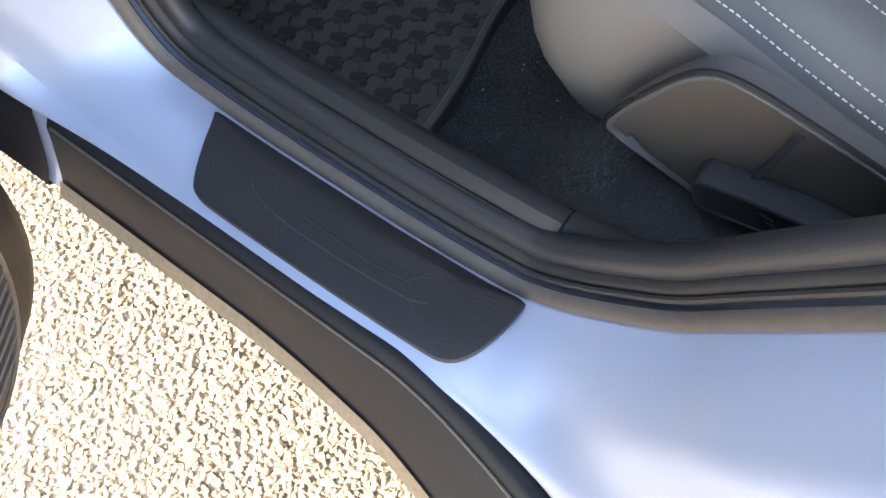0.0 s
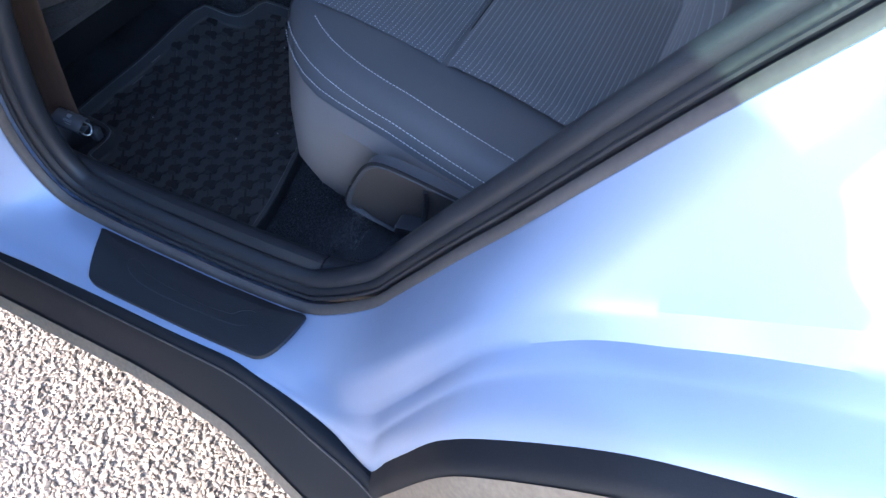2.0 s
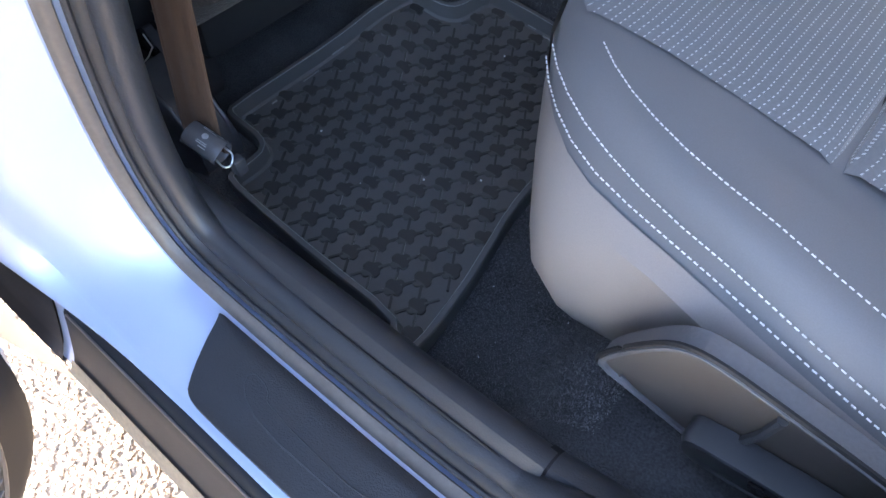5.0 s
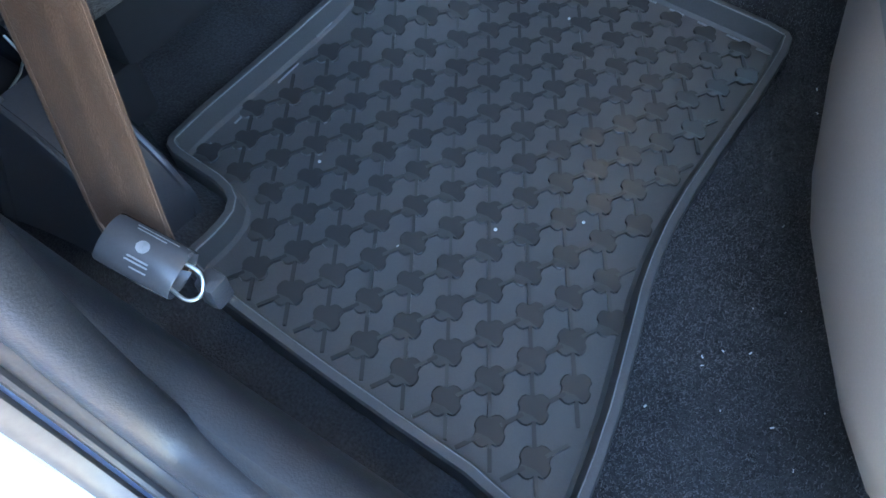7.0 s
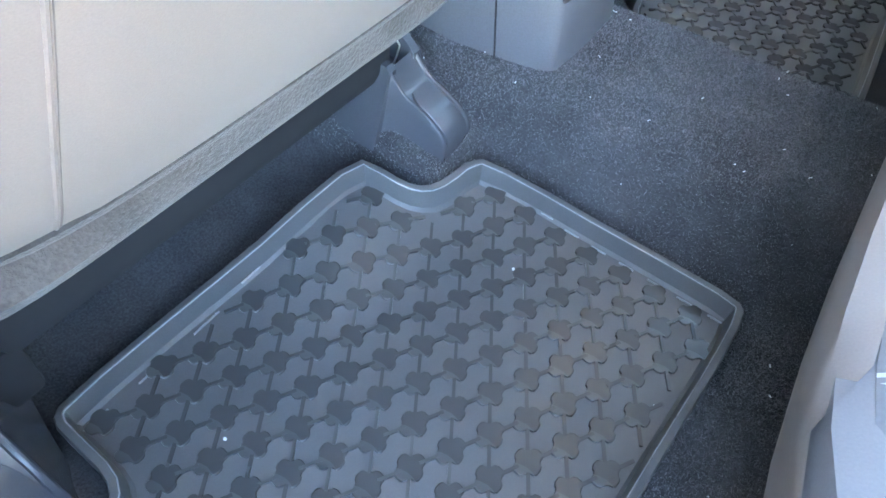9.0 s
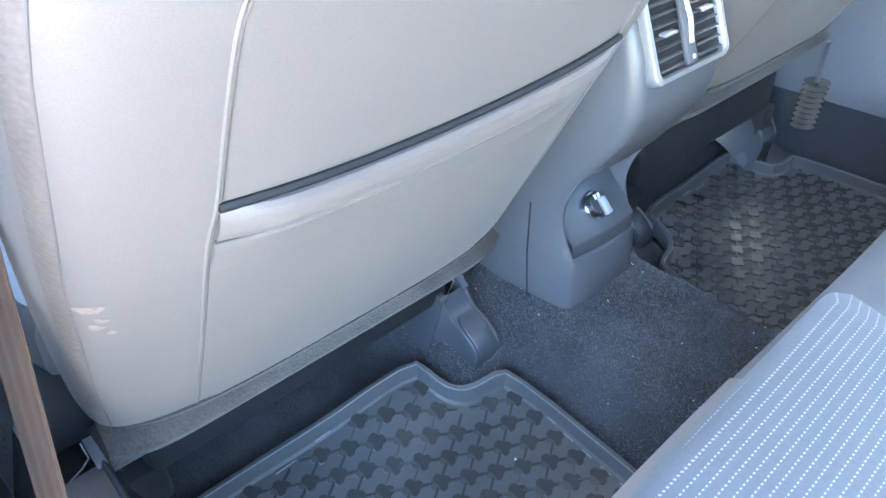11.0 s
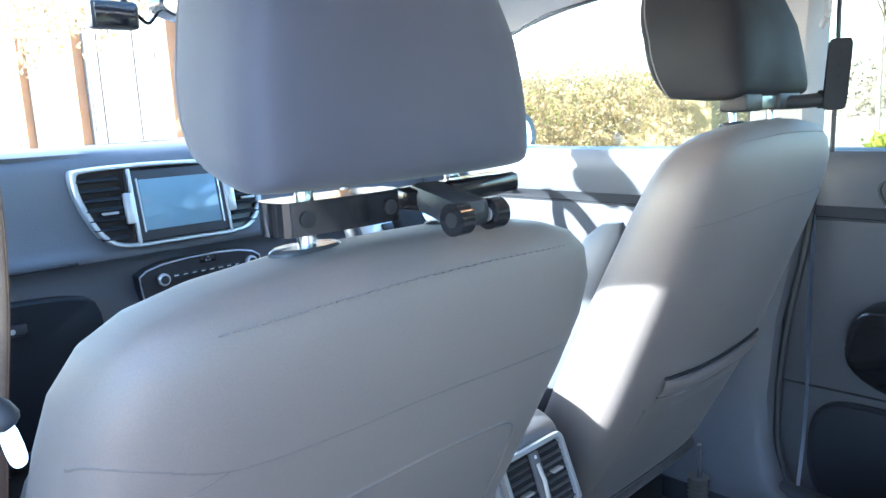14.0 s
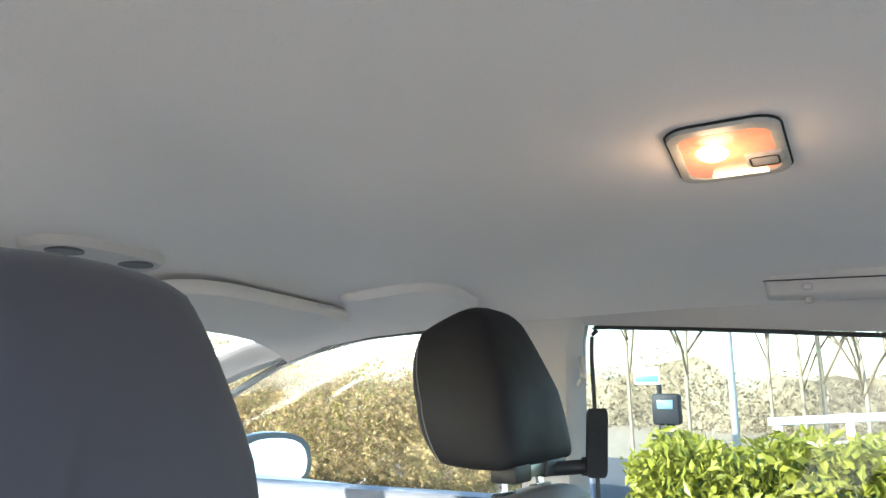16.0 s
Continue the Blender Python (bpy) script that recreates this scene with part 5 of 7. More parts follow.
bm = bmesh.new()
tube(bm, [PP(0.516, 0.574, 0.004), PP(0.514, 0.54, 0.005), PP(0.508, 0.507, 0.006)], 0.0032, 8)
part("rib", bm, LEVERP, frame_p)
bm = bmesh.new()
lo_ = chaikin([(0.476, 0.476), (0.480, 0.501), (0.492, 0.508), (0.555, 0.502), (0.582, 0.497), (0.586, 0.486), (0.578, 0.473), (0.545, 0.468), (0.485, 0.466)], 2)
turn_ = lambda p: Vector((0.482 + (p.x - 0.48) * 0.956 - (p.y - 0.485) * 0.292, 0.485 + (p.x - 0.48) * 0.292 + (p.y - 0.485) * 0.956))
lo_ = [turn_(p) for p in lo_]
lm_ = turn_(Vector((0.53, 0.487)))
loft(bm, [[PP(q.x, q.y, h) for q in (lm_ + (p - lm_) * s for p in lo_)] for s, h in ((1.0, 0.004), (1.0, 0.020), (0.95, 0.0245), (0.85, 0.0255), (0.78, 0.0240), (0.3, 0.0235))])
lever = part("release_lever", bm, LEVERP, pan, "black moulded release lever")
bm = bmesh.new()
for a, b in (((0.527, 0.494), (0.535, 0.491)), ((0.527, 0.494), (0.526, 0.485)), ((0.531, 0.487), (0.539, 0.484))):
    tube(bm, [PP(*turn_(Vector(a)), 0.025), PP(*turn_(Vector(b)), 0.025)], 0.0011, 5)
part("seat_symbol", bm, DARKSEAM, lever)
# belt buckles
for x, y, lab in ((0.604, -0.12, "black belt buckle with red release"), (0.66, 0.02, "black belt buckle with red release")):
    bk = thing("belt_buckle", (x + 0.03, y, 0.60), lab, "seat belt buckle", "rear belt buckles")
    bm = bmesh.new()
    rbox(bm, (x + 0.035, y + 0.004, 0.600), (0.085, 0.05, 0.018), 0.006, Matrix.Rotation(radians(-22), 4, "Z"))
    hous = part("housing", bm, GLOSS, bk)
    bm = bmesh.new()
    rbox(bm, (x + 0.004, y + 0.006, 0.606), (0.012, 0.034, 0.011), 0.003, Matrix.Rotation(radians(-22), 4, "Z"))
    part("release_button", bm, RED, hous)
bm = bmesh.new()
rbox(bm, (0.692, -0.528, 0.640), (0.012, 0.034, 0.034), 0.003)
part("anchor_cover", bm, SCUFF, bench)
bm = bmesh.new()
rbox(bm, (0.6855, -0.520, 0.645), (0.002, 0.008, 0.014), 0.0006)
part("anchor_label", bm, LABEL, bench)


# ---- centre console ----
AXES[0] = CABIN
con = thing("centre_console", (0.0, 0.0, 0.38), "grey plastic centre console end with air vents and power socket", "car console")
# rear end: rows across it from the foot up, each (x, half width, z)
CR = [(-0.006, 0.070, 0.385), (-0.006, 0.069, 0.42), (-0.006, 0.067, 0.455), (-0.008, 0.066, 0.472), (-0.017, 0.066, 0.495), (-0.025, 0.066, 0.53), (-0.013, 0.067, 0.567), (0.012, 0.068, 0.605), (0.040, 0.069, 0.645), (0.052, 0.070, 0.675), (0.053, 0.070, 0.70), (0.048, 0.070, 0.73), (0.030, 0.069, 0.775), (0.022, 0.068, 0.795), (0.010, 0.066, 0.806), (-0.02, 0.064, 0.812), (-0.06, 0.064, 0.814)]
rows = []
for x, w, z in spline([Vector(p) for p in CR], 7):
    rf = float(np.interp(z, [0.45, 0.60, 0.67, 0.80], [1.0, 0.9, 0.45, 0.35]))   # how far the corners are rounded off
    dp_ = float(np.interp(z, [0.470, 0.4735, 0.49, 0.56, 0.583, 0.592], [0.0, 0.028, 0.055, 0.075, 0.060, 0.0]))   # depth of the alcove
    r = [(-0.5, 1.0, 0.012), (-0.10, 1.0, 0.008), (-0.046 * rf, 1.0, 0.002), (-0.028 * rf, 0.985, 0), (-0.016 * rf, 0.95, 0), (-0.008 * rf, 0.90, 0), (-0.0045 * rf - dp_ * 0.05, 0.855, 0), (-0.004 * rf - dp_ * 0.5, 0.83, 0), (-0.003 * rf - dp_, 0.80, 0), (-0.001 - dp_, 0.4, 0), (-dp_, 0.0, 0)]
    r = [Vector((dx if dx == -0.5 else x + dx, -w * k - e, z)) for dx, k, e in r]
    rows.append(r + [Vector((p.x, -p.y, p.z)) for p in reversed(r[:-1])])
bm = bmesh.new()
grid(bm, rows)
shell = part("shell", bm, CONSOLE, con, crease=45)
bm = bmesh.new()
tube(bm, [(-0.062, -0.0775, 0.395), (-0.066, -0.0778, 0.47), (-0.064, -0.078, 0.54)], 0.0009, 5)
part("panel_gap", bm, DARKSEAM, shell)
# armrest lid
bm = bmesh.new()
lo2 = chaikin([(-0.02, -0.062), (-0.02, 0.062), (-0.30, 0.062), (-0.30, -0.062)], 3)
lc = Vector((-0.16, 0))
loft(bm, [[Vector((q.x - 0.02, q.y, z)) for q in (lc + (p - lc) * k for p in lo2)] for k, z in ((1.0, 0.818), (1.03, 0.824), (1.03, 0.842), (0.97, 0.852), (0.5, 0.856))])
part("armrest_lid", bm, BOLSTER, con, "sunlit padded armrest lid")
# flank panel running forward, and gear area
bm = bmesh.new()
rbox(bm, (-0.62, 0, 0.60), (0.36, 0.17, 0.22), 0.02)
part("tunnel_box", bm, TRIM, con)
bm = bmesh.new()
tube(bm, [(-0.62, 0.0, 0.70), (-0.64, 0.0, 0.80)], 0.012, 10)
part("gear_lever", bm, GLOSS, con)
bm = bmesh.new()
bmesh.ops.create_uvsphere(bm, u_segments=14, v_segments=10, radius=0.026, matrix=Matrix.Translation((-0.645, 0, 0.82)))
part("gear_knob", bm, SATIN, con)


def vx(z):
    return 0.0535 - max(0.0, z - 0.712) * 0.40


V_ = lambda y, z, h=0.0: Vector((vx(z) + h * 0.93, y, z + h * 0.36))
vo = rrect(0.122, 0.088, 0.009, 0.0, 0.748)
vc = Vector((0, 0.748))
bm = bmesh.new()
loft(bm, [[V_(q.x, q.y, h) for q in (Vector((p.x * kx, vc.y + (p.y - vc.y) * ky)) for p in vo)] for kx, ky, h in ((1.0, 1.0, -0.004), (1.0, 1.0, 0.006), (0.985, 0.98, 0.0085), (0.90, 0.865, 0.0085), (0.885, 0.845, 0.006), (0.885, 0.845, -0.012))], cap0=False, cap1=False)
vent = part("vent_frame", bm, SATIN, con, "satin silver vent surround")
bm = bmesh.new()
loft(bm, [[V_(p.x * 0.89, vc.y + (p.y - vc.y) * 0.85, h) for p in vo] for h in (-0.003, 0.0018)])
part("vent_well", bm, DARK, vent)
for s in (-1, 1):
    for k in range(8):
        bm = bmesh.new()
        z = 0.7165 + k * 0.0090
        rbox(bm, V_(s * 0.0315, z, 0.0045), (0.0045, 0.040, 0.0014), 0.0006, Matrix.Rotation(radians(12), 4, "Y"))
        part("slat", bm, LEVERP, vent)
    for k in range(3):
        bm = bmesh.new()
        rbox(bm, V_(s * 0.0315 + (k - 1) * 0.012, 0.748, 0.0008), (0.002, 0.0015, 0.066), 0.0005, Matrix.Rotation(radians(-21), 4, "Y"))
        part("fin", bm, DARK, vent)
    bm = bmesh.new()
    rbox(bm, V_(s * 0.031, 0.749 + s * 0.004, 0.007), (0.008, 0.020, 0.0030), 0.0012)
    part("vent_tab", bm, SATIN, vent, "silver sliding tab")
bm = bmesh.new()
rbox(bm, V_(0, 0.748, 0.005), (0.006, 0.016, 0.078), 0.002, Matrix.Rotation(radians(-21), 4, "Y"))
bar = part("vent_bar", bm, TRIM, vent)
bm = bmesh.new()
tube(bm, [V_(0, 0.770, 0.008), V_(0.001, 0.75, 0.0105), V_(0, 0.73, 0.008)], 0.0028, 8)
part("thumb_wheel", bm, SATIN, bar)
for z in (0.778, 0.718):
    bm = bmesh.new()
    disc(bm, V_(0, z, 0.0082), (0.93, 0, 0.36), 0.0025, 0.0006, 10)
    part("dial_mark", bm, LABEL, bar)
# low recess with the power socket
bm = bmesh.new()
rows = []
for y in np.linspace(-0.0535, 0.0535, 19):
    xf, zf = -0.0115 + 0.05 * y - 1.3 * y * y, 0.4895 + 0.03 * y   # front edge of the shelf
    rows.append([Vector(p) for p in ((xf - 0.078, y, zf + 0.080), (xf - 0.030, y, zf + 0.031), (xf - 0.0022, y, zf + 0.0022), (xf - 0.0006, y, zf + 0.0002), (xf, y, zf - 0.002), (xf - 0.0006, y, zf - 0.022))])
grid(bm, rows)
rec = part("socket_panel", bm, RAIL, shell, "blue-grey sloping socket shelf")
SN = Vector((0.72, 0, 0.69))
SC = Vector((-0.0345, 0.001, 0.5135))
bm = bmesh.new()
disc(bm, SC, SN, 0.0172, 0.005, 28)
sock = part("socket", bm, CHROME, rec, "chrome-ringed power socket cap")
bm = bmesh.new()
disc(bm, SC + SN * 0.004, SN, 0.0140, 0.0075, 24)
cap_ = part("socket_cap", bm, SCUFF, sock)
bm = bmesh.new()
rbox(bm, SC + SN * 0.0125 + Vector((0.004, 0.004, -0.004)), (0.022, 0.012, 0.005), 0.0018, Matrix.Rotation(radians(46), 4, "Y"))
part("pull_tab", bm, SATIN, sock)
for k in (-1, 1):
    bm = bmesh.new()
    rbox(bm, SC + SN * 0.0122 + Vector((-0.006, k * 0.003, 0.006)), (0.006, 0.004, 0.0016), 0.0005, Matrix.Rotation(radians(46), 4, "Y"))
    part("socket_mark", bm, LABEL, cap_)

# ---- passenger belt hanging beside the seat ----
belt = thing("seat_belt", (-0.04, -0.60, 0.40), "brown-grey belt webbing hanging by the door pillar, sleeve below", "seat belt")


def ribbon(bm, pts, wide, w, th=0.0014):
    rows = []
    for p, wd in zip(pts, wide):
        p, wd = Vector(p), Vector(wd).normalized()
        t = Vector((0, 0, 1)).cross(wd).normalized() * th / 2
        us = np.linspace(-0.5, 0.5, 19)
        lift = [1.0 + 0.5 * math.cos(2 * math.pi * 3 * u) for u in us]
        rows.append([p + wd * w * u - t * k for u, k in zip(us, lift)] + [p + wd * w * u + t * k for u, k in zip(us[::-1], lift[::-1])])
    loft(bm, rows)


bp = spline([Vector(p) for p in ((0.048, -0.641, 0.472), (0.030, -0.634, 0.478), (0.014, -0.618, 0.541), (0.008, -0.602, 0.641), (0.003, -0.580, 0.792), (-0.004, -0.550, 0.993), (-0.008, -0.534, 1.10), (-0.010, -0.531, 1.20), (0.0, -0.55, 1.30), (0.04, -0.62, 1.40))], 5)
bm = bmesh.new()
n_ = len(bp)
ribbon(bm, bp, [Vector((0.978, 0.21, 0)) for k in range(n_)], 0.046)
web = part("webbing", bm, BELT, belt, "brown belt webbing")
for d in (-0.0205, 0.0205):
    bm = bmesh.new()
    tube(bm, [p + Vector((0.978, 0.21, 0)) * d for p in bp], 0.0011, 6)
    part("woven_edge", bm, BELT, web)
AXES[0] = None
sa, sn = Vector((0.945, 0.15, -0.29)).normalized(), Vector((0.55, -0.09, 0.83))
sn = (sn - sa * sn.dot(sa)).normalized()
sv = sa.cross(sn)
s0 = Vector((0.039, -0.642, 0.4905))
arc = lambda a, k=1.0: sv * 0.0122 * k * math.cos(a) + sn * 0.0098 * k * math.sin(a)
bm = bmesh.new()
loft(bm, [[s0 + sa * u + arc(a, k) for a in np.linspace(0, 2 * math.pi, 29)[:-1]] for u, k in ((-0.015, 0.80), (-0.021, 0.90), (-0.0215, 0.97), (-0.020, 1.0), (0.014, 1.0), (0.0147, 0.97), (0.0140, 0.93), (-0.008, 0.90))], cap0=False)
slv = part("anchor_sleeve", bm, RAIL, belt, "grey plastic anchor sleeve with printed label")
for a0, w_, u in ((2.45, 0.020, -0.002), (2.28, 0.014, -0.004), (1.22, 0.010, -0.003), (1.08, 0.011, -0.003), (0.86, 0.008, -0.001)):
    bm = bmesh.new()
    grid(bm, [[s0 + sa * (u + b * w_ / 2) + arc(a, 1.02) for b in (-1, 1)] for a in (a0 - 0.035, a0, a0 + 0.035)])
    part("label_line", bm, PRINTG, slv)
bm = bmesh.new()
grid(bm, [[s0 + sa * (-0.004 + 0.0030 * r * math.cos(t)) + arc(1.70 + 0.24 * r * math.sin(t), 1.02) for t in np.linspace(0, 2 * math.pi, 19)] for r in (0.05, 1.0)])
part("label_mark", bm, PRINTG, slv)
# wire loop at the open end of the sleeve
bm = bmesh.new()
tube(bm, spline([s0 + sa * 0.012 + sv * -0.005 + sn * 0.003, s0 + sa * 0.021 + sv * -0.004 + sn * 0.002, s0 + sa * 0.025 + sv * 0.003 - sn * 0.002, s0 + sa * 0.021 + sv * 0.008 - sn * 0.003, s0 + sa * 0.012 + sv * 0.007 - sn * 0.003], 5), 0.0009, 8)
part("wire_loop", bm, STEEL, belt, "steel wire anchor loop")
bm = bmesh.new()
rbox(bm, s0 + sa * 0.027 + sv * -0.003 - sn * 0.010, (0.012, 0.012, 0.018), 0.003)
part("anchor_plate", bm, GRAIN, belt)
AXES[0] = CABIN
# tongue and its grip, hanging a little in front of the webbing
AXES[0] = None
TA, TB = Vector((0.012, -0.567, 1.074)), Vector((0.031, -0.538, 1.034))
wd = (TB - TA).normalized()
nn = Vector((0.80, -0.45, 0.42))
nn = (nn - wd * nn.dot(wd)).normalized()
up = nn.cross(wd).normalized()
if up.z < 0:
    up = -up
bm = bmesh.new()
loft(bm, [[TA.lerp(TB, u) + up * 0.0095 * k * math.sin(a) + nn * 0.0065 * k * math.cos(a) for a in np.linspace(0, 2 * math.pi, 19)[:-1]] for u, k in ((-0.02, 0.3), (0.0, 0.65), (0.06, 0.85), (0.35, 0.75), (0.60, 0.85), (0.80, 1.05), (0.94, 0.95), (1.0, 0.65), (1.02, 0.3))])
tng = part("tongue_grip", bm, LEVERP, belt, "dark grey moulded belt grip")
bm = bmesh.new()
tube(bm, [TA.lerp(TB, u) + up * 0.0085 + nn * 0.003 for u in (0.02, 0.2, 0.45, 0.62)], 0.0034, 8)
part("grip_edge", bm, SATIN, tng, "pale polished edge")
bm = bmesh.new()
bl_ = chaikin([(-0.005, 0.004), (0.005, 0.004), (0.006, -0.020), (0.003, -0.027), (-0.004, -0.026), (-0.006, -0.018)], 2)
bd_ = (Vector((0.041, -0.538, 1.008)) - Vector((0.031, -0.541, 1.034))).normalized()
bs_ = bd_.cross(nn).normalized()
loft(bm, [[Vector((0.0305, -0.5415, 1.034)) + bs_ * p.x - bd_ * p.y + nn * h for p in bl_] for h in (-0.0012, 0.0012)])
part("tongue", bm, CHROME, tng, "chrome belt tongue")
bm = bmesh.new()
tb_ = chaikin([(-0.016, 0.0), (0.012, 0.0), (0.012, -0.020), (0.006, -0.024), (-0.012, -0.012)], 2)
loft(bm, [[TA.lerp(TB, 0.55) + wd * p.x + up * (p.y - 0.006) - nn * (0.002 + h) for p in tb_] for h in (0.0, 0.003)])
part("stop_tab", bm, mk("milky_plastic", (0.50, 0.48, 0.47), 0.3, 0, 0.1, 30, 300, 0), tng, "milky plastic stop tab")
AXES[0] = CABIN


# ---- holders clamped to the headrest posts ----
def holder(W, label):
    h = thing("tablet_holder", W(0.2, 0.0, 1.14), label, "tablet holder", "headrest holders")
    return h


hold = holder(PW, "black plastic tablet holder clamped under the passenger headrest")
C0 = PW(0.197, 0.0, 1.148)
bm = bmesh.new()
bar_o = chaikin([(0.022, -0.098), (0.028, -0.088), (0.028, -0.018), (0.020, -0.010), (-0.004, -0.010), (-0.006, -0.090), (0.0, -0.098)], 2)
loft(bm, [[C0 + Vector((p.x, p.y, z)) for p in bar_o] for z in (-0.010, -0.0085, 0.0075, 0.009)])
jaw = part("clamp_jaw", bm, GLOSS, hold, "glossy black clamp jaw")
for y in (-0.083, -0.024):
    bm = bmesh.new()
    disc(bm, C0 + Vector((0.0275, y, -0.001)), (1, 0, 0), 0.0045, 0.002, 14)
    part("screw_hole", bm, DARK, jaw)
bm = bmesh.new()
rbox(bm, C0 + Vector((0.012, 0.052, 0.001)), (0.026, 0.100, 0.0145), 0.004, Matrix.Rotation(radians(2), 4, "X"))
part("clamp_jaw", bm, GLOSS, hold)
bm = bmesh.new()
rbox(bm, C0 + Vector((0.042, 0.010, -0.002)), (0.066, 0.026, 0.018), 0.006, Matrix.Rotation(radians(-18), 4, "Z") @ Matrix.Rotation(radians(6), 4, "Y"))
arm = part("arm", bm, SCUFF, hold)
for y in (-0.008, 0.022):
    bm = bmesh.new()
    disc(bm, C0 + Vector((0.071, y - 0.008, -0.007)), (0, 1, 0), 0.0095, 0.012, 20)
    part("hinge_eye", bm, GLOSS, arm)
    bm = bmesh.new()
    disc(bm, C0 + Vector((0.071, y - 0.0085, -0.007)), (0, 1, 0), 0.0045, 0.0135, 16)
    part("hinge_pin", bm, SATIN if y > 0 else DARK, arm)
hold2 = holder(DW, "black holder clamped under driver's headrest with phone plate")
C1 = DW(0.197, 0.0, 1.150)
for y, w_ in ((-0.072, 0.05), (0.045, 0.075)):
    bm = bmesh.new()
    rbox(bm, C1 + Vector((0.012, y, 0)), (0.036, w_, 0.022), 0.004)
    part("clamp_jaw", bm, SCUFF, hold2)
bm = bmesh.new()
rbox(bm, C1 + Vector((0.012, -0.02, 0.001)), (0.024, 0.07, 0.018), 0.003)
part("slide", bm, STEEL, hold2, "pale steel slide")
bm = bmesh.new()
tube(bm, [C1 + Vector((0.020, 0.03, -0.002)), C1 + Vector((0.035, 0.055, -0.002)), C1 + Vector((0.066, 0.074, 0.0))], 0.010, 10)
part("arm", bm, SCUFF, hold2)
bm = bmesh.new()
disc(bm, C1 + Vector((0.066, 0.074, -0.012)), (0, 0, 1), 0.012, 0.024, 16)
part("swivel", bm, SCUFF, hold2)
bm = bmesh.new()
po2 = rrect(0.088, 0.056, 0.010)
u_, v_, w2 = Vector((0.05, 0, 1)).normalized(), Vector((0.86, 0.50, 0)).normalized(), Vector((0.50, -0.86, 0)).normalized()
cc = C1 + Vector((0.080, 0.066, 0.032))
loft(bm, [[cc + u_ * p.x * 1.05 + v_ * p.y * 0.5 + w2 * hh for p in po2] for hh in (-0.006, 0.0, 0.004)])
pl_ = part("phone_plate", bm, CLAD, hold2, "dark grey magnetic phone plate")
for k in (-1, 0, 1):
    bm = bmesh.new()
    disc(bm, cc + u_ * (0.016 * k + 0.012) + w2 * 0.0038, w2, 0.0022, 0.001, 10)
    part("dot", bm, DARK, pl_)


# ---- right side: doors, pillar, glass ----
DOORTRIM = mk("door_trim_plastic", (0.066, 0.068, 0.077), 0.5, 0, 0.12, 5, 700, 0.06)
def door_panel(name, x0, x1, label):
    d = thing(name, ((x0 + x1) / 2, 0.74, 0.45), label, "car door", "far side doors")
    prof = [(0.700, 0.36), (0.715, 0.45), (0.735, 0.56), (0.742, 0.66), (0.738, 0.72), (0.730, 0.80), (0.728, 0.90), (0.730, 0.985), (0.718, 1.000), (0.700, 1.015), (0.697, 1.06), (0.700, 1.095), (0.712, 1.108), (0.745, 1.113), (0.78, 1.10)]
    bm = bmesh.new()
    grid(bm, [[Vector((x, y, z)) for y, z in prof] for x in np.linspace(x0, x1, 20)])
    pan_ = part("trim_panel", bm, DOORTRIM, d, "dark grey moulded door trim")
    bm = bmesh.new()
    tube(bm, [(x, 0.7265, 0.992) for x in np.linspace(x0, x1, 6)], 0.0022, 6)
    part("groove", bm, DARKSEAM, pan_)
    bm = bmesh.new()
    tube(bm, [(x, 0.738, 0.668) for x in np.linspace(x0, x1, 6)], 0.002, 6)
    part("groove", bm, DARKSEAM, pan_)
    return d, pan_


rd, rpan = door_panel("rear_door", 0.105, 0.92, "closed dark grey rear door with silver handle and black armrest")
bm = bmesh.new()
arm_o = chaikin([(0.178, 0.735), (0.175, 0.80), (0.20, 0.848), (0.26, 0.856), (0.60, 0.862), (0.62, 0.80), (0.55, 0.73), (0.40, 0.690), (0.26, 0.695)], 2)
am = Vector((0.38, 0.785))
loft(bm, [[Vector((q.x, y, q.y)) for q in (am + (p - am) * k for p in arm_o)] for k, y in ((1.0, 0.735), (1.0, 0.69), (0.97, 0.668), (0.9, 0.66), (0.4, 0.658))])
arm_r = part("armrest", bm, GLOSS, rd, "glossy black armrest")
bm = bmesh.new()
rbox(bm, (0.275, 0.668, 0.860), (0.06, 0.022, 0.006), 0.002)
part("window_switch", bm, SCUFF, arm_r)
bm = bmesh.new()
cup = chaikin([(0.205, 1.068), (0.222, 1.012), (0.30, 1.008), (0.325, 1.03), (0.318, 1.066)], 2)
cm_ = Vector((0.265, 1.04))
loft(bm, [[Vector((q.x, y, q.y)) for q in (cm_ + (p - cm_) * k for p in cup)] for k, y in ((1.08, 0.700), (1.06, 0.693), (0.98, 0.693), (0.94, 0.712), (0.5, 0.716))])
hc_ = part("handle_cup", bm, SCUFF, rd, "dark recessed handle cup")
bm = bmesh.new()
hb = chaikin([(0.222, 1.022), (0.226, 1.015), (0.30, 1.010), (0.312, 1.016), (0.308, 1.036), (0.292, 1.052), (0.279, 1.050), (0.272, 1.030), (0.25, 1.026)], 2)
hm = Vector((0.28, 1.025))
loft(bm, [[Vector((q.x, y, q.y)) for q in (hm + (p - hm) * k for p in hb)] for k, y in ((1.0, 0.699), (1.0, 0.687), (0.92, 0.683))])
part("door_handle", bm, ALLOY, hc_, "satin silver door handle")
bm = bmesh.new()
so = chaikin([(0.115, 0.50), (0.112, 0.60), (0.135, 0.645), (0.20, 0.655), (0.34, 0.645), (0.36, 0.55), (0.32, 0.46), (0.16, 0.45)], 2)
sm = Vector((0.22, 0.55))
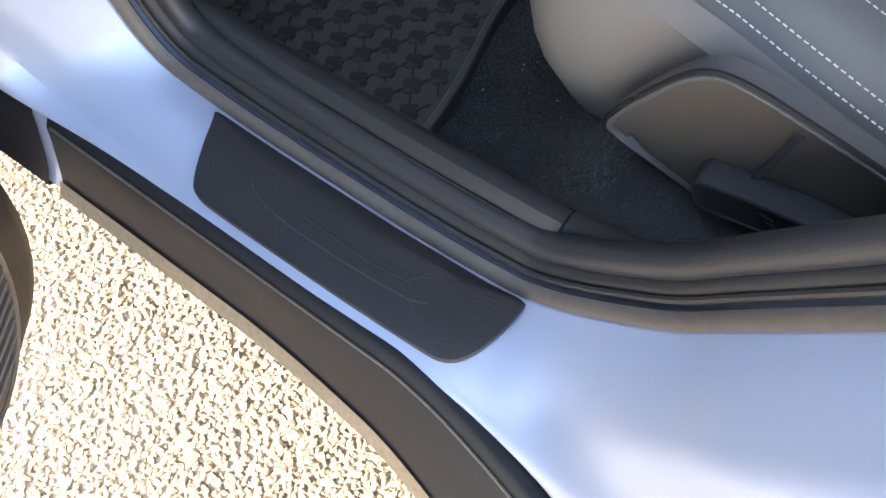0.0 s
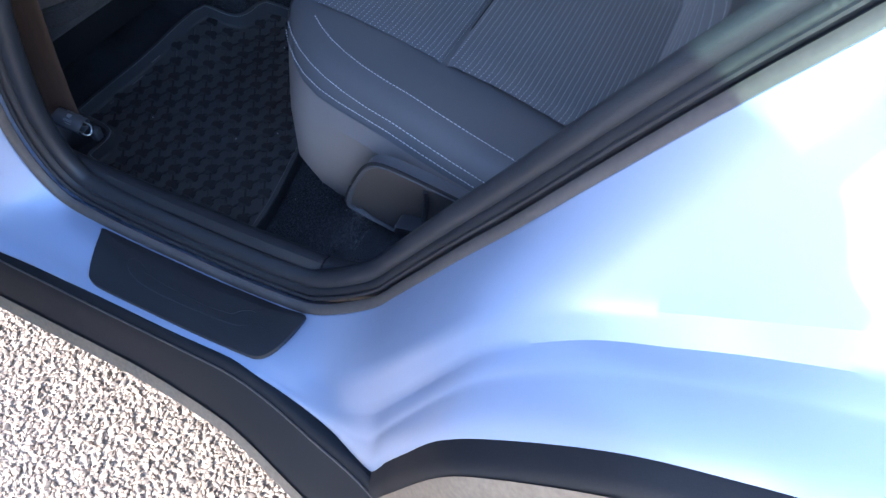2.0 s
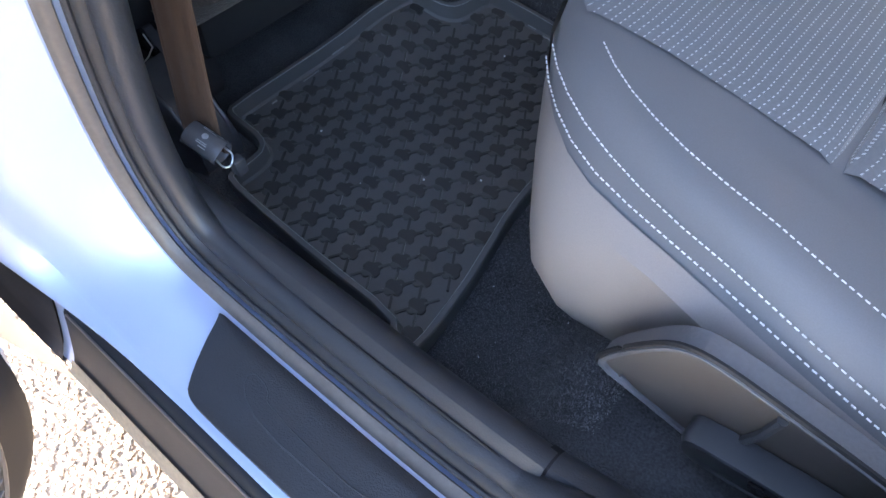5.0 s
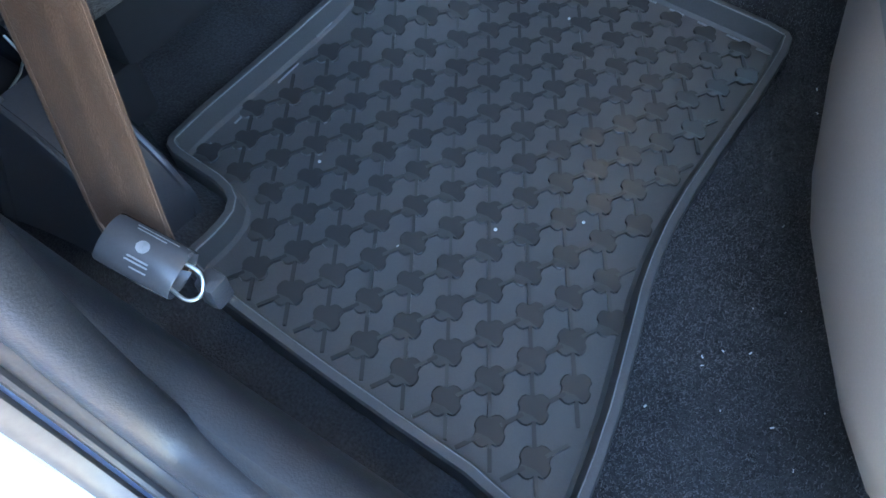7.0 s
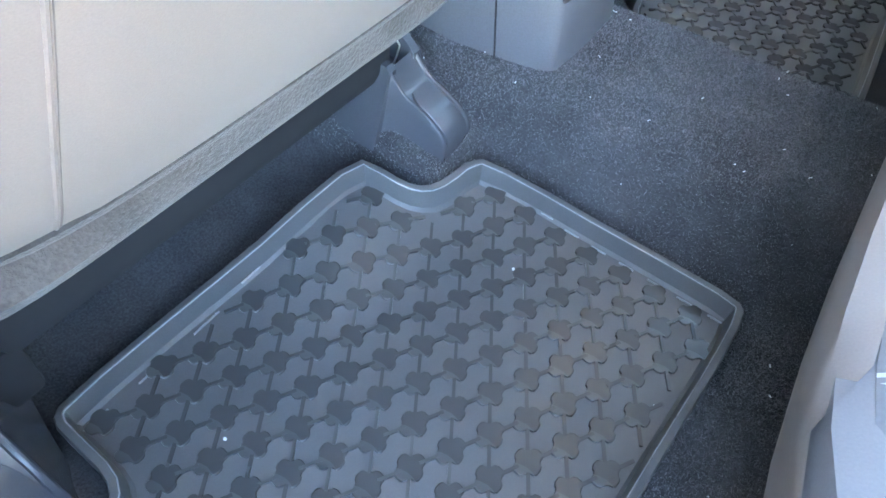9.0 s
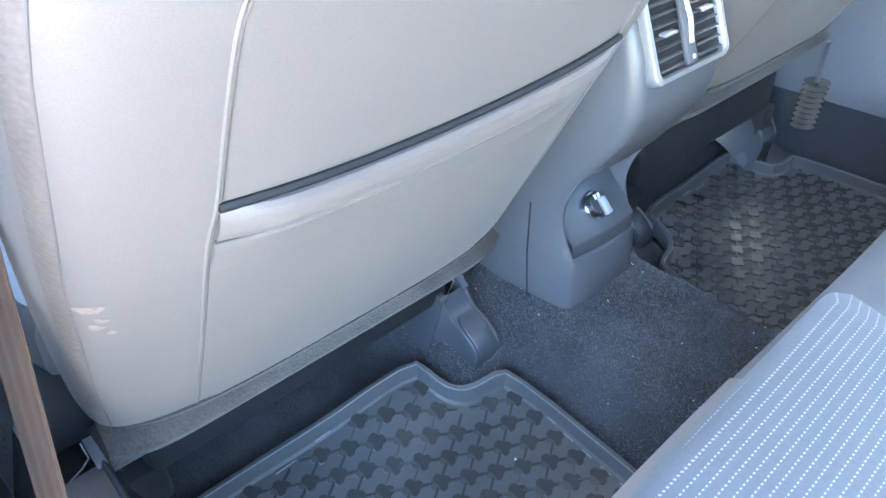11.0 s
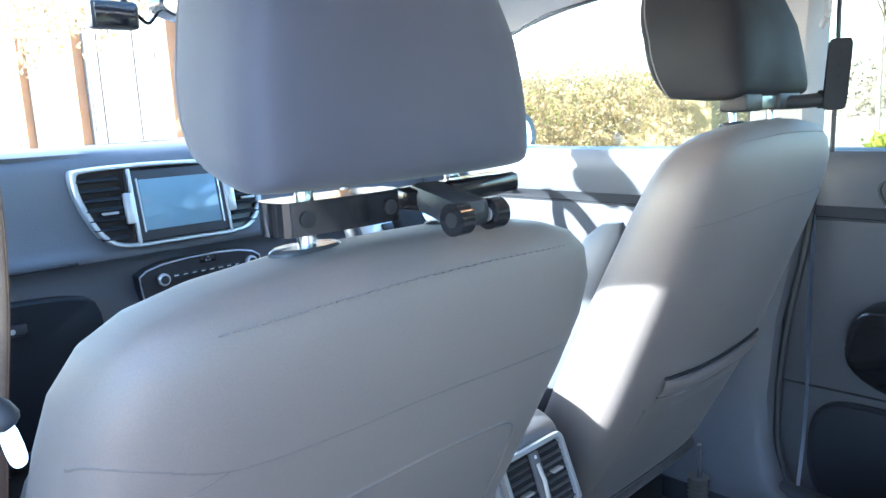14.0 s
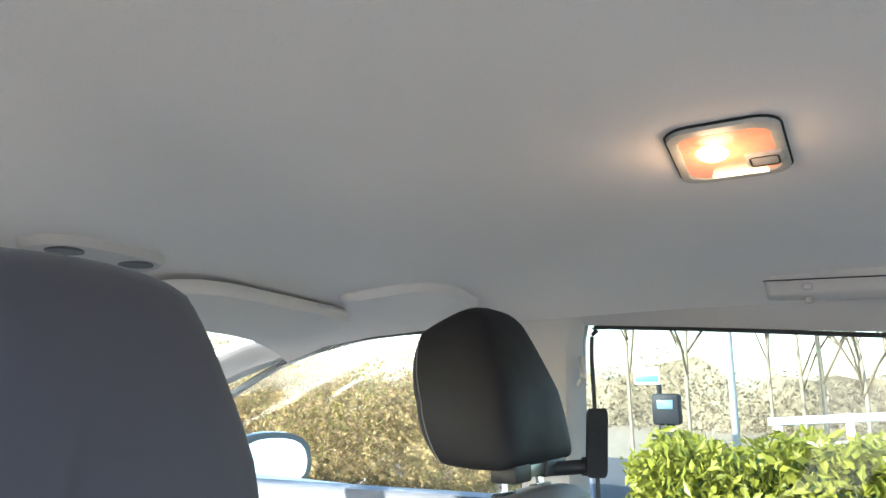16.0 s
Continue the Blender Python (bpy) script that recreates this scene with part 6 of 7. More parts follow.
loft(bm, [[Vector((q.x, 0.745 - h + (0.66 - q.y) * -0.10, q.y)) for q in (sm + (p - sm) * k for p in so)] for k, h in ((1.0, 0.0), (1.0, 0.014), (0.96, 0.018), (0.92, 0.014), (0.4, 0.013))])
part("door_bin", bm, CLAD, rd)
fd, fpan = door_panel("front_door", -1.0, 0.098, "closed driver's door with sunlit grey trim")
bm = bmesh.new()
arm_f = chaikin([(-0.72, 0.80), (-0.72, 0.87), (-0.60, 0.885), (-0.25, 0.865), (-0.18, 0.84), (-0.20, 0.78), (-0.45, 0.74)], 2)
am = Vector((-0.45, 0.81))
loft(bm, [[Vector((q.x, y, q.y)) for q in (am + (p - am) * k for p in arm_f)] for k, y in ((1.0, 0.735), (1.0, 0.69), (0.97, 0.668), (0.9, 0.66), (0.4, 0.658))])
af = part("armrest", bm, CLAD, fd)
for k in range(4):
    bm = bmesh.new()
    rbox(bm, (-0.62 + k * 0.045, 0.668, 0.884 - k * 0.003), (0.03, 0.02, 0.012), 0.003)
    part("window_switch", bm, SATIN if k % 2 else SCUFF, af)
bm = bmesh.new()
rbox(bm, (-0.62, 0.690, 1.03), (0.09, 0.012, 0.03), 0.006)
part("door_handle", bm, SATIN, fd)
# left front door, seen only from behind the seat
ld = thing("front_door", (-0.5, -0.74, 0.45), "closed passenger door with dark grey trim", "car door")
bm = bmesh.new()
grid(bm, [[Vector((x, -y, z)) for y, z in [(0.70, 0.36), (0.735, 0.56), (0.742, 0.7), (0.728, 0.9), (0.715, 1.0), (0.70, 1.03), (0.712, 1.055), (0.78, 1.05)]] for x in np.linspace(-1.0, -0.05, 12)])
part("trim_panel", bm, TRIM, ld)

# pillars and headliner
def roof_z(x, y):
    mid = float(np.interp(x, [-0.52, -0.42, -0.3, -0.1, 0.3, 0.7, 1.2, 1.6], [1.425, 1.455, 1.470, 1.482, 1.490, 1.488, 1.46, 1.41]))
    a = abs(y)
    drop = 0.014 * (a / 0.5) ** 2 + 0.036 * max(0.0, (a - 0.47) / 0.17) ** 2.2
    bump = 0.0
    if y > 0:   # raised moulding round the driver's grab handle
        q = ((x + 0.13) / 0.11) ** 4 + ((y - 0.50) / 0.09) ** 4
        k = min(1.0, max(0.0, 1.12 - q) * 3.2)
        bump = -0.015 * k * k * (3 - 2 * k)
    return mid - drop + bump


bm = bmesh.new()
grid(bm, [[Vector((x, y, roof_z(x, y))) for y in np.concatenate([np.linspace(-0.635, 0.36, 70), np.linspace(0.365, 0.635, 60)])] for x in np.concatenate([np.linspace(-0.52, 0.06, 120), np.linspace(0.09, 1.6, 50)])])
structure("ceiling", bm, HEADLINER, "warm grey woven headliner", "headliner")


def roof_edge(x, sy):
    return Vector((x, sy * 0.632, roof_z(x, 0.632)))


for sy in (1, -1):
    # rail between headliner and window tops
    bm = bmesh.new()
    xs = np.linspace(-0.25, 1.45, 40) if sy > 0 else np.linspace(-0.25, 0.9, 30)
    rows = []
    for x in xs:
        zt = float(np.interp(x, [-0.25, 0.14, 0.6, 0.9, 1.2, 1.45], [1.428, 1.418, 1.385, 1.345, 1.27, 1.18]))
        e = roof_edge(x, sy)
        rows.append([e + Vector((0, 0, 0.002)), Vector((x, sy * 0.648, (e.z + zt) / 2 + 0.004)), Vector((x, sy * 0.662, zt + 0.006)), Vector((x, sy * 0.670, zt)), Vector((x, sy * 0.70, zt + 0.004)), Vector((x, sy * 0.66, 1.50 if x < 0.9 else zt + 0.1))])
    grid(bm, rows)
    structure("roof_rail", bm, PILLAR, "pale grey trim along the window top", "car trim")
    # windscreen pillar
    bm = bmesh.new()
    rows = []
    for t in np.linspace(0, 1, 16):
        a = Vector((-0.23, sy * 0.640, 1.432)).lerp(Vector((-1.25, sy * 0.70, 1.13)), t) + Vector((0, 0, 0.055 * math.sin(math.pi * t) ** 0.8))
        inn_ = a + Vector((-0.02 - 0.03 * math.sin(math.pi * t), -sy * 0.055, 0.02 + 0.006))
        rows.append([a + Vector((0, sy * 0.04, 0.0)), a, a + Vector((-0.01, -sy * 0.014, 0.010)), (a + inn_) / 2 + Vector((0.004, -sy * 0.008, 0.002)), inn_, inn_ + Vector((-0.03, sy * 0.03, 0.02)), a + Vector((-0.03, sy * 0.05, 0.03)), a + Vector((0, sy * 0.04, 0.0))])
    grid(bm, rows)
    structure("windscreen_pillar", bm, PILLAR, "pale grey windscreen pillar trim", "car trim")
    # door pillar, upper pale and lower dark
    bm = bmesh.new()
    rows = []
    for z, x0, x1 in [(1.43, 0.0, 0.128), (1.39, 0.005, 0.118), (1.3, 0.008, 0.112), (1.2, 0.006, 0.108), (1.10, 0.0, 0.106), (1.02, -0.01, 0.106)]:
        y = float(np.interp(z, [1.02, 1.43], [0.675, 0.636]))
        rows.append([Vector((x0 - 0.004, sy * (y + 0.05), z)), Vector((x0, sy * (y + 0.010), z)), Vector((x0 + 0.012, sy * y, z)), Vector((x1 - 0.012, sy * y, z)), Vector((x1, sy * (y + 0.010), z)), Vector((x1 + 0.010, sy * (y + 0.045), z))])
    grid(bm, rows)
    structure("door_pillar", bm, PILLAR, "pale grey upper door pillar trim", "car trim")
    # unseen window upright, widened forwards to keep the sun off the belt
    if sy < 0:
        bm = bmesh.new()
        fr_ = [(-0.165, 1.03), (-0.155, 1.2), (-0.14, 1.43), (-0.012, 1.43), (-0.012, 1.03)]
        loft(bm, [[Vector((x, -(0.725 - (z - 1.03) * 0.09) + h, z)) for x, z in fr_] for h in (0.0, 0.022)])
        structure("door_frame_block", bm, CLAD, "black front door window frame, unseen, widened to shade the belt", "car door")
    bm = bmesh.new()
    rows = []
    for z, x0, x1 in [(1.02, -0.02, 0.108), (0.95, -0.03, 0.088), (0.8, -0.045, 0.06), (0.65, -0.06, 0.05), (0.55, -0.09, 0.058), (0.48, -0.14, 0.085), (0.44, -0.2, 0.16)][:7 if sy > 0 else 5]:
        y = float(np.interp(z, [0.44, 0.55, 1.02], [0.640, 0.668, 0.672]))
        rows.append([Vector((x0 - 0.004, sy * (y + 0.05), z)), Vector((x0, sy * (y + 0.012), z)), Vector((x0 + 0.02, sy * y, z)), Vector((x1 - 0.02, sy * y, z)), Vector((x1, sy * (y + 0.012), z)), Vector((x1 + 0.006, sy * (y + 0.03), z))])
    grid(bm, rows)
    structure("door_pillar", bm, TRIM if sy > 0 else GRAIN, "dark grey lower door pillar trim", "car trim")
# rubber seal along the far door's front edge
bm = bmesh.new()
tube(bm, spline([Vector(p) for p in ((0.112, 0.70, 1.10), (0.100, 0.70, 0.95), (0.076, 0.70, 0.8), (0.064, 0.70, 0.65), (0.075, 0.695, 0.53), (0.13, 0.685, 0.46), (0.3, 0.68, 0.44))], 6), 0.007, 8)
structure("door_seal", bm, RUBBER, "black rubber door seal", "car trim")
# window frames and panes on the far side
bm = bmesh.new()
wo = spline([Vector(p) for p in ((0.134, 0.70, 1.108), (0.136, 0.695, 1.25), (0.140, 0.678, 1.38), (0.152, 0.672, 1.408), (0.18, 0.672, 1.413), (0.5, 0.672, 1.388), (0.8, 0.674, 1.352), (0.9, 0.69, 1.25), (0.93, 0.71, 1.11))], 6)
tube(bm, wo, 0.004, 8)
structure("window_1", bm, RUBBER, "black rubber frame of the far rear window", "car window")
bm = bmesh.new()
tube(bm, spline([Vector(p) for p in ((0.0, 0.70, 1.108), (-0.005, 0.69, 1.3), (-0.02, 0.675, 1.405), (-0.10, 0.672, 1.424), (-0.29, 0.674, 1.424), (-0.506, 0.688, 1.392), (-0.69, 0.702, 1.328), (-0.95, 0.72, 1.20), (-1.08, 0.725, 1.11))], 6), 0.009, 8)
structure("window_2", bm, RUBBER, "black rubber frame of the driver's window", "car window")
for nm, x0, x1, sy, gl, lab in (("window_1", 0.12, 0.95, 1, TINTED, "lightly tinted side window glass"), ("window_2", -1.1, 0.03, 1, GLASS, "clear side window glass"), ("window_3", -1.1, -0.14, -1, GLASS, "clear side window glass")):
    bm = bmesh.new()
    grid(bm, [[Vector((x, sy * (0.725 - (z - 1.08) * 0.16), z)) for z in (1.08, 1.25, 1.43)] for x in np.linspace(x0, x1, 4)])
    structure(nm, bm, gl, lab, "window pane")
bm = bmesh.new()
grid(bm, [[Vector((x - 0.10 * (1 - (y / 0.66) ** 2) * 0.5, y, z)) for y in np.linspace(-0.68, 0.68, 13)] for x, z in [(-1.40, 1.10), (-1.15, 1.225), (-0.9, 1.325), (-0.66, 1.405), (-0.46, 1.455)]])
structure("windscreen", bm, GLASS, "clear windscreen glass", "windscreen")

# belt guide on the far pillar
gd = thing("belt_guide", (0.125, 0.655, 1.32), "pale grey seat belt guide hook on pillar", "belt guide")
bm = bmesh.new()
tube(bm, spline([Vector((0.128, 0.66, 1.36)), Vector((0.135, 0.640, 1.345)), Vector((0.137, 0.632, 1.326)), Vector((0.128, 0.640, 1.312))], 5), 0.006, 8)
part("hook", bm, PILLAR, gd)
# grab handle over the far rear window
gh = thing("grab_handle", (0.55, 0.58, 1.45), "pale grey folded grab handle with coat hook", "grab handle")
bm = bmesh.new()
gho = chaikin([(0.440, 0.585), (0.441, 0.566), (0.452, 0.556), (0.60, 0.553), (0.74, 0.556), (0.75, 0.57), (0.75, 0.585)], 2)
ghm = Vector((0.595, 0.578))
loft(bm, [[Vector((q.x, q.y, 1.462 - (q.y - 0.55) * 0.25 - (q.x - 0.45) * 0.03 - h)) for q in (Vector((ghm.x + (p.x - ghm.x) * kx, ghm.y + (p.y - ghm.y) * ky)) for p in gho)] for kx, ky, h in ((1.0, 1.0, -0.01), (1.0, 1.0, 0.012), (0.99, 0.90, 0.021), (0.97, 0.70, 0.024), (0.5, 0.2, 0.025))])
grip = part("grip", bm, PILLAR, gh)
bm = bmesh.new()
tube(bm, [(x, 0.548, 1.4555 - (x - 0.45) * 0.03) for x in (0.440, 0.445, 0.60, 0.75)], 0.0010, 6)
part("joint", bm, DARKSEAM, grip)
for dy, dz, w_ in ((-0.006, -0.016, 0.013), (0.004, -0.034, 0.010)):
    bm = bmesh.new()
    rbox(bm, (0.497, 0.556 + dy, 1.450 + dz + 0.010), (w_, 0.010, 0.010), 0.003)
    part("coat_hook", bm, PILLAR, gh)
# dome lamp
dl = thing("dome_lamp", (0.465, 0.032, 1.478), "lit dome lamp with orange glow in grey frame", "ceiling lamp")
dc = Vector((0.466, 0.033))
DZ = 1.4885
do = [Vector((p.x + (p.y - 0.033) * (-0.03 - 0.9 * (0.466 - p.x)), p.y)) for p in rrect(0.088, 0.144, 0.020, 0.466, 0.033)]
LAMPF = mk("lamp_frame", (0.46, 0.45, 0.43), 0.45)
bm = bmesh.new()
loft(bm, [[Vector((q.x, q.y, DZ - h)) for q in (dc + (p - dc) * k for p in do)] for k, h in ((1.0, -0.01), (1.0, 0.002), (0.985, 0.0042), (0.90, 0.0050), (0.83, 0.0045), (0.81, 0.002))], cap0=False, cap1=False)
fr_ = part("frame", bm, LAMPF, dl, "grey plastic frame")
bm = bmesh.new()
tube(bm, [Vector((q.x, q.y, DZ - 0.0006)) for q in (dc + (p - dc) * 1.012 for p in do)], 0.0012, 5, closed=True)
part("shadow_gap", bm, DARK, fr_)
bm = bmesh.new()
lens_o = [dc + (p - dc) * 0.82 for p in do]
loft(bm, [[Vector((q.x, q.y, DZ - h)) for q in (dc + (p - dc) * k for p in lens_o)] for k, h in ((1.0, 0.0), (1.0, 0.0025), (0.96, 0.0038), (0.3, 0.0045))])
ln = part("lens", bm, LENS, dl, "glowing orange lens")
bm = bmesh.new()
bmesh.ops.create_uvsphere(bm, u_segments=16, v_segments=8, radius=0.016, matrix=Matrix.Translation((0.455, 0.02, DZ - 0.004)) @ Matrix.Diagonal((0.8, 1.2, 0.35, 1)))
part("bulb", bm, BULB, ln)
bm = bmesh.new()
tube(bm, [Vector((0.446, 0.084, DZ - 0.0045)), Vector((0.492, 0.086, DZ - 0.0045))], 0.0020, 6)
part("lens_edge", bm, BULB, ln, "bright moulded edge of the lens")
bm = bmesh.new()
rbox(bm, (0.492, 0.050, DZ - 0.0045), (0.030, 0.032, 0.006), 0.004)
sw_ = part("switch", bm, LAMPF, dl, "grey rocker switch")
bm = bmesh.new()
tube(bm, [(0.492 + p.x, 0.050 + p.y, DZ - 0.0076) for p in rrect(0.022, 0.024, 0.004)], 0.0008, 5, closed=True)
part("switch_line", bm, DARKSEAM, sw_)
lamp = new("dome_bulb", bpy.data.lights.new("dome_bulb", "POINT"))
lamp.data.energy, lamp.data.color, lamp.data.shadow_soft_size = 0.03, (1.0, 0.6, 0.3), 0.015
lamp.location = CABIN @ Vector((0.457, 0.02, DZ - 0.03))


# sun visors
def visor(sy, label):
    v = thing("sun_visor", (-0.36, sy * 0.33, 1.45), label, "sun visor", "sun visors")
    vo_ = chaikin([(-0.270, 0.10), (-0.268, 0.40), (-0.262, 0.50), (-0.290, 0.54), (-0.40, 0.53), (-0.43, 0.40), (-0.43, 0.10)], 2)
    vm = Vector((-0.35, 0.32))
    T = lambda q, h: Vector((q.x, sy * q.y, 1.452 + (q.x + 0.27) * 0.20 - 0.012 * (abs(q.y) / 0.5) ** 2 + h))
    bm = bmesh.new()
    loft(bm, [[T(q, h) for q in (vm + (p - vm) * k for p in vo_)] for k, h in ((0.97, 0.012), (1.0, 0.005), (1.0, -0.002), (0.97, -0.009), (0.5, -0.0105))])
    b_ = part("panel", bm, HEADLINER, v)
    return v, b_, T


visor(1, "folded pale grey driver's sun visor")
vv, vb, VT = visor(-1, "folded pale grey passenger sun visor with airbag label")
LM = Vector((-0.365, 0.345))
bm = bmesh.new()
grid(bm, [[VT(Vector((x, y)), -0.0125) for y in (0.30, 0.39)] for x in (-0.335, -0.375)])
lb = part("label", bm, LABEL, vb, "white airbag warning label", smooth=False)
bm = bmesh.new()
grid(bm, [[VT(Vector((x, y)), -0.0140) for y in (0.30, 0.39)] for x in (-0.330, -0.346)])
part("label_band", bm, YELLOW, lb, smooth=False)
cu = bpy.data.curves.new("label_word", "FONT")
cu.body, cu.size, cu.align_x, cu.align_y = "AIRBAG", 0.017, "CENTER", "CENTER"
to = new("label_word", cu)
dg = bpy.context.evaluated_depsgraph_get()
me_ = bpy.data.meshes.new_from_object(to.evaluated_get(dg))
bpy.data.objects.remove(to)
wo_ = new("label_word", me_)
me_.materials.append(DARK)
p0 = VT(Vector((-0.338, 0.345)), -0.0150)
wo_.parent = lb
wo_.matrix_basis = Matrix.Translation(-ROOTS[lb]) @ CABIN @ Matrix.Translation(p0) @ Matrix(((0, -1, 0, 0), (-1, 0, 0, 0), (0, 0, -1, 0), (0, 0, 0, 1))) @ Matrix.Diagonal((1, 1, 1, 1))
for k in range(3):
    bm = bmesh.new()
    y = 0.315 + k * 0.028
    grid(bm, [[VT(Vector((x, yy)), -0.0138) for yy in (y, y + 0.018)] for x in (-0.352, -0.369)])
    part("pictogram", bm, TRIM, lb, smooth=False)

# overhead console
oc = thing("overhead_console", (-0.22, 0.0, 1.455), "pale grey overhead console with map lamps", "overhead console")
bm = bmesh.new()
oo = chaikin([(-0.32, -0.11), (-0.32, 0.08), (-0.24, 0.075), (-0.225, -0.015), (-0.24, -0.105)], 2)
om = Vector((-0.275, -0.015))
loft(bm, [[Vector((q.x, q.y, roof_z(q.x, 0) - h)) for q in (om + (p - om) * k for p in oo)] for k, h in ((1.0, -0.005), (1.0, 0.006), (0.95, 0.012), (0.4, 0.013))])
ob_ = part("housing", bm, PILLAR, oc)
for y in (-0.05, 0.05):
    bm = bmesh.new()
    disc(bm, (-0.265, y - 0.015, roof_z(-0.265, 0) - 0.010), (0, 0, -1), 0.022, 0.004, 18)
    part("map_lamp", bm, TRIM, ob_)

# mirror and dash camera on the windscreen
mi = thing("rear_view_mirror", (-0.72, 0.0, 1.40), "black rear view mirror on the windscreen", "mirror")
bm = bmesh.new()
mo = chaikin([(-0.055, -0.03), (-0.06, 0.03), (0.19, 0.035), (0.20, -0.028)], 3)
loft(bm, [[Vector((-0.70 - h, -0.02 + p.x, 1.405 + p.y)) for p in mo] for h in (0.0, 0.004, 0.03, 0.045)])
mb = part("housing", bm, GLOSS, mi)
bm = bmesh.new()
loft(bm, [[Vector((-0.699 + h, -0.02 + 0.07 + (p.x - 0.07) * 0.94, 1.405 + p.y * 0.88)) for p in mo] for h in (-0.001, 0.001)])
part("mirror_glass", bm, CHROME, mi, "silvered mirror glass")
bm = bmesh.new()
tube(bm, [(-0.735, 0.01, 1.40), (-0.748, 0.0, 1.405), (-0.752, -0.01, 1.40)], 0.018, 10)
part("stalk", bm, CLAD, mi)
bm = bmesh.new()
rbox(bm, (-0.765, 0.03, 1.385), (0.05, 0.09, 0.05), 0.02)
part("sensor_cover", bm, CLAD, mi)
dcm = thing("dash_camera", (-0.76, -0.14, 1.41), "small black dash camera on a suction mount", "dash camera")
bm = bmesh.new()
rbox(bm, (-0.735, -0.145, 1.385), (0.028, 0.082, 0.046), 0.007)
db_ = part("body", bm, SCUFF, dcm)
bm = bmesh.new()
rbox(bm, (-0.7205, -0.145, 1.385), (0.003, 0.068, 0.036), 0.001)
part("screen", bm, GLOSS, db_)
bm = bmesh.new()
tube(bm, [(-0.735, -0.125, 1.406), (-0.745, -0.122, 1.422)], 0.008, 10)
part("stalk", bm, SCUFF, dcm)
bm = bmesh.new()
disc(bm, (-0.742, -0.122, 1.418), (-0.4, 0, 0.9), 0.014, 0.010, 16, 0.022)
part("suction_cup", bm, CLAD, dcm)
bm = bmesh.new()
tube(bm, spline([Vector(p) for p in ((-0.735, -0.105, 1.39), (-0.735, -0.085, 1.375), (-0.745, -0.06, 1.395), (-0.75, -0.02, 1.41))], 5), 0.003, 6)
part("cable", bm, GLOSS, dcm)


# corrugated belt stalk between the far seat and its door
bs = thing("belt_stalk", (-0.06, 0.62, 0.40), "ribbed dark bellows sleeve round a belt stalk", "belt stalk")
bm = bmesh.new()
rings = []
b0, b1_ = Vector((-0.050, 0.612, 0.400)), Vector((-0.044, 0.606, 0.482))
for k in range(33):
    u = k / 32
    r = 0.0175 + 0.0034 * math.cos(2 * math.pi * u * 8)
    c = b0.lerp(b1_, u)
    rings.append([c + Vector((math.cos(a) * r, math.sin(a) * r, 0)) for a in np.linspace(0, 2 * math.pi, 17)[:-1]])
loft(bm, rings)
part("bellows", bm, mk("worn_bellows", (0.16, 0.155, 0.14), 0.2, 0.5, 0.2, 20, 200, 0.05), bs)
bm = bmesh.new()
tube(bm, [b1_ - Vector((0, 0, 0.01)), b1_ + Vector((0.002, -0.006, 0.07))], 0.007, 10, flat=0.5)
part("stalk", bm, TRIM, bs)


# ---- dashboard ----
dash = thing("dashboard", (-1.0, 0.0, 0.5), "dark grey dashboard with silver-trimmed display and radio", "dashboard")
DP = [(-1.42, 1.10), (-1.36, 1.145), (-1.25, 1.158), (-1.10, 1.163), (-1.00, 1.163), (-0.945, 1.158), (-0.918, 1.145), (-0.905, 1.125), (-0.895, 1.06), (-0.885, 0.985), (-0.872, 0.965), (-0.872, 0.95), (-0.89, 0.935), (-0.90, 0.90), (-0.905, 0.80), (-0.93, 0.70), (-0.98, 0.6), (-1.05, 0.5), (-1.1, 0.35)]
bm = bmesh.new()
rows = []
for y in np.linspace(-0.72, 0.72, 61):
    hood = 0.045 * math.exp(-((y - 0.37) / 0.15) ** 4)
    wave = 0.03 * (1 - math.exp(-((y) / 0.25) ** 2)) * (1 if y < 0 else 0.6)
    rows.append([Vector((x + (wave if 5 < i < 12 else 0) * 0.8 + (0.03 * hood / 0.045 if 4 < i < 8 else 0), y, z + (hood if 3 < i < 9 else 0))) for i, (x, z) in enumerate(spline([Vector(p) for p in DP], 2))])
grid(bm, rows)
top = part("panel", bm, TRIM, dash)
bm = bmesh.new()
tube(bm, [(-0.862 + 0.024, y, 0.958) for y in np.linspace(-0.68, -0.22, 8)], 0.003, 6)
part("groove", bm, DARKSEAM, top)
gb = chaikin([(-0.66, 0.60), (-0.66, 0.86), (-0.60, 0.90), (-0.22, 0.90), (-0.17, 0.86), (-0.17, 0.60)], 2)
bm = bmesh.new()
gm = Vector((-0.42, 0.75))
loft(bm, [[Vector((-0.885 + h - (0.9 - q.y) * 0.16, q.x, q.y)) for q in (gm + (p - gm) * k for p in gb)] for k, h in ((1.0, -0.02), (1.0, 0.018), (0.98, 0.022), (0.5, 0.024))])
gbx = part("glove_box", bm, CLAD, dash, "dark glove box lid")
bm = bmesh.new()
rbox(bm, (-0.868, -0.335, 0.852), (0.012, 0.05, 0.022), 0.005)
part("latch", bm, SCUFF, gbx)
bm = bmesh.new()
disc(bm, (-0.863, -0.335, 0.852), (1, 0, 0), 0.005, 0.002, 12)
part("lock", bm, SATIN, gbx)
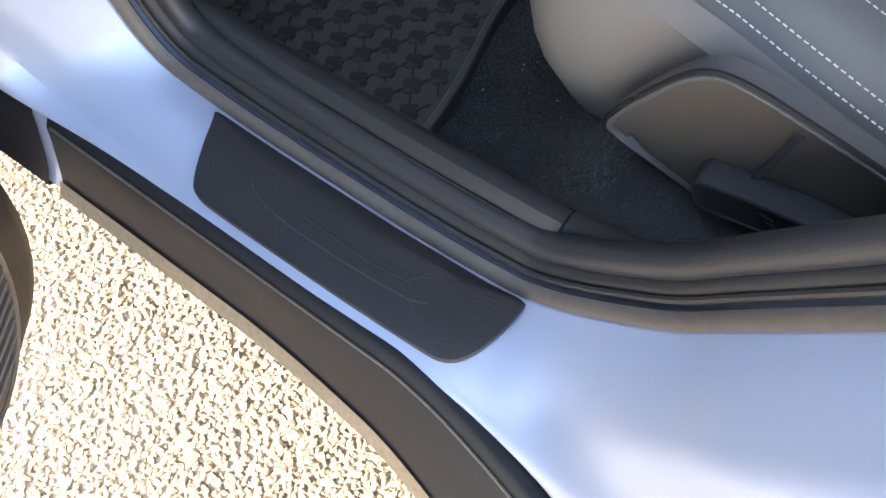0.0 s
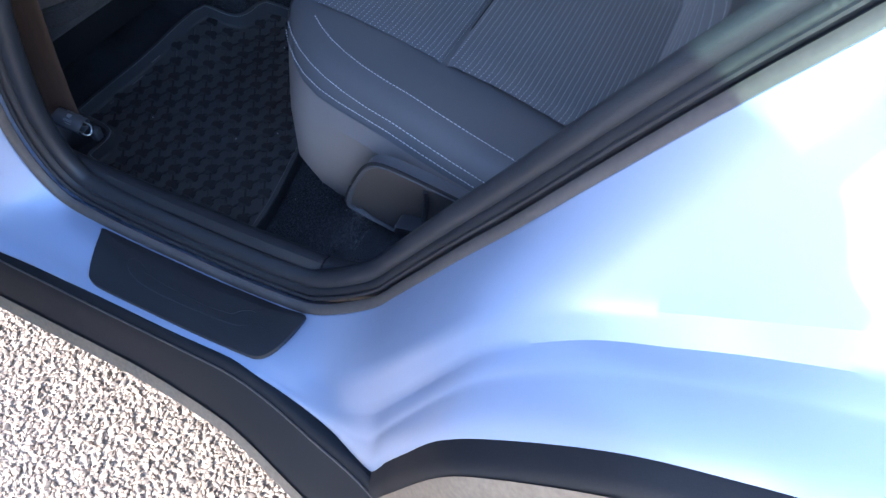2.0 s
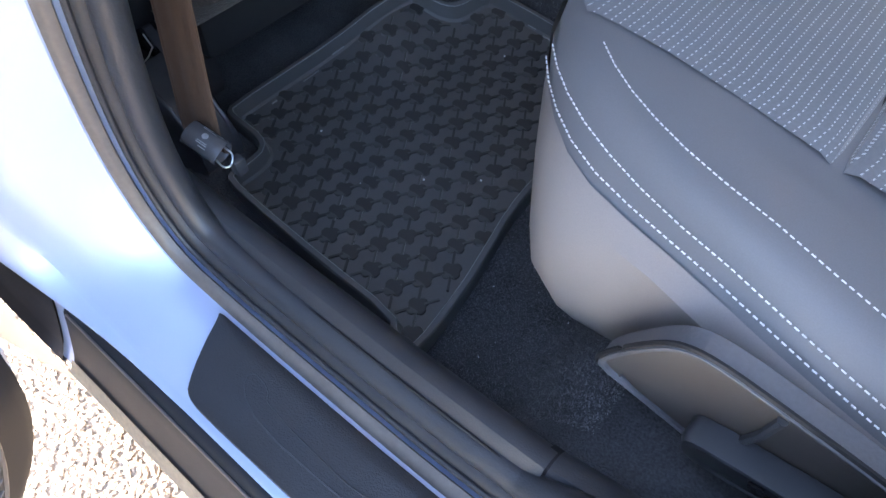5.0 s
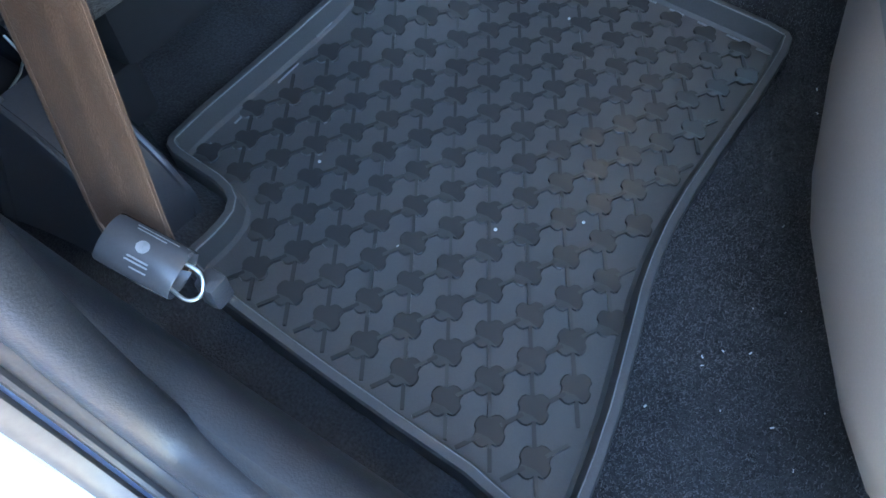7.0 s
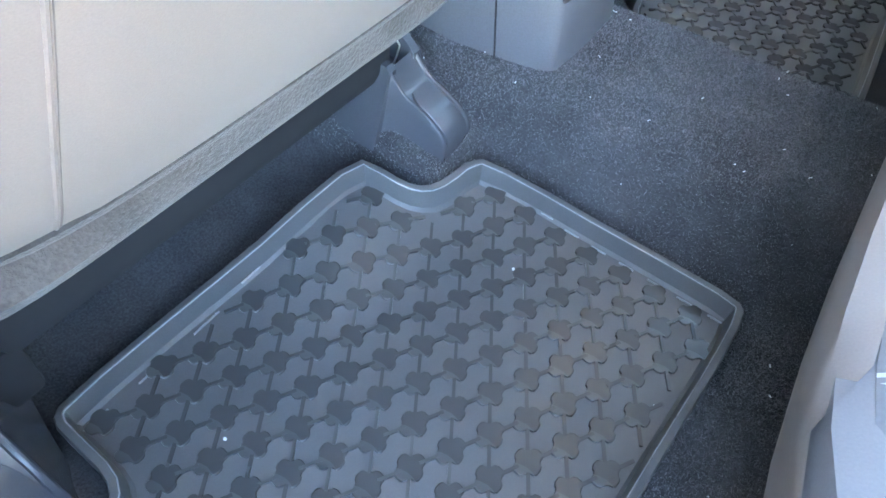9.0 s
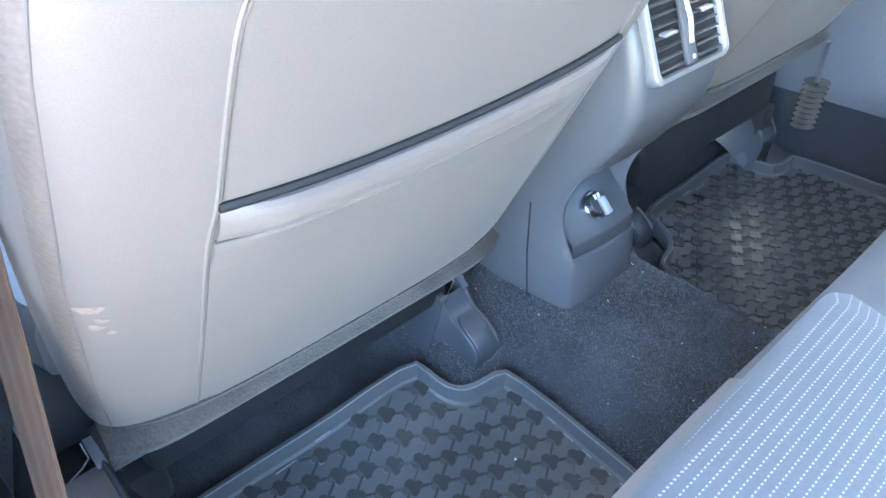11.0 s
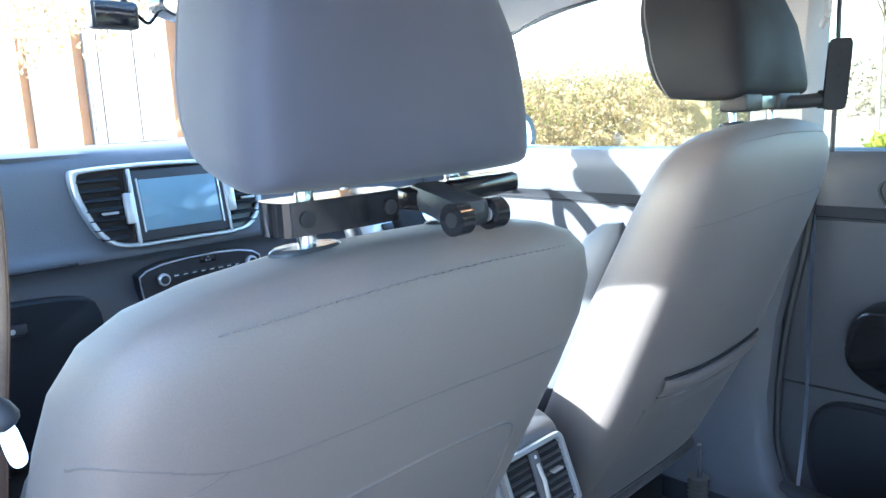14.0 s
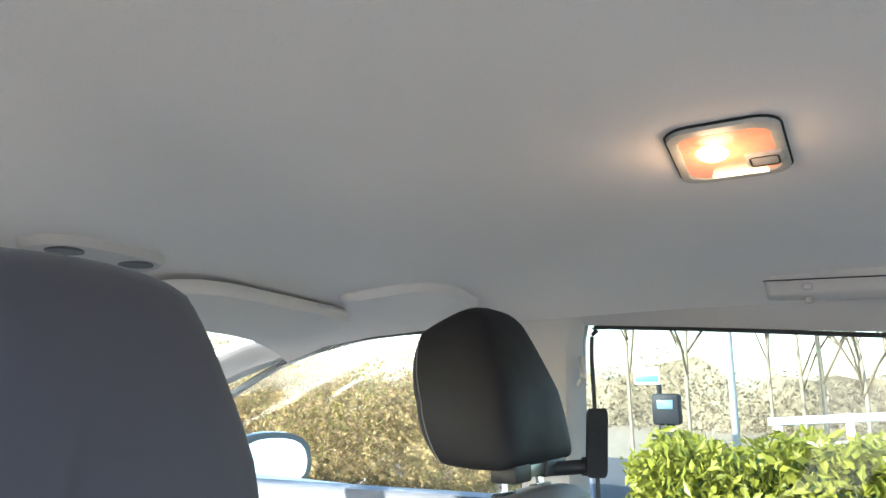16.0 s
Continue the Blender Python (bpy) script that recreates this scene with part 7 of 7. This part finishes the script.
# display with vents either side
Q_ = lambda y, z, h=0.0: Vector((-0.868 - (z - 1.045) * 0.18 + h, y, z))
fo = chaikin([(-0.205, 1.118), (-0.198, 1.06), (-0.165, 0.985), (-0.12, 0.968), (0.0, 0.970), (0.12, 0.968), (0.160, 0.985), (0.186, 1.04), (0.182, 1.10), (0.17, 1.120), (0.0, 1.130), (-0.19, 1.127)], 2)
fc = Vector((-0.008, 1.048))
bm = bmesh.new()
loft(bm, [[Q_(q.x, q.y, h) for q in (Vector((fc.x + (p.x - fc.x) * k, fc.y + (p.y - fc.y) * (k - (1 - k) * 0.6))) for p in fo)] for k, h in ((1.0, -0.02), (1.0, 0.003), (0.985, 0.006), (0.955, 0.006), (0.94, 0.0))], cap0=False, cap1=False)
ring_ = part("display_surround", bm, SATIN, dash, "satin silver surround")
bm = bmesh.new()
loft(bm, [[Q_(q.x, q.y, h) for q in (fc + (p - fc) * 0.95 for p in fo)] for h in (-0.02, -0.004)])
part("surround_back", bm, GLOSS, ring_)
bm = bmesh.new()
rbox(bm, Q_(0.0, 1.046, 0.000), (0.012, 0.190, 0.140), 0.004, Matrix.Rotation(radians(-10), 4, "Y"))
bez = part("display_bezel", bm, SCUFF, dash, "matt black bezel")
for s in (-1, 1):
    bm = bmesh.new()
    rbox(bm, Q_(s * 0.097, 1.046, 0.003), (0.010, 0.007, 0.150), 0.002, Matrix.Rotation(radians(-10), 4, "Y"))
    part("side_trim", bm, SATIN, ring_)
    bm = bmesh.new()
    rbox(bm, Q_(s * 0.107, 1.045, 0.006), (0.012, 0.018, 0.060), 0.004, Matrix.Rotation(radians(-10), 4, "Y"))
    part("vent_wheel", bm, SATIN, ring_)
    for k in range(7):
        z = 0.992 + k * 0.0185
        w = float(np.interp(z, [0.98, 1.02, 1.10], [0.045, 0.066, 0.080]))
        bm = bmesh.new()
        rbox(bm, Q_(s * (0.115 + w / 2 - (0.008 if s > 0 else 0)), z, 0.0), (0.014, w, 0.0035), 0.001, Matrix.Rotation(radians(15), 4, "Y"))
        part("slat", bm, CLAD, ring_)
    bm = bmesh.new()
    rbox(bm, Q_(s * 0.145, 1.040, 0.010), (0.01, 0.03, 0.005), 0.002)
    part("vent_tab", bm, SATIN, ring_)
bm = bmesh.new()
rbox(bm, Q_(-0.002, 1.048, 0.0062), (0.002, 0.160, 0.100), 0.0008, Matrix.Rotation(radians(-10), 4, "Y"))
part("display_screen", bm, SCREEN, bez, "blank display, pale sky painted into its blue")
for s in (-1, 1):
    bm = bmesh.new()
    tube(bm, [Q_(s * 0.0835, 0.996, 0.0065), Q_(s * 0.0845, 1.100, 0.0065)], 0.0018, 6)
    part("bezel_edge", bm, SATIN, bez)
# radio and climate panels
R_ = lambda y, z, h=0.0: Vector((-0.872 - max(0, 0.93 - z) * 0.10 + h, y, z))
bm = bmesh.new()
rp_ = chaikin([(-0.105, 0.928), (-0.100, 0.868), (-0.080, 0.800), (0.155, 0.800), (0.17, 0.868), (0.165, 0.932)], 2)
rm = Vector((0.03, 0.866))
loft(bm, [[R_(q.x, q.y, h) for q in (rm + (p - rm) * k for p in rp_)] for k, h in ((1.0, -0.03), (1.0, 0.006), (0.98, 0.009), (0.5, 0.009))])
rad = part("radio_panel", bm, SCUFF, dash, "black radio and climate panel")
bm = bmesh.new()
tube(bm, [R_(p.x, p.y, 0.008) for p in (rm + (p - rm) * 0.995 for p in rp_)], 0.0018, 6, closed=True)
part("panel_edge", bm, SATIN, rad)
for y, z, r in ((-0.056, 0.894, 0.0125), (0.142, 0.898, 0.0125), (-0.020, 0.842, 0.0195), (0.150, 0.846, 0.0195)):
    bm = bmesh.new()
    disc(bm, R_(y, z, 0.008), (1, 0, 0), r, 0.012, 24)
    kn = part("knob", bm, SATIN, rad, "silver rotary knob")
    bm = bmesh.new()
    disc(bm, R_(y, z, 0.0195), (1, 0, 0), r * 0.68, 0.002, 20)
    part("knob_face", bm, SCUFF, kn)
for k in range(8):
    bm = bmesh.new()
    rbox(bm, R_(-0.028 + k * 0.0195, 0.896, 0.009), (0.004, 0.016, 0.010), 0.001)
    bt = part("button", bm, SCUFF, rad)
    bm = bmesh.new()
    rbox(bm, R_(-0.028 + k * 0.0195, 0.897, 0.0115), (0.001, 0.009, 0.002), 0.0003)
    part("button_mark", bm, LABEL, bt)
for k in range(12):
    bm = bmesh.new()
    by, bz = 0.012 + (k % 6) * 0.0185, 0.856 - 0.020 * (k // 6)
    rbox(bm, R_(by, bz, 0.009), (0.005, 0.0155, 0.015), 0.0012)
    bt = part("button", bm, TRIM, rad)
    bm = bmesh.new()
    rbox(bm, R_(by, bz, 0.0120), (0.001, 0.006, 0.005), 0.0003)
    part("button_mark", bm, LABEL, bt)
bm = bmesh.new()
tri_ = [R_(0.043 + a, 0.921 + b, 0.0105) for a, b in ((-0.006, -0.004), (0.006, -0.004), (0, 0.006))]
tube(bm, tri_, 0.0008, 5, closed=True)
part("hazard_symbol", bm, LABEL, rad)
bm = bmesh.new()
rbox(bm, R_(0.043, 0.921, 0.007), (0.005, 0.038, 0.016), 0.003)
part("hazard_button", bm, GLOSS, rad)

# steering wheel
sw = thing("steering_wheel", (-0.55, 0.37, 0.95), "black steering wheel with silver spokes", "steering wheel")
ax = Vector((0.90, 0, 0.42)).normalized()
u1, u2 = Vector((0, 1, 0)), Vector((-0.42, 0, 0.90)).normalized()
ce = Vector((-0.55, 0.37, 0.985))
bm = bmesh.new()
tube(bm, [ce + u1 * math.cos(a) * 0.182 + u2 * math.sin(a) * 0.182 for a in np.linspace(0, 2 * math.pi, 49)[:-1]], 0.0155, 10, closed=True, up=ax)
part("rim", bm, SCUFF, sw)
bm = bmesh.new()
ho_ = chaikin([(-0.085, 0.045), (0.085, 0.045), (0.075, -0.03), (0.03, -0.065), (-0.03, -0.065), (-0.075, -0.03)], 2)
loft(bm, [[ce + u1 * p.x * k + u2 * p.y * k + ax * h for p in ho_] for k, h in ((1.0, -0.03), (1.0, 0.0), (0.9, 0.018), (0.5, 0.026))])
hub = part("hub", bm, CLAD, sw)
bm = bmesh.new()
disc(bm, ce + ax * 0.025, ax, 0.02, 0.004, 20)
part("badge", bm, CHROME, hub, "plain chrome oval badge")
for s in (-1, 1):
    bm = bmesh.new()
    rbox(bm, ce + u1 * s * 0.128 + u2 * 0.006, (0.02, 0.085, 0.045), 0.008, Matrix.Rotation(radians(-25), 4, "Y"))
    sp_ = part("spoke", bm, SATIN, sw)
    for q in (-1, 1):
        bm = bmesh.new()
        rbox(bm, ce + u1 * (s * 0.105) + u2 * (0.006 + q * 0.012) + ax * 0.012, (0.006, 0.028, 0.014), 0.003, Matrix.Rotation(radians(-25), 4, "Y"))
        part("button", bm, SCUFF, sp_)
bm = bmesh.new()
tube(bm, [ce - ax * 0.02, ce - ax * 0.3], 0.04, 14)
part("column", bm, CLAD, sw)
# door mirror outside
dm = thing("door_mirror", (-0.95, 1.0, 1.10), "silver-blue door mirror with reflecting glass", "wing mirror")
bm = bmesh.new()
mo = chaikin([(-0.12, -0.07), (-0.13, 0.05), (-0.06, 0.085), (0.08, 0.075), (0.11, 0.0), (0.08, -0.07)], 2)
mc = Vector((-0.84, 0.985, 1.125))
MR = Matrix.Rotation(radians(-22), 3, 'Z') @ Matrix.Rotation(radians(-4), 3, 'Y')
loft(bm, [[mc + MR @ Vector((-h, p.x * k, p.y * k)) for p in mo] for k, h in ((1.0, 0.0), (1.05, 0.02), (1.0, 0.07), (0.7, 0.12), (0.3, 0.135))])
part("housing", bm, GLOSS, dm)
bm = bmesh.new()
loft(bm, [[mc + MR @ Vector((0.002 + h, p.x * 0.84, p.y * 0.80)) for p in mo] for h in (0, 0.001)])
part("mirror_glass", bm, CHROME, dm, "mirror glass")
bm = bmesh.new()
tube(bm, [mc + Vector((-0.05, -0.1, -0.04)), Vector((-0.92, 0.80, 1.09))], 0.03, 10)
part("arm", bm, GLOSS, dm)

# ---- outside, seen through the glass ----
LEAFG = mk("laurel_leaf", (0.28, 0.28, 0.04), 0.4, 0, 0.5, 3, 20, 0, island=1.2)
LEAFB = mk("autumn_leaf", (0.42, 0.30, 0.15), 0.7, 0, 0.6, 2, 20, 0, island=1.4)
LEAFY = mk("pale_green_leaf", (0.36, 0.35, 0.09), 0.6, 0, 0.5, 2, 20, 0, island=1.2)
BARK = mk("pale_bark", (0.27, 0.23, 0.17), 0.85, 0, 0.3, 5, 60, 0.5)
TWIG = mk("bare_twigs", (0.13, 0.10, 0.06), 0.85, 0, 0.35, 4, 40, 0.2)
PLANK = mk("weathered_plank", (0.17, 0.145, 0.12), 0.8, 0, 0.35, 4, 90, 0.5)
POSTW = mk("orange_post", (0.30, 0.14, 0.045), 0.7, 0, 0.25, 5, 90, 0.4)
WHITE = mk("white_paint", (0.8, 0.8, 0.79), 0.5, 0, 0.08, 4, 60, 0.1)
FAR = mk("far_wood", (0.24, 0.20, 0.14), 0.9, 0, 0.5, 0.6, 5, 0)


def leaves(name, box, n, size, mat, label, category, seed, hang=0.0, shape=None):
    rng = np.random.default_rng(seed)
    (x0, y0, z0), (x1, y1, z1) = box
    p = rng.uniform((x0, y0, z0), (x1, y1, z1), (n, 3))
    if shape is not None:
        keep = np.array([shape(*q) for q in p])
        p = p[keep]
        n = len(p)
    a = rng.normal(size=(n, 3)); a /= np.linalg.norm(a, axis=1)[:, None]
    b = np.cross(a, rng.normal(size=(n, 3))); b /= np.linalg.norm(b, axis=1)[:, None]
    s = size * rng.uniform(0.6, 1.3, (n, 1))
    c = np.cross(a, b)
    M3 = np.array(CABIN)
    p = p @ M3[:3, :3].T + M3[:3, 3]
    quad = np.stack([p - a * s, p + b * s * 0.42 + c * s * 0.12, p + a * s, p - b * s * 0.42 + c * s * 0.12], 1)
    me = bpy.data.meshes.new(name)
    f = np.arange(4 * n).reshape(n, 4)
    me.from_pydata(quad.reshape(-1, 3).tolist(), [], f.tolist())
    me.materials.append(mat)
    return tagged(new(name, me), label, category, kind="stuff")


for m_ in (LEAFG, LEAFB, LEAFY):
    n_, l_ = m_.node_tree.nodes, m_.node_tree.links
    tr_, mx_ = n_.new("ShaderNodeBsdfTranslucent"), n_.new("ShaderNodeMixShader")
    b_ = n_["Principled BSDF"]
    l_.new(b_.inputs["Base Color"].links[0].from_socket, tr_.inputs[0])
    mx_.inputs[0].default_value = 0.4
    l_.new(b_.outputs[0], mx_.inputs[1]); l_.new(tr_.outputs[0], mx_.inputs[2])
    l_.new(mx_.outputs[0], n_["Material Output"].inputs[0])
nz = lambda x, y, s: noise.noise((x * s, y * s, 3.7))
leaves("hedge", ((-0.85, 4.0, 0.15), (2.6, 5.2, 1.22)), 34000, 0.045, LEAFG, "bright green sunlit laurel hedge", "hedge", 2, shape=lambda x, y, z: z < 1.02 + 0.16 * nz(x, y, 2.5) and x > -0.78 + 0.15 * nz(z, y, 3))
# plain box behind the laurel leaves, inner shade painted as dark green
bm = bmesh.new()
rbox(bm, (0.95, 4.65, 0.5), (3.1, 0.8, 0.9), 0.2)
structure("hedge_core", bm, mk("hedge_shade", (0.06, 0.10, 0.016), 0.9, 0, 0.4, 3, 20, 0), "box filling the laurel hedge, dark green for the shade inside", "hedge")
leaves("shrub", ((-9.0, 4.8, 0.1), (-1.9, 6.2, 3.0)), 240000, 0.017, LEAFB, "tall yellow-brown winter hedge in full sun", "hedge", 3, shape=lambda x, y, z: z < 1.75 + 0.55 * nz(x, y, 0.9) + 0.35 * nz(x, y, 4) and nz(x * 1.3, z * 1.3 + y, 2.2) > -0.35 and x < -2.2 + 0.5 * nz(z, y, 2))
leaves("bramble", ((-9.0, 4.8, 0.1), (-1.9, 6.2, 3.0)), 70000, 0.022, LEAFY, "yellow-green leaves growing through the winter hedge", "hedge", 13, shape=lambda x, y, z: z < 1.75 + 0.55 * nz(x, y, 0.9) + 0.35 * nz(x, y, 4) and nz(x * 1.3, z * 1.3 + y, 2.2) > 0.05 and x < -2.2 + 0.5 * nz(z, y, 2))
# filler box whose dim brown stands for shade between the winter leaves
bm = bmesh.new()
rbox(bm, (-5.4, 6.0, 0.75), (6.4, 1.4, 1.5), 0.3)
structure("hedge_core", bm, mk("hedge_shade", (0.22, 0.16, 0.06), 0.9, 0, 0.5, 3, 20, 0), "box filling the winter hedge, dim brown for the shade inside", "hedge")


def tree(x, y, h, seed, leafy, label):
    t = thing("tree", (x, y, 0), label, "tree", "bare trees")
    rng = random.Random(seed)
    bm = bmesh.new()
    tube(bm, spline([Vector((x, y, 0)), Vector((x + rng.uniform(-.1, .1), y, h * 0.4)), Vector((x + rng.uniform(-.3, .3), y, h * 0.85))], 4), 0.016 + h * 0.0028, 7)
    part("trunk", bm, BARK, t)
    bm = bmesh.new()

    def grow(p, d, L, r, k):
        q = p + d * L
        mid = p.lerp(q, 0.5) + Vector((rng.uniform(-1, 1), rng.uniform(-1, 1), 0)) * L * 0.06
        tube(bm, [p, mid, q], r, 4)
        if k:
            for _ in range(3):
                nd = (d + Vector((rng.uniform(-.7, .7), rng.uniform(-.7, .7), rng.uniform(0.0, .6)))).normalized()
                grow(p.lerp(q, rng.uniform(0.4, 1.0)), nd, L * rng.uniform(0.5, 0.8), r * 0.55, k - 1)
    for k in range(11):
        a = rng.uniform(0, 6.28)
        grow(Vector((x, y, h * rng.uniform(0.25, 0.75))), Vector((math.cos(a) * .5, math.sin(a) * .5, 0.85)).normalized(), h * 0.24, 0.020, 3)
    tagged(part("crown", bm, TWIG, t), kind="stuff")


for k, (x, y, h) in enumerate(((-1.6, 11.0, 5.2), (-0.2, 14.0, 6.0), (0.7, 12.0, 4.6), (1.7, 15.0, 5.0), (2.9, 13.0, 4.4), (-3.0, 13.0, 6.5), (-4.6, 12.0, 6.0), (3.9, 17.0, 6.0), (0.2, 10.5, 5.6), (1.2, 13.5, 6.2), (2.2, 11.5, 5.2), (3.3, 15.5, 6.4), (4.4, 13.0, 5.4), (-0.9, 16.0, 6.6))):
    tree(x, y, h, 40 + k, False, "tall bare winter tree with pale twigs")
leaves("far_wood", ((-16, 19, 0), (16, 24, 4.2)), 90000, 0.06, FAR, "hazy brown winter wood in the distance", "wood", 5, shape=lambda x, y, z: z < 2.0 + 0.7 * nz(x, y, 0.35) + 0.6 * nz(x, y, 1.3))
bm = bmesh.new()
rows = []
for x in np.linspace(-22, 22, 90):
    top_ = 2.0 + 0.9 * nz(x, 21, 0.35) + 0.5 * nz(x, 21, 1.3)
    rows.append([Vector((x, 21.0 + 0.6 * nz(x, z, 0.8), z)) for z in np.linspace(0, top_, 6)])
grid(bm, rows)
structure("far_wood_core", bm, FAR, "hazy brown winter wood edge in the distance", "wood")
# lamp pole, signs and white rail beyond the hedge
pole = thing("street_lamp", (-0.72, 9.0, 0.0), "tall slim grey lamp pole", "lamp pole")
bm = bmesh.new()
tube(bm, [(-0.72, 9.0, 0), (-0.72, 9.0, 5.5)], 0.045, 10)
part("pole", bm, mk("grey_pole", (0.35, 0.37, 0.38), 0.5, 0.4), pole)
sg = thing("sign", (-1.55, 8.2, 0), "white and blue notice board on a post", "sign")
bm = bmesh.new()
tube(bm, [(-1.42, 8.2, 0), (-1.42, 8.2, 1.5)], 0.03, 8)
part("post", bm, CLAD, sg)
bm = bmesh.new()
rbox(bm, (-1.55, 8.18, 1.60), (0.30, 0.03, 0.20), 0.01)
bd = part("board", bm, WHITE, sg)
bm = bmesh.new()
rbox(bm, (-1.55, 8.162, 1.57), (0.27, 0.01, 0.08), 0.004)
part("blue_bar", bm, mk("blue_print", (0.10, 0.35, 0.6), 0.5), bd)
mt = thing("ticket_machine", (-1.32, 8.0, 0), "dark ticket machine on a post", "ticket machine")
bm = bmesh.new()
rbox(bm, (-1.30, 8.0, 1.22), (0.30, 0.2, 0.34), 0.03)
mbx = part("cabinet", bm, CLAD, mt)
bm = bmesh.new()
rbox(bm, (-1.30, 7.895, 1.27), (0.18, 0.02, 0.10), 0.01)
part("window", bm, SCREEN, mbx)
bm = bmesh.new()
rbox(bm, (-1.30, 8.0, 0.55), (0.14, 0.12, 1.1), 0.01)
part("stand", bm, CLAD, mt)
rl = thing("fence", (2.0, 8.5, 0), "white sloping rail fence", "fence")
for k in range(8):
    bm = bmesh.new()
    x = -0.2 + k * 0.7
    rbox(bm, (x, 8.5, 0.55 + 0.04 * k), (0.08, 0.08, 1.1 + 0.08 * k), 0.01)
    part("post", bm, WHITE, rl)
for z in (0.0, 0.28):
    bm = bmesh.new()
    tube(bm, [(-0.3, 8.45, 0.80 + z), (5.2, 8.45, 1.12 + z)], 0.045, 8)
    part("rail", bm, WHITE, rl)
# timber fence along the lane ahead, facing the sun
tf = thing("fence", (-7.0, 2.2, 0), "tall weathered timber plank fence in sun", "fence")
rng = random.Random(8)
x = -12.5
while x < -2.9:
    w = rng.uniform(0.13, 0.16)
    bm = bmesh.new()
    rbox(bm, (x + w / 2, 2.2 + rng.uniform(-.01, .01), 1.1), (w - 0.012, 0.03, 2.2 + rng.uniform(-.03, .03)), 0.004)
    part("plank", bm, PLANK, tf)
    x += w
for xx in (-9.5, -7.6, -5.4, -3.2):
    bm = bmesh.new()
    rbox(bm, (xx, 2.13, 1.15), (0.10, 0.10, 2.3), 0.008)
    part("post", bm, POSTW, tf)
nt = thing("notice", (-4.6, 2.17, 1.7), "white paper notice fixed to the fence", "notice")
bm = bmesh.new()
rbox(bm, (-4.6, 2.175, 1.72), (0.30, 0.006, 0.36), 0.002)
part("sheet", bm, WHITE, nt)
bm = bmesh.new()
rbox(bm, (-4.6, 2.170, 1.58), (0.24, 0.004, 0.05), 0.001)
part("print_bar", bm, mk("blue_print", (0.15, 0.35, 0.55), 0.5), nt)
leaves("climber", ((-12.5, 2.0, 1.5), (-2.9, 2.6, 3.0)), 9000, 0.05, LEAFB, "brown twiggy climber over the fence", "climbing plant", 9, shape=lambda x, y, z: z > 2.0 + 0.5 * nz(x, z, 1.2))
leaves("shrub", ((-4.4, 1.6, 0.1), (-2.6, 2.1, 1.5)), 2500, 0.05, LEAFB, "dry brown shrub at the fence foot", "shrub", 10, shape=lambda x, y, z: z < 1.1 + 0.4 * nz(y, x, 2))
# rear closing walls
bm = bmesh.new()
grid(bm, [[Vector((x, y, z)) for y in np.linspace(-0.66, 0.66, 5)] for x, z in [(0.98, 0.35), (1.0, 0.7), (1.02, 0.95)]])
structure("rear_wall", bm, CARPET, "dark carpeted back of the rear seats", "car trim")
# unseen rear glass and pillars, added to cut sky light on the headliner
bm = bmesh.new()
grid(bm, [[Vector((x, y * w, z)) for y in np.linspace(-1, 1, 7)] for x, z, w in [(1.70, 1.08, 0.68), (1.66, 1.22, 0.64), (1.60, 1.41, 0.58)]])
structure("window_4", bm, PRIVACY, "dark tailgate privacy glass, unseen, added to dim the cabin", "car window")
for sy in (-1, 1):
    bm = bmesh.new()
    grid(bm, [[Vector((x, sy * (0.70 - 0.09 * (z - 1.04) / 0.42), z)) for z in np.linspace(1.04, 1.46 - 0.10 * max(0.0, x - 1.1), 5)] for x in np.linspace(0.97, 1.66, 6)])
    structure("rear_pillar_block", bm, HEADLINER, "pale grey rear pillar trim, unseen, added to block sky light", "car trim")
